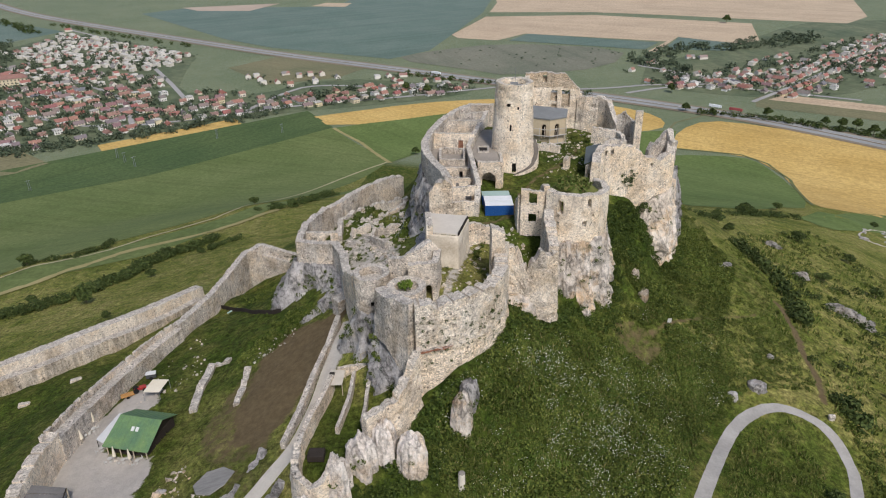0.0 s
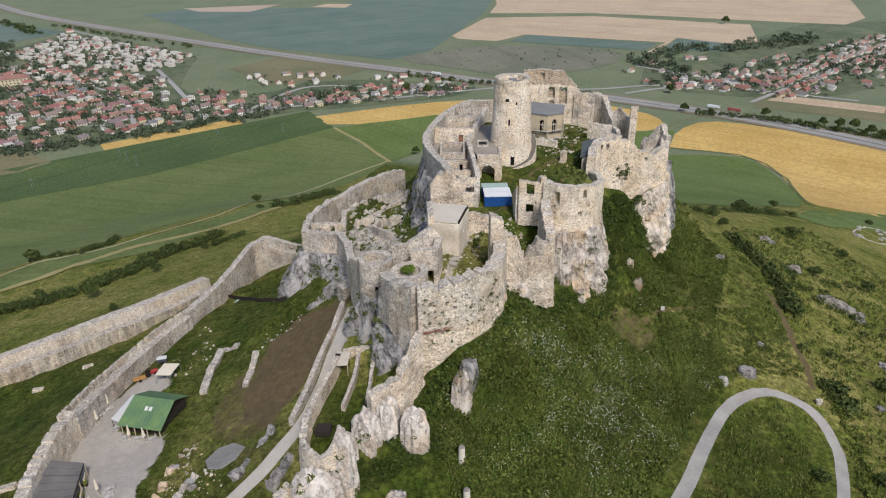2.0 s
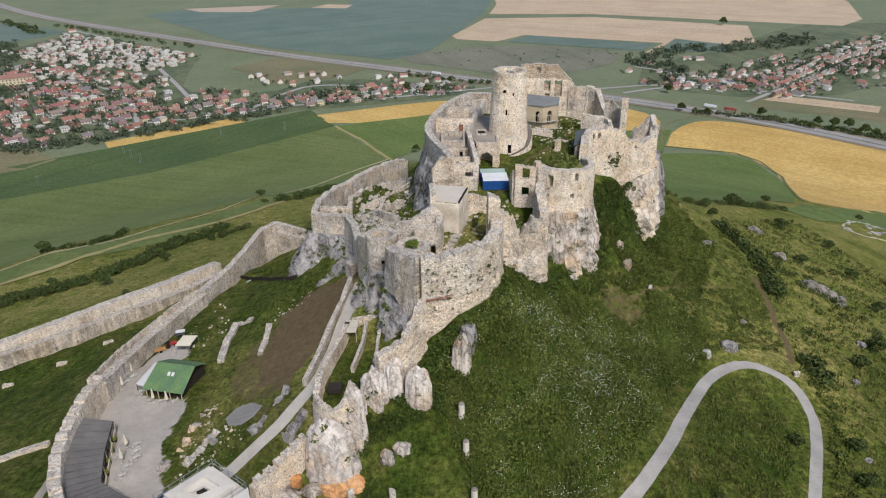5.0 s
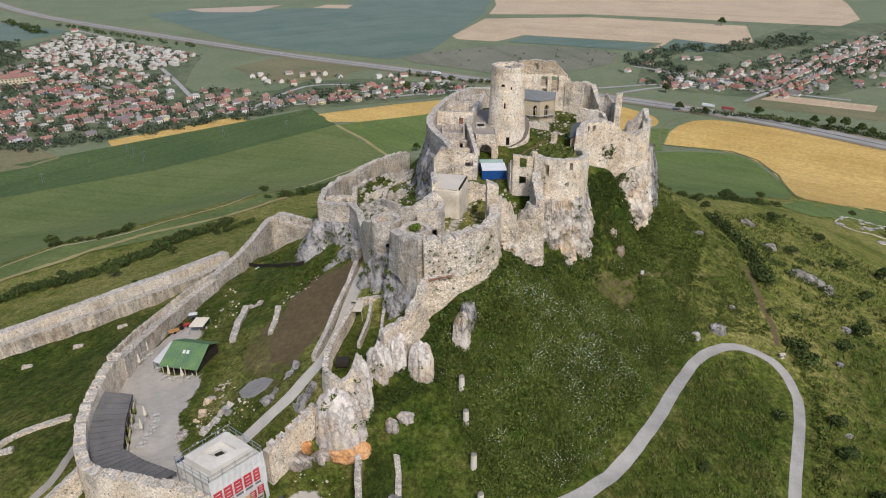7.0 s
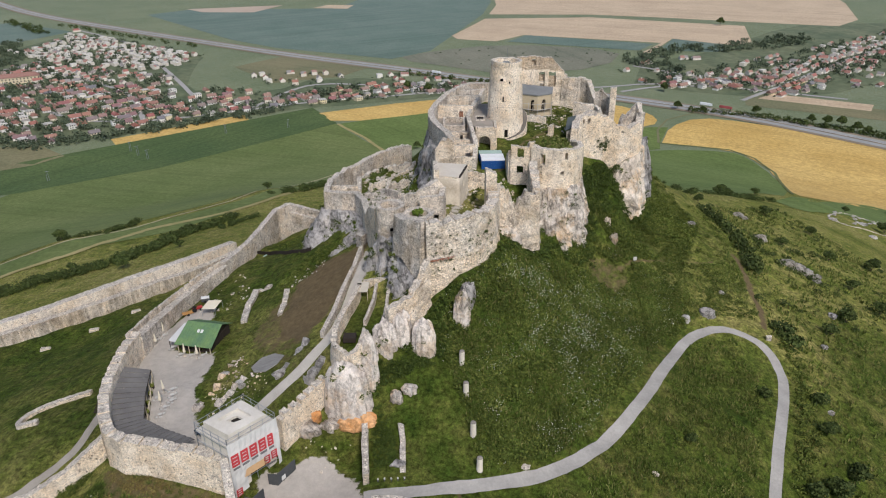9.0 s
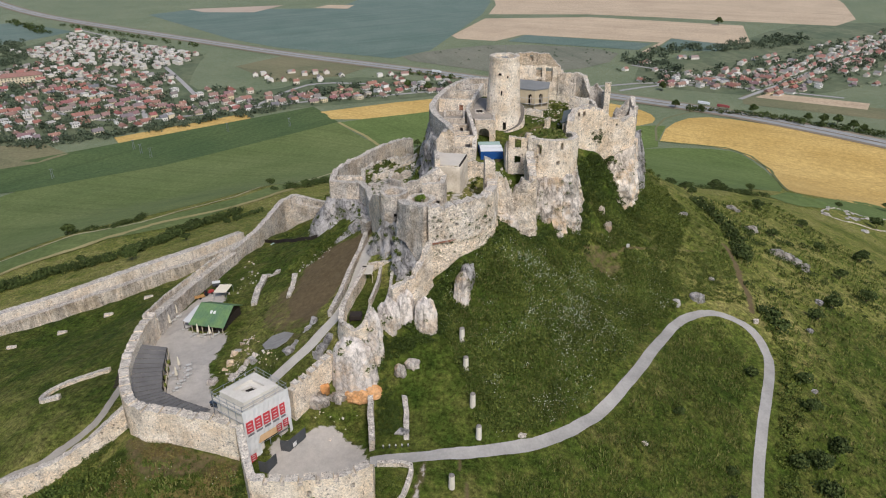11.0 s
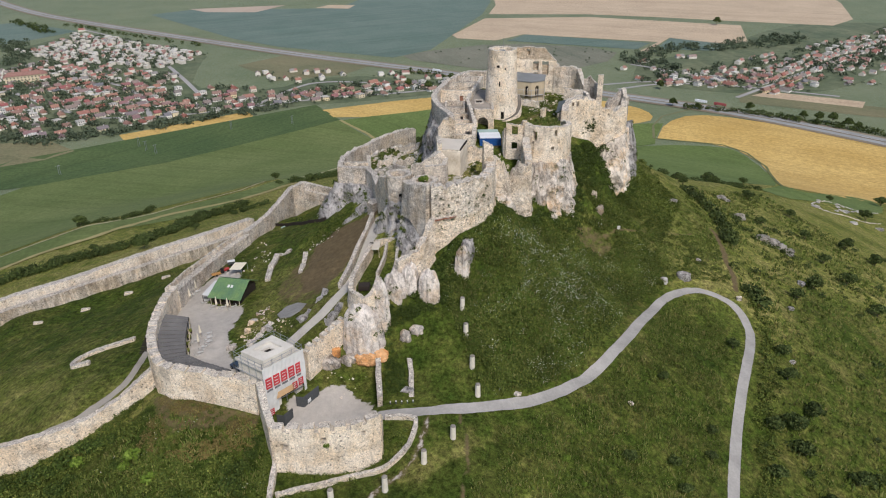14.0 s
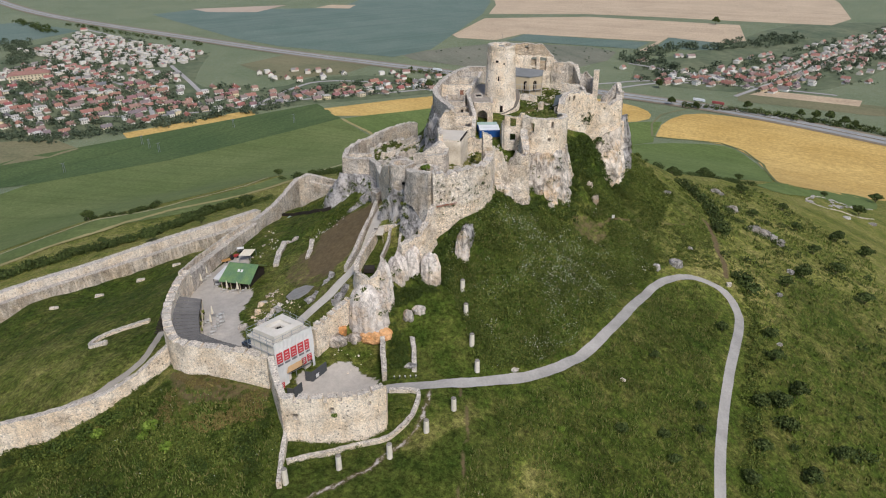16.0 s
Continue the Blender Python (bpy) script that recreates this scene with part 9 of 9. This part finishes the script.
_clumps = [(-74.2, 55.7, 2.0), (-76, 56, 1.7), (-72, 56, 1.5), (-79, 53.6, 2.2), (-81, 52.4, 1.9), (-83.6, 51.4, 2.1), (-86.4, 50.6, 1.8), (-77.4, 46.5, 1.9), (-79.6, 47.2, 1.5), (-76, 48.6, 1.5), (-90, 49.8, 1.6), (-94, 48.4, 1.4), (-69, 55.6, 1.4), (-70, 37, 2.0), (-67, 36, 1.5), (-73, 36, 1.4), (-50, 38.6, 1.6), (-48.4, 37.4, 1.3), (-52, 40, 1.1), (-39.4, 43.2, 1.8), (-41.6, 40.8, 1.9), (-40.1, 38.9, 1.7), (-38.6, 46.4, 1.4), (-37.8, 49, 1.2), (-42.6, 43.6, 1.2), (-38.6, 36, 1.6), (-57, 38, 1.0), (-62, 41, 1.1), (-66, 49, 1.2), (-46, 35, 1.3)]
quads("bank_shrubs", scattered([(x, y, r * 1.1) for x, y, r in _clumps], 6, 0.075, 420, 0.95), LEAF_BUSH, "dense dark bushes on the bank below the wall", "bushes", None, "stuff")
_ribs = [(-14, 79.4), (-10.6, 79), (-7.4, 82), (-7.6, 86), (-4, 90), (-0.6, 92), (4, 93.4), (5, 88), (0, 84), (-2.4, 80), (-8.4, 77.4), (-13.4, 75)]
quads("rib_shrubs", scattered(sown(_ribs, 300, 0.4, 1.2, 0.0), 4, 0.12, 100), LEAF_BUSH, "dark shrubs growing between the rock stacks", "shrubs", None, "stuff")
_ditch = [(-14.4, 69.5), (-10.2, 68.6), (-9.9, 60.5), (-14, 61)]
quads("ditch_weeds", scattered(sown(_ditch, 130, 0.3, 0.9, 0.0), 4, 0.13, 80), LEAF_BUSH, "dense dark weeds between the two low walls", "weeds", None, "stuff")
quads("rock_foot_shrubs", scattered(hedge([(-14.6, 72.6), (-13.6, 75.6), (-11.6, 77.6), (-9.6, 79)], 1.2, 1.0, 0.9) + hedge([(-12.4, 67), (-12.6, 71)], 1.4, 0.9, 0.8) + hedge([(1.5, 91.2), (-1.6, 90.2), (-4, 88.6), (-5.6, 86.4), (-7, 84.6), (-7.6, 82.4)], 0.8, 0.8, 1.35), 4, 0.12, 90), LEAF_BUSH, "dark shrubs along the foot of the great rock", "shrubs", None, "stuff")
quads("garden_shrubs", scattered([(-15.6, 82.6, 1.0), (-16.6, 80.6, 0.8), (-17.6, 77.4, 1.0), (-18.6, 76.6, 0.8), (-14.6, 84.6, 0.9), (-9.6, 92, 1.0), (-10.8, 90, 0.9), (-8.8, 94, 1.1), (-12, 96, 0.8)], 4, 0.12, 110), LEAF, "green shrubs in the terraced garden", "shrubs", None, "stuff")
_flank = [(58, 122), (70, 128), (88, 148), (95, 165), (96, 200), (84, 214), (66, 180), (58, 142)]
quads("flank_shrubs", scattered(sown(_flank, 360, 0.3, 1.3, 0.07, 2.5), 4, 0.12, 90), LEAF, "low green shrubs over the eastern flank", "shrubs", None, "stuff")
quads("rib_foot_shrubs", scattered([(43.6, 147, 1.2), (42.8, 144.6, 1.2), (46, 144, 1.1), (44.2, 141.6, 1.0), (47, 141.6, 1.1), (44, 139, 1.0), (46.6, 138.2, 0.9), (42.6, 149.4, 1.4), (45.4, 148.6, 1.3)], 4, 0.12, 110), LEAF, "dark shrubs round the rock ribs", "shrubs", None, "stuff")
_ledge = [(37, 156), (44, 162.6), (51.6, 164), (53, 160), (48, 151), (38, 146), (36, 150)]
quads("ledge_shrubs", scattered(sown(_ledge, 340, 0.5, 1.6, 0), 4, 0.12, 100), LEAF_BUSH, "dark shrubs hanging on the ledge between the cliffs", "shrubs", None, "stuff")
_foot = hedge([(9, 99), (11.5, 108), (14, 112), (18, 114), (22, 118.5), (25, 125.6), (31, 127), (36.6, 131), (38.6, 138), (39.4, 147)], 1.6, 0.8, 1.1) + hedge([(47, 157.6), (52, 160.6), (58, 161.6), (62, 166), (64, 172)], 1.5, 0.9, 1.1) + hedge([(-36, 131), (-31, 132.6), (-26.6, 129), (-23, 126.6)], 0.8, 1.2, 0.5)
quads("cliff_foot_shrubs", scattered(_foot, 4, 0.12, 100), LEAF_BUSH, "shrubs creeping up the foot of the cliffs", "shrubs", None, "stuff")
# gully line, hedges and hand-placed bushes
_line = [(x + dx, y + dy, r) for (x, y) in ((97, 207), (98, 202), (100, 197), (101, 190), (101, 184), (101, 178), (100, 172), (99, 167), (97.6, 164), (91, 127), (92, 122)) for dx, dy, r in ((0, 0, 2.8), (1.8, 1.4, 2.0), (-1.6, 2.2, 1.7))]
quads("gully_bushes", scattered(_line, 5, 0.11, 200, 1.0), LEAF_DARK, "line of dark bushes in the gully", "bushes", None, "stuff")


quads("field_hedge", scattered(hedge([(-250, 232), (-215, 240), (-182, 250), (-169, 252), (-158, 258), (-149, 269), (-144, 287), (-144, 311), (-140, 324), (-128.5, 329.5), (-121.5, 341)], 3.6, 2.0, 3.0) + hedge([(-121, 318), (-114, 326), (-108, 332)], 2.5, 3, 2.2), 4, 0.09, 220, 1.0), LEAF_DARK, "long dark hedge along the western slope", "hedge", None, "stuff")
quads("field_hedge", scattered(hedge([(-213, 323), (-202, 325), (-192, 329), (-187, 340), (-184, 356)], 2.4, 3.2, 2.3) + hedge([(-112, 400), (-96, 405), (-88, 440), (-81, 490)], 4, 6, 3.0) + hedge([(92, 236), (119, 287), (140, 312)], 3, 13, 1.7) + hedge([(150, 322), (168, 345), (196, 366)], 4, 6, 2.2), 4, 0.10, 180, 1.0), LEAF_DARK, "broken hedge of dark bushes between fields", "hedge", None, "stuff")
quads("roadside_trees", scattered(hedge(np.array([(-860, 1640), (-700, 1520), (-480, 1372)]), 9, 22, 5) + hedge(np.array([(-1000, 1690), (-850, 1540)]), 12, 12, 6) + hedge(np.array([(-60, 1120), (40, 1060), (110, 1030), (200, 975)]), 7, 12, 5) + hedge(np.array([(330, 880), (410, 838), (500, 770), (560, 690)]), 6, 8, 5), 4, 0.15, 60, 1.1), LEAF_DARK, "rows of trees and bushes along the motorway", "trees", None, "stuff")
_garden = [(x + _rng.uniform(-14, 14), y + _rng.uniform(-14, 14), _rng.uniform(1.2, 3.6)) for x, y, *_ in _spots for _ in range(3)]
_garden += [(x, y, r * 6.5) for poly, k in ((VILLAGE_OLD, 560), (VILLAGE_EDGE, 170), (VILLAGE_EAST, 330), (VILLAGE_NEW, 200)) for x, y, r in sown(poly, k, 0.4, 1.2, 0.02)]
_garden += hedge(np.array([(-560, 780), (-470, 750), (-400, 790), (-300, 850), (-220, 905)]), 14, 5, 5) + hedge(np.array([(-740, 1200), (-860, 1420), (-1000, 1330)]), 22, 7, 6) + hedge(np.array([(380, 1090), (340, 1200), (420, 1280), (560, 1300), (700, 1400), (640, 1330)]), 30, 7, 7) + hedge(np.array([(620, 1100), (760, 1200), (900, 1330)]), 30, 12, 6)
_garden += [(x, y, r * 2.6) for x, y, r in sown([(60, 1150), (-60, 1230), (-10, 1290), (118, 1360), (330, 1290), (270, 1160)], 50, 0.4, 1.0)]
# leaf greens lightened and greyed: the haze over the village is in the colour
quads("village_gardens", scattered(_garden, 4, 0.17, 44, 1.1), leafy("hazed_garden_leaves", (0.052, 0.074, 0.046), (0.074, 0.098, 0.06), (0.108, 0.132, 0.084)), "garden trees and orchards between the village houses", "trees", None, "stuff")


def make_tree(name, label, h, spread, seed, bush=False):
    """A tapered trunk with limbs and a crown of leaf clumps."""
    r = np.random.default_rng(seed)
    o = root(name, label, "bush" if bush else "tree")
    bm = bmesh.new()
    th = h * (0.18 if bush else 0.45)
    tube(bm, (0, 0, -0.4), (0, 0, th), 0.03 * h, 0.018 * h, 7)
    blobs = []
    for k in range(7):
        a = k * 0.9 + r.uniform(-0.3, 0.3)
        d = spread * r.uniform(0.35, 0.7)
        z = h * r.uniform(0.45, 0.8)
        tube(bm, (0, 0, th * 0.75), (d * math.cos(a), d * math.sin(a), z), 0.014 * h, 0.006 * h, 5)
        blobs.append((d * math.cos(a), d * math.sin(a), z, spread * 0.42, spread * 0.42, h * 0.17))
    blobs.append((0, 0, h * 0.8, spread * 0.5, spread * 0.5, h * 0.2))
    part("trunk", bm, BARK, o)
    quads("crown", leaf_cloud(r, blobs, 0.055 * h, 700)[0], LEAF_DARK, "", "", o)
    return o


_t = make_tree("tree", "broad dark green tree at the field edge", 9, 4.2, 1)
_b2 = make_tree("bush", "round dark green bush on the slope", 4.0, 2.6, 2, True)
_placed = [set(), set()]


def plant(kind, x, y, s=1.0, turn=0):
    o = (_t, _b2)[kind]
    m = pose(x, y, g(x, y, -0.1), 0, 0, turn) @ Matrix.Diagonal((s, s, s, 1))
    if not _placed[kind]:
        o.matrix_world = m
        _placed[kind].add(1)
        return o
    c = copy_thing(o, m)
    c.matrix_basis = m
    return c


for _n, (x, y, s) in enumerate(((-28, 726, 1.0), (470, 806, 1.5), (484, 800, 1.6), (456, 818, 1.3), (492, 778, 1.5), (404, 858, 1.4), (340, 872, 1.0), (322, 985, 1.5), (608, 1560, 2.0), (312, 888, 1.3), (500, 770, 1.2), (-50, 1010, 1.5), (-20, 990, 1.6))):
    plant(0, x, y, s, 40 * _n)
for _n, (x, y, s) in enumerate(((152, 329, 1.6), (158, 333, 1.2), (205, 399, 1.2), (266, 396, 1.1), (-213, 322, 1.7), (-93, 409, 1.4), (-129, 276, 1.0), (-144, 247, 1.3), (-121, 217, 0.7), (-121, 422, 1.3), (270, 358, 1.9), (366, 490, 2.2), (106, 248, 1.0), (102, 229, 0.9), (148, 266, 1.2), (167, 258, 1.0), (153, 216, 1.1), (132, 214, 0.9), (145, 185, 1.0), (178, 226, 1.4), (188, 218, 1.3), (144, 166, 1.2), (122, 149, 1.2), (110, 136, 1.0), (145, 147, 1.2), (87, 92, 0.9), (89, 81, 1.0), (82, 76, 1.1), (76, 74, 0.9), (82, 69, 1.0), (72, 61, 0.9), (94, 65, 1.0), (82, 56, 1.0), (65, 51, 0.8), (36, 54, 0.6), (46, 55, 0.6), (56, 60, 0.55), (47, 50, 0.6), (49, 77, 0.55), (58, 67, 0.5), (90, 102, 0.8), (74.5, 99, 0.7), (-176, 262, 1.0), (48, 191, 0.9), (46, 186, 0.8))):
    plant(1, x, y, s, 57 * _n)
# bright young shrubs
for _x, _y, _z, _r in ((-6.4, 103.2, 41.0, 1.25), (-62.9, 49.5, None, 1.7), (-64.2, 48, None, 1.2), (-57.8, 43.7, None, 1.4), (-76.4, 53, None, 1.4), (22, 50, None, 0.9), (128, 186, None, 1.6), (25, 45.6, None, 0.6), (-23.5, 43.0, 12.6, 0.6)):
    _o = root("bright_shrub", "bright yellow-green young shrub", "shrub", None, "bright young shrubs")
    v = leaf_cloud(_rng, [(0, 0, 0.5, 1, 1, 0.7), (0.5, 0.2, 0.7, 0.5, 0.5, 0.5), (-0.4, -0.4, 0.6, 0.5, 0.5, 0.6)], 0.13, 260)[0] * _r + (_x, _y, g(_x, _y, 0.0) if _z is None else _z)
    quads("foliage", v, LEAF_LIGHT, "", "", _o)
    part("stem", tube(bmesh.new(), (_x, _y, (g(_x, _y, -0.2) if _z is None else _z - 0.3)), (_x, _y, (g(_x, _y, 0.6) if _z is None else _z + 0.6)), 0.06, 0.04, 6), BARK, _o)
# grass tufts: crossed blades gathered in drifts
def tufts(places, h, spread, per):
    out = []
    p = np.array(places)
    z = ground_z(p[:, 0], p[:, 1])
    n = len(p)
    for _ in range(per):
        a = _rng.uniform(0, 6.28, n)
        d = np.stack([np.cos(a), np.sin(a), 0 * a], 1)
        c = np.stack([p[:, 0], p[:, 1], z], 1) + np.stack([_rng.normal(0, spread, n), _rng.normal(0, spread, n), 0 * a - 0.05], 1)
        w, hh = 0.16 * p[:, 2:3], h * p[:, 2:3] * _rng.uniform(0.6, 1.3, n)[:, None]
        tip = np.concatenate([_rng.normal(0, 0.25, (n, 2)), np.ones((n, 1))], 1) * hh
        out.append(np.stack([c - d * w, c + d * w, c + d * w * 0.3 + tip, c - d * w * 0.3 + tip], 1).reshape(-1, 3))
    return np.concatenate(out)


_all = sown(SLOPE, 5200, 0.5, 1.1, 0.2, 1.0) + sown(LOWER, 5200, 0.5, 1.0, 0.2, 1.0) + sown(FRONT, 4200, 0.5, 1.1, 0.2, 1.0) + sown(FAR_EAST, 4200, 0.7, 1.5, 0.1, 1.0)
quads("grass_tufts", tufts(_all, 0.75, 0.35, 4), BLADE, "long rough grass in tufts over the slopes", "grass", None, "stuff")
_bl = [q for q in sown(SLOPE, 1500, 0.5, 1.0, 0.09, 1.0) if fbm(q[0] * 0.13, q[1] * 0.13, 21.0, 3) > 0.12] + sown([(14, 84), (34, 84), (40, 98), (32, 112), (18, 108)], 420, 0.5, 1.0, 0.22, 1.0) + sown(FRONT, 60, 0.4, 0.8, 0.2)
_p = np.array(_bl)
_z = ground_z(_p[:, 0], _p[:, 1])
_v = []
for _ in range(4):
    c = np.stack([_p[:, 0] + _rng.normal(0, 0.6, len(_p)), _p[:, 1] + _rng.normal(0, 0.6, len(_p)), _z + _rng.uniform(0.7, 1.35, len(_p))], 1)
    s = 0.044 * _rng.uniform(0.5, 1.4, len(_p))[:, None]
    u = np.array([1, 0, 0]) * s
    w = np.array([0, 0.8, 0.5]) * s
    _v.append(np.stack([c - u - w, c + u - w, c + u + w, c - u + w], 1).reshape(-1, 3))
quads("white_blossom", np.concatenate(_v), FLOWER, "drifts of small white umbel flowers on the slope", "flowers", None, "stuff")
# plants rooted on the walls
_face_s, _face = along([(-4.7, 92.5), (-0.2, 93.1), (4.0, 95.3), (7.7, 98.6), (10.3, 103.4), (11.4, 108), (11.6, 112)], 0.5)
_holds = []
for _k in range(210):
    if _k < 110:
        u, z = _rng.uniform(1.0, 18.5), (33.4, 35.2, 37.2, 38.9, 40.7)[_k % 5] + _rng.normal(0, 0.3)
        x, y = (np.interp(u, _face_s, _face[:, q]) for q in (0, 1))
        r = _rng.uniform(0.12, 0.34)
    elif _k < 180:
        x, y, z, r = _rng.normal(46.6, 2.2), 164.3, _rng.normal(36.0, 1.3), _rng.uniform(0.25, 0.6)
        y += max(0.0, (x - 44) * 0.5)
    else:
        x, y, z, r = _rng.uniform(21, 33), 130.3, _rng.uniform(30, 36), _rng.uniform(0.2, 0.5)
    _holds.append(leaf_cloud(_rng, [(0, 0, 0, 1, 0.7, 1)], 0.24, 20)[0] * r + (x, y, z))
for x, y, z, r in ((48.6, 163.4, 27.2, 1.3), (49.8, 163.8, 28.6, 1.3), (50.8, 164.2, 29.4, 1.1), (47.4, 163.2, 26.4, 1.3), (48.8, 162.2, 25, 1.4), (46.2, 163.6, 27, 1.2)):
    _holds.append(leaf_cloud(_rng, [(0, 0, 0, 1, 1, 0.8), (0.5, 0.2, 0.3, 0.5, 0.5, 0.5)], 0.12, 120)[0] * r + (x, y, z))
quads("wall_plants", np.concatenate(_holds), LEAF_DARK, "small dark plants rooted in the masonry joints", "plants", None, "stuff")
_top = [(x, y, r) for x, y, r in ((50, 186, 2.0), (-22, 166, 1.6), (-24, 163, 1.4), (-19, 169, 1.5), (-20, 164, 1.2), (48.4, 184, 1.8), (47.5, 182, 1.5))]
_mound = [(x, y, r, 37.4 + 7.6 * 0.92 - 0.28 * ((x - 28.8) ** 2 + (y - 143.2) ** 2) / 5.0) for x, y, r in [(28.8 + 3.8 * math.cos(2.4 * k) * (k / 26) ** 0.5, 143.2 + 4.0 * math.sin(2.4 * k) * (k / 26) ** 0.5, 0.5 + 0.35 * (k % 3)) for k in range(26)]]
quads("mound_grass", np.concatenate([leaf_cloud(_rng, [(0, 0, 0.2, 1, 1, 0.7)], 0.2, 60)[0] * r + (x, y, z - 0.2) for x, y, r, z in _mound]), BLADE, "long grass and shrubs on the rubble mound", "grass", None, "stuff")
quads("ruin_grass", scattered(_top, 4, 0.16, 150, 0.8), leafy("olive_shrub", (0.06, 0.085, 0.02), (0.09, 0.12, 0.03), (0.13, 0.15, 0.045)), "green growth on the ruined floors", "shrubs", None, "stuff")

# weeds and small shrubs rooted on the rock faces
def clinging(ob, n, lo, hi, r0, r1):
    """Leaf clumps at places of a rock's face between heights lo and hi."""
    co = np.array([v.co[:] for v in ob.data.vertices])
    co = co[(co[:, 2] > lo) & (co[:, 2] < hi)]
    ok = np.array([fbm(x * 0.2, y * 0.2, z * 0.2, 3) for x, y, z in co]) > 0.05
    co = co[ok] if ok.sum() > 40 else co
    pick = co[_rng.integers(0, len(co), n)]
    return [leaf_cloud(_rng, [(0, 0, 0, 1, 1, 0.8)], 0.2, 36)[0] * _rng.uniform(r0, r1) + q for q in pick]


_cling = []
for _name, _n, _lo, _hi in (("rock_cliff_east", 70, 15, 35), ("rock_cliff_far", 34, 12, 31), ("rock_cliff_pier", 26, 20, 33), ("rock_cliff_west", 90, 24, 35), ("rock_cliff_wing", 110, 15, 26), ("rock_cliff_ring", 90, 25, 40), ("rock_cliff_slab", 20, 14, 32)):
    _cling += clinging(bpy.data.objects[_name], _n, _lo, _hi, 0.25, 0.75)
for _name in ("rock_bastion", "rock_horn", "rock_rib", "rock_rib.001", "rock_rib.002", "rock_pillar", "rock_pillar.001"):
    _z = [v.co.z for v in bpy.data.objects[_name].data.vertices]
    _cling += clinging(bpy.data.objects[_name], 9, min(_z) + 0.5 * (max(_z) - min(_z)), max(_z) + 1, 0.3, 0.8)
quads("rock_weeds", np.concatenate(_cling), LEAF, "green weeds rooted in the clefts of the rocks", "plants", None, "stuff")
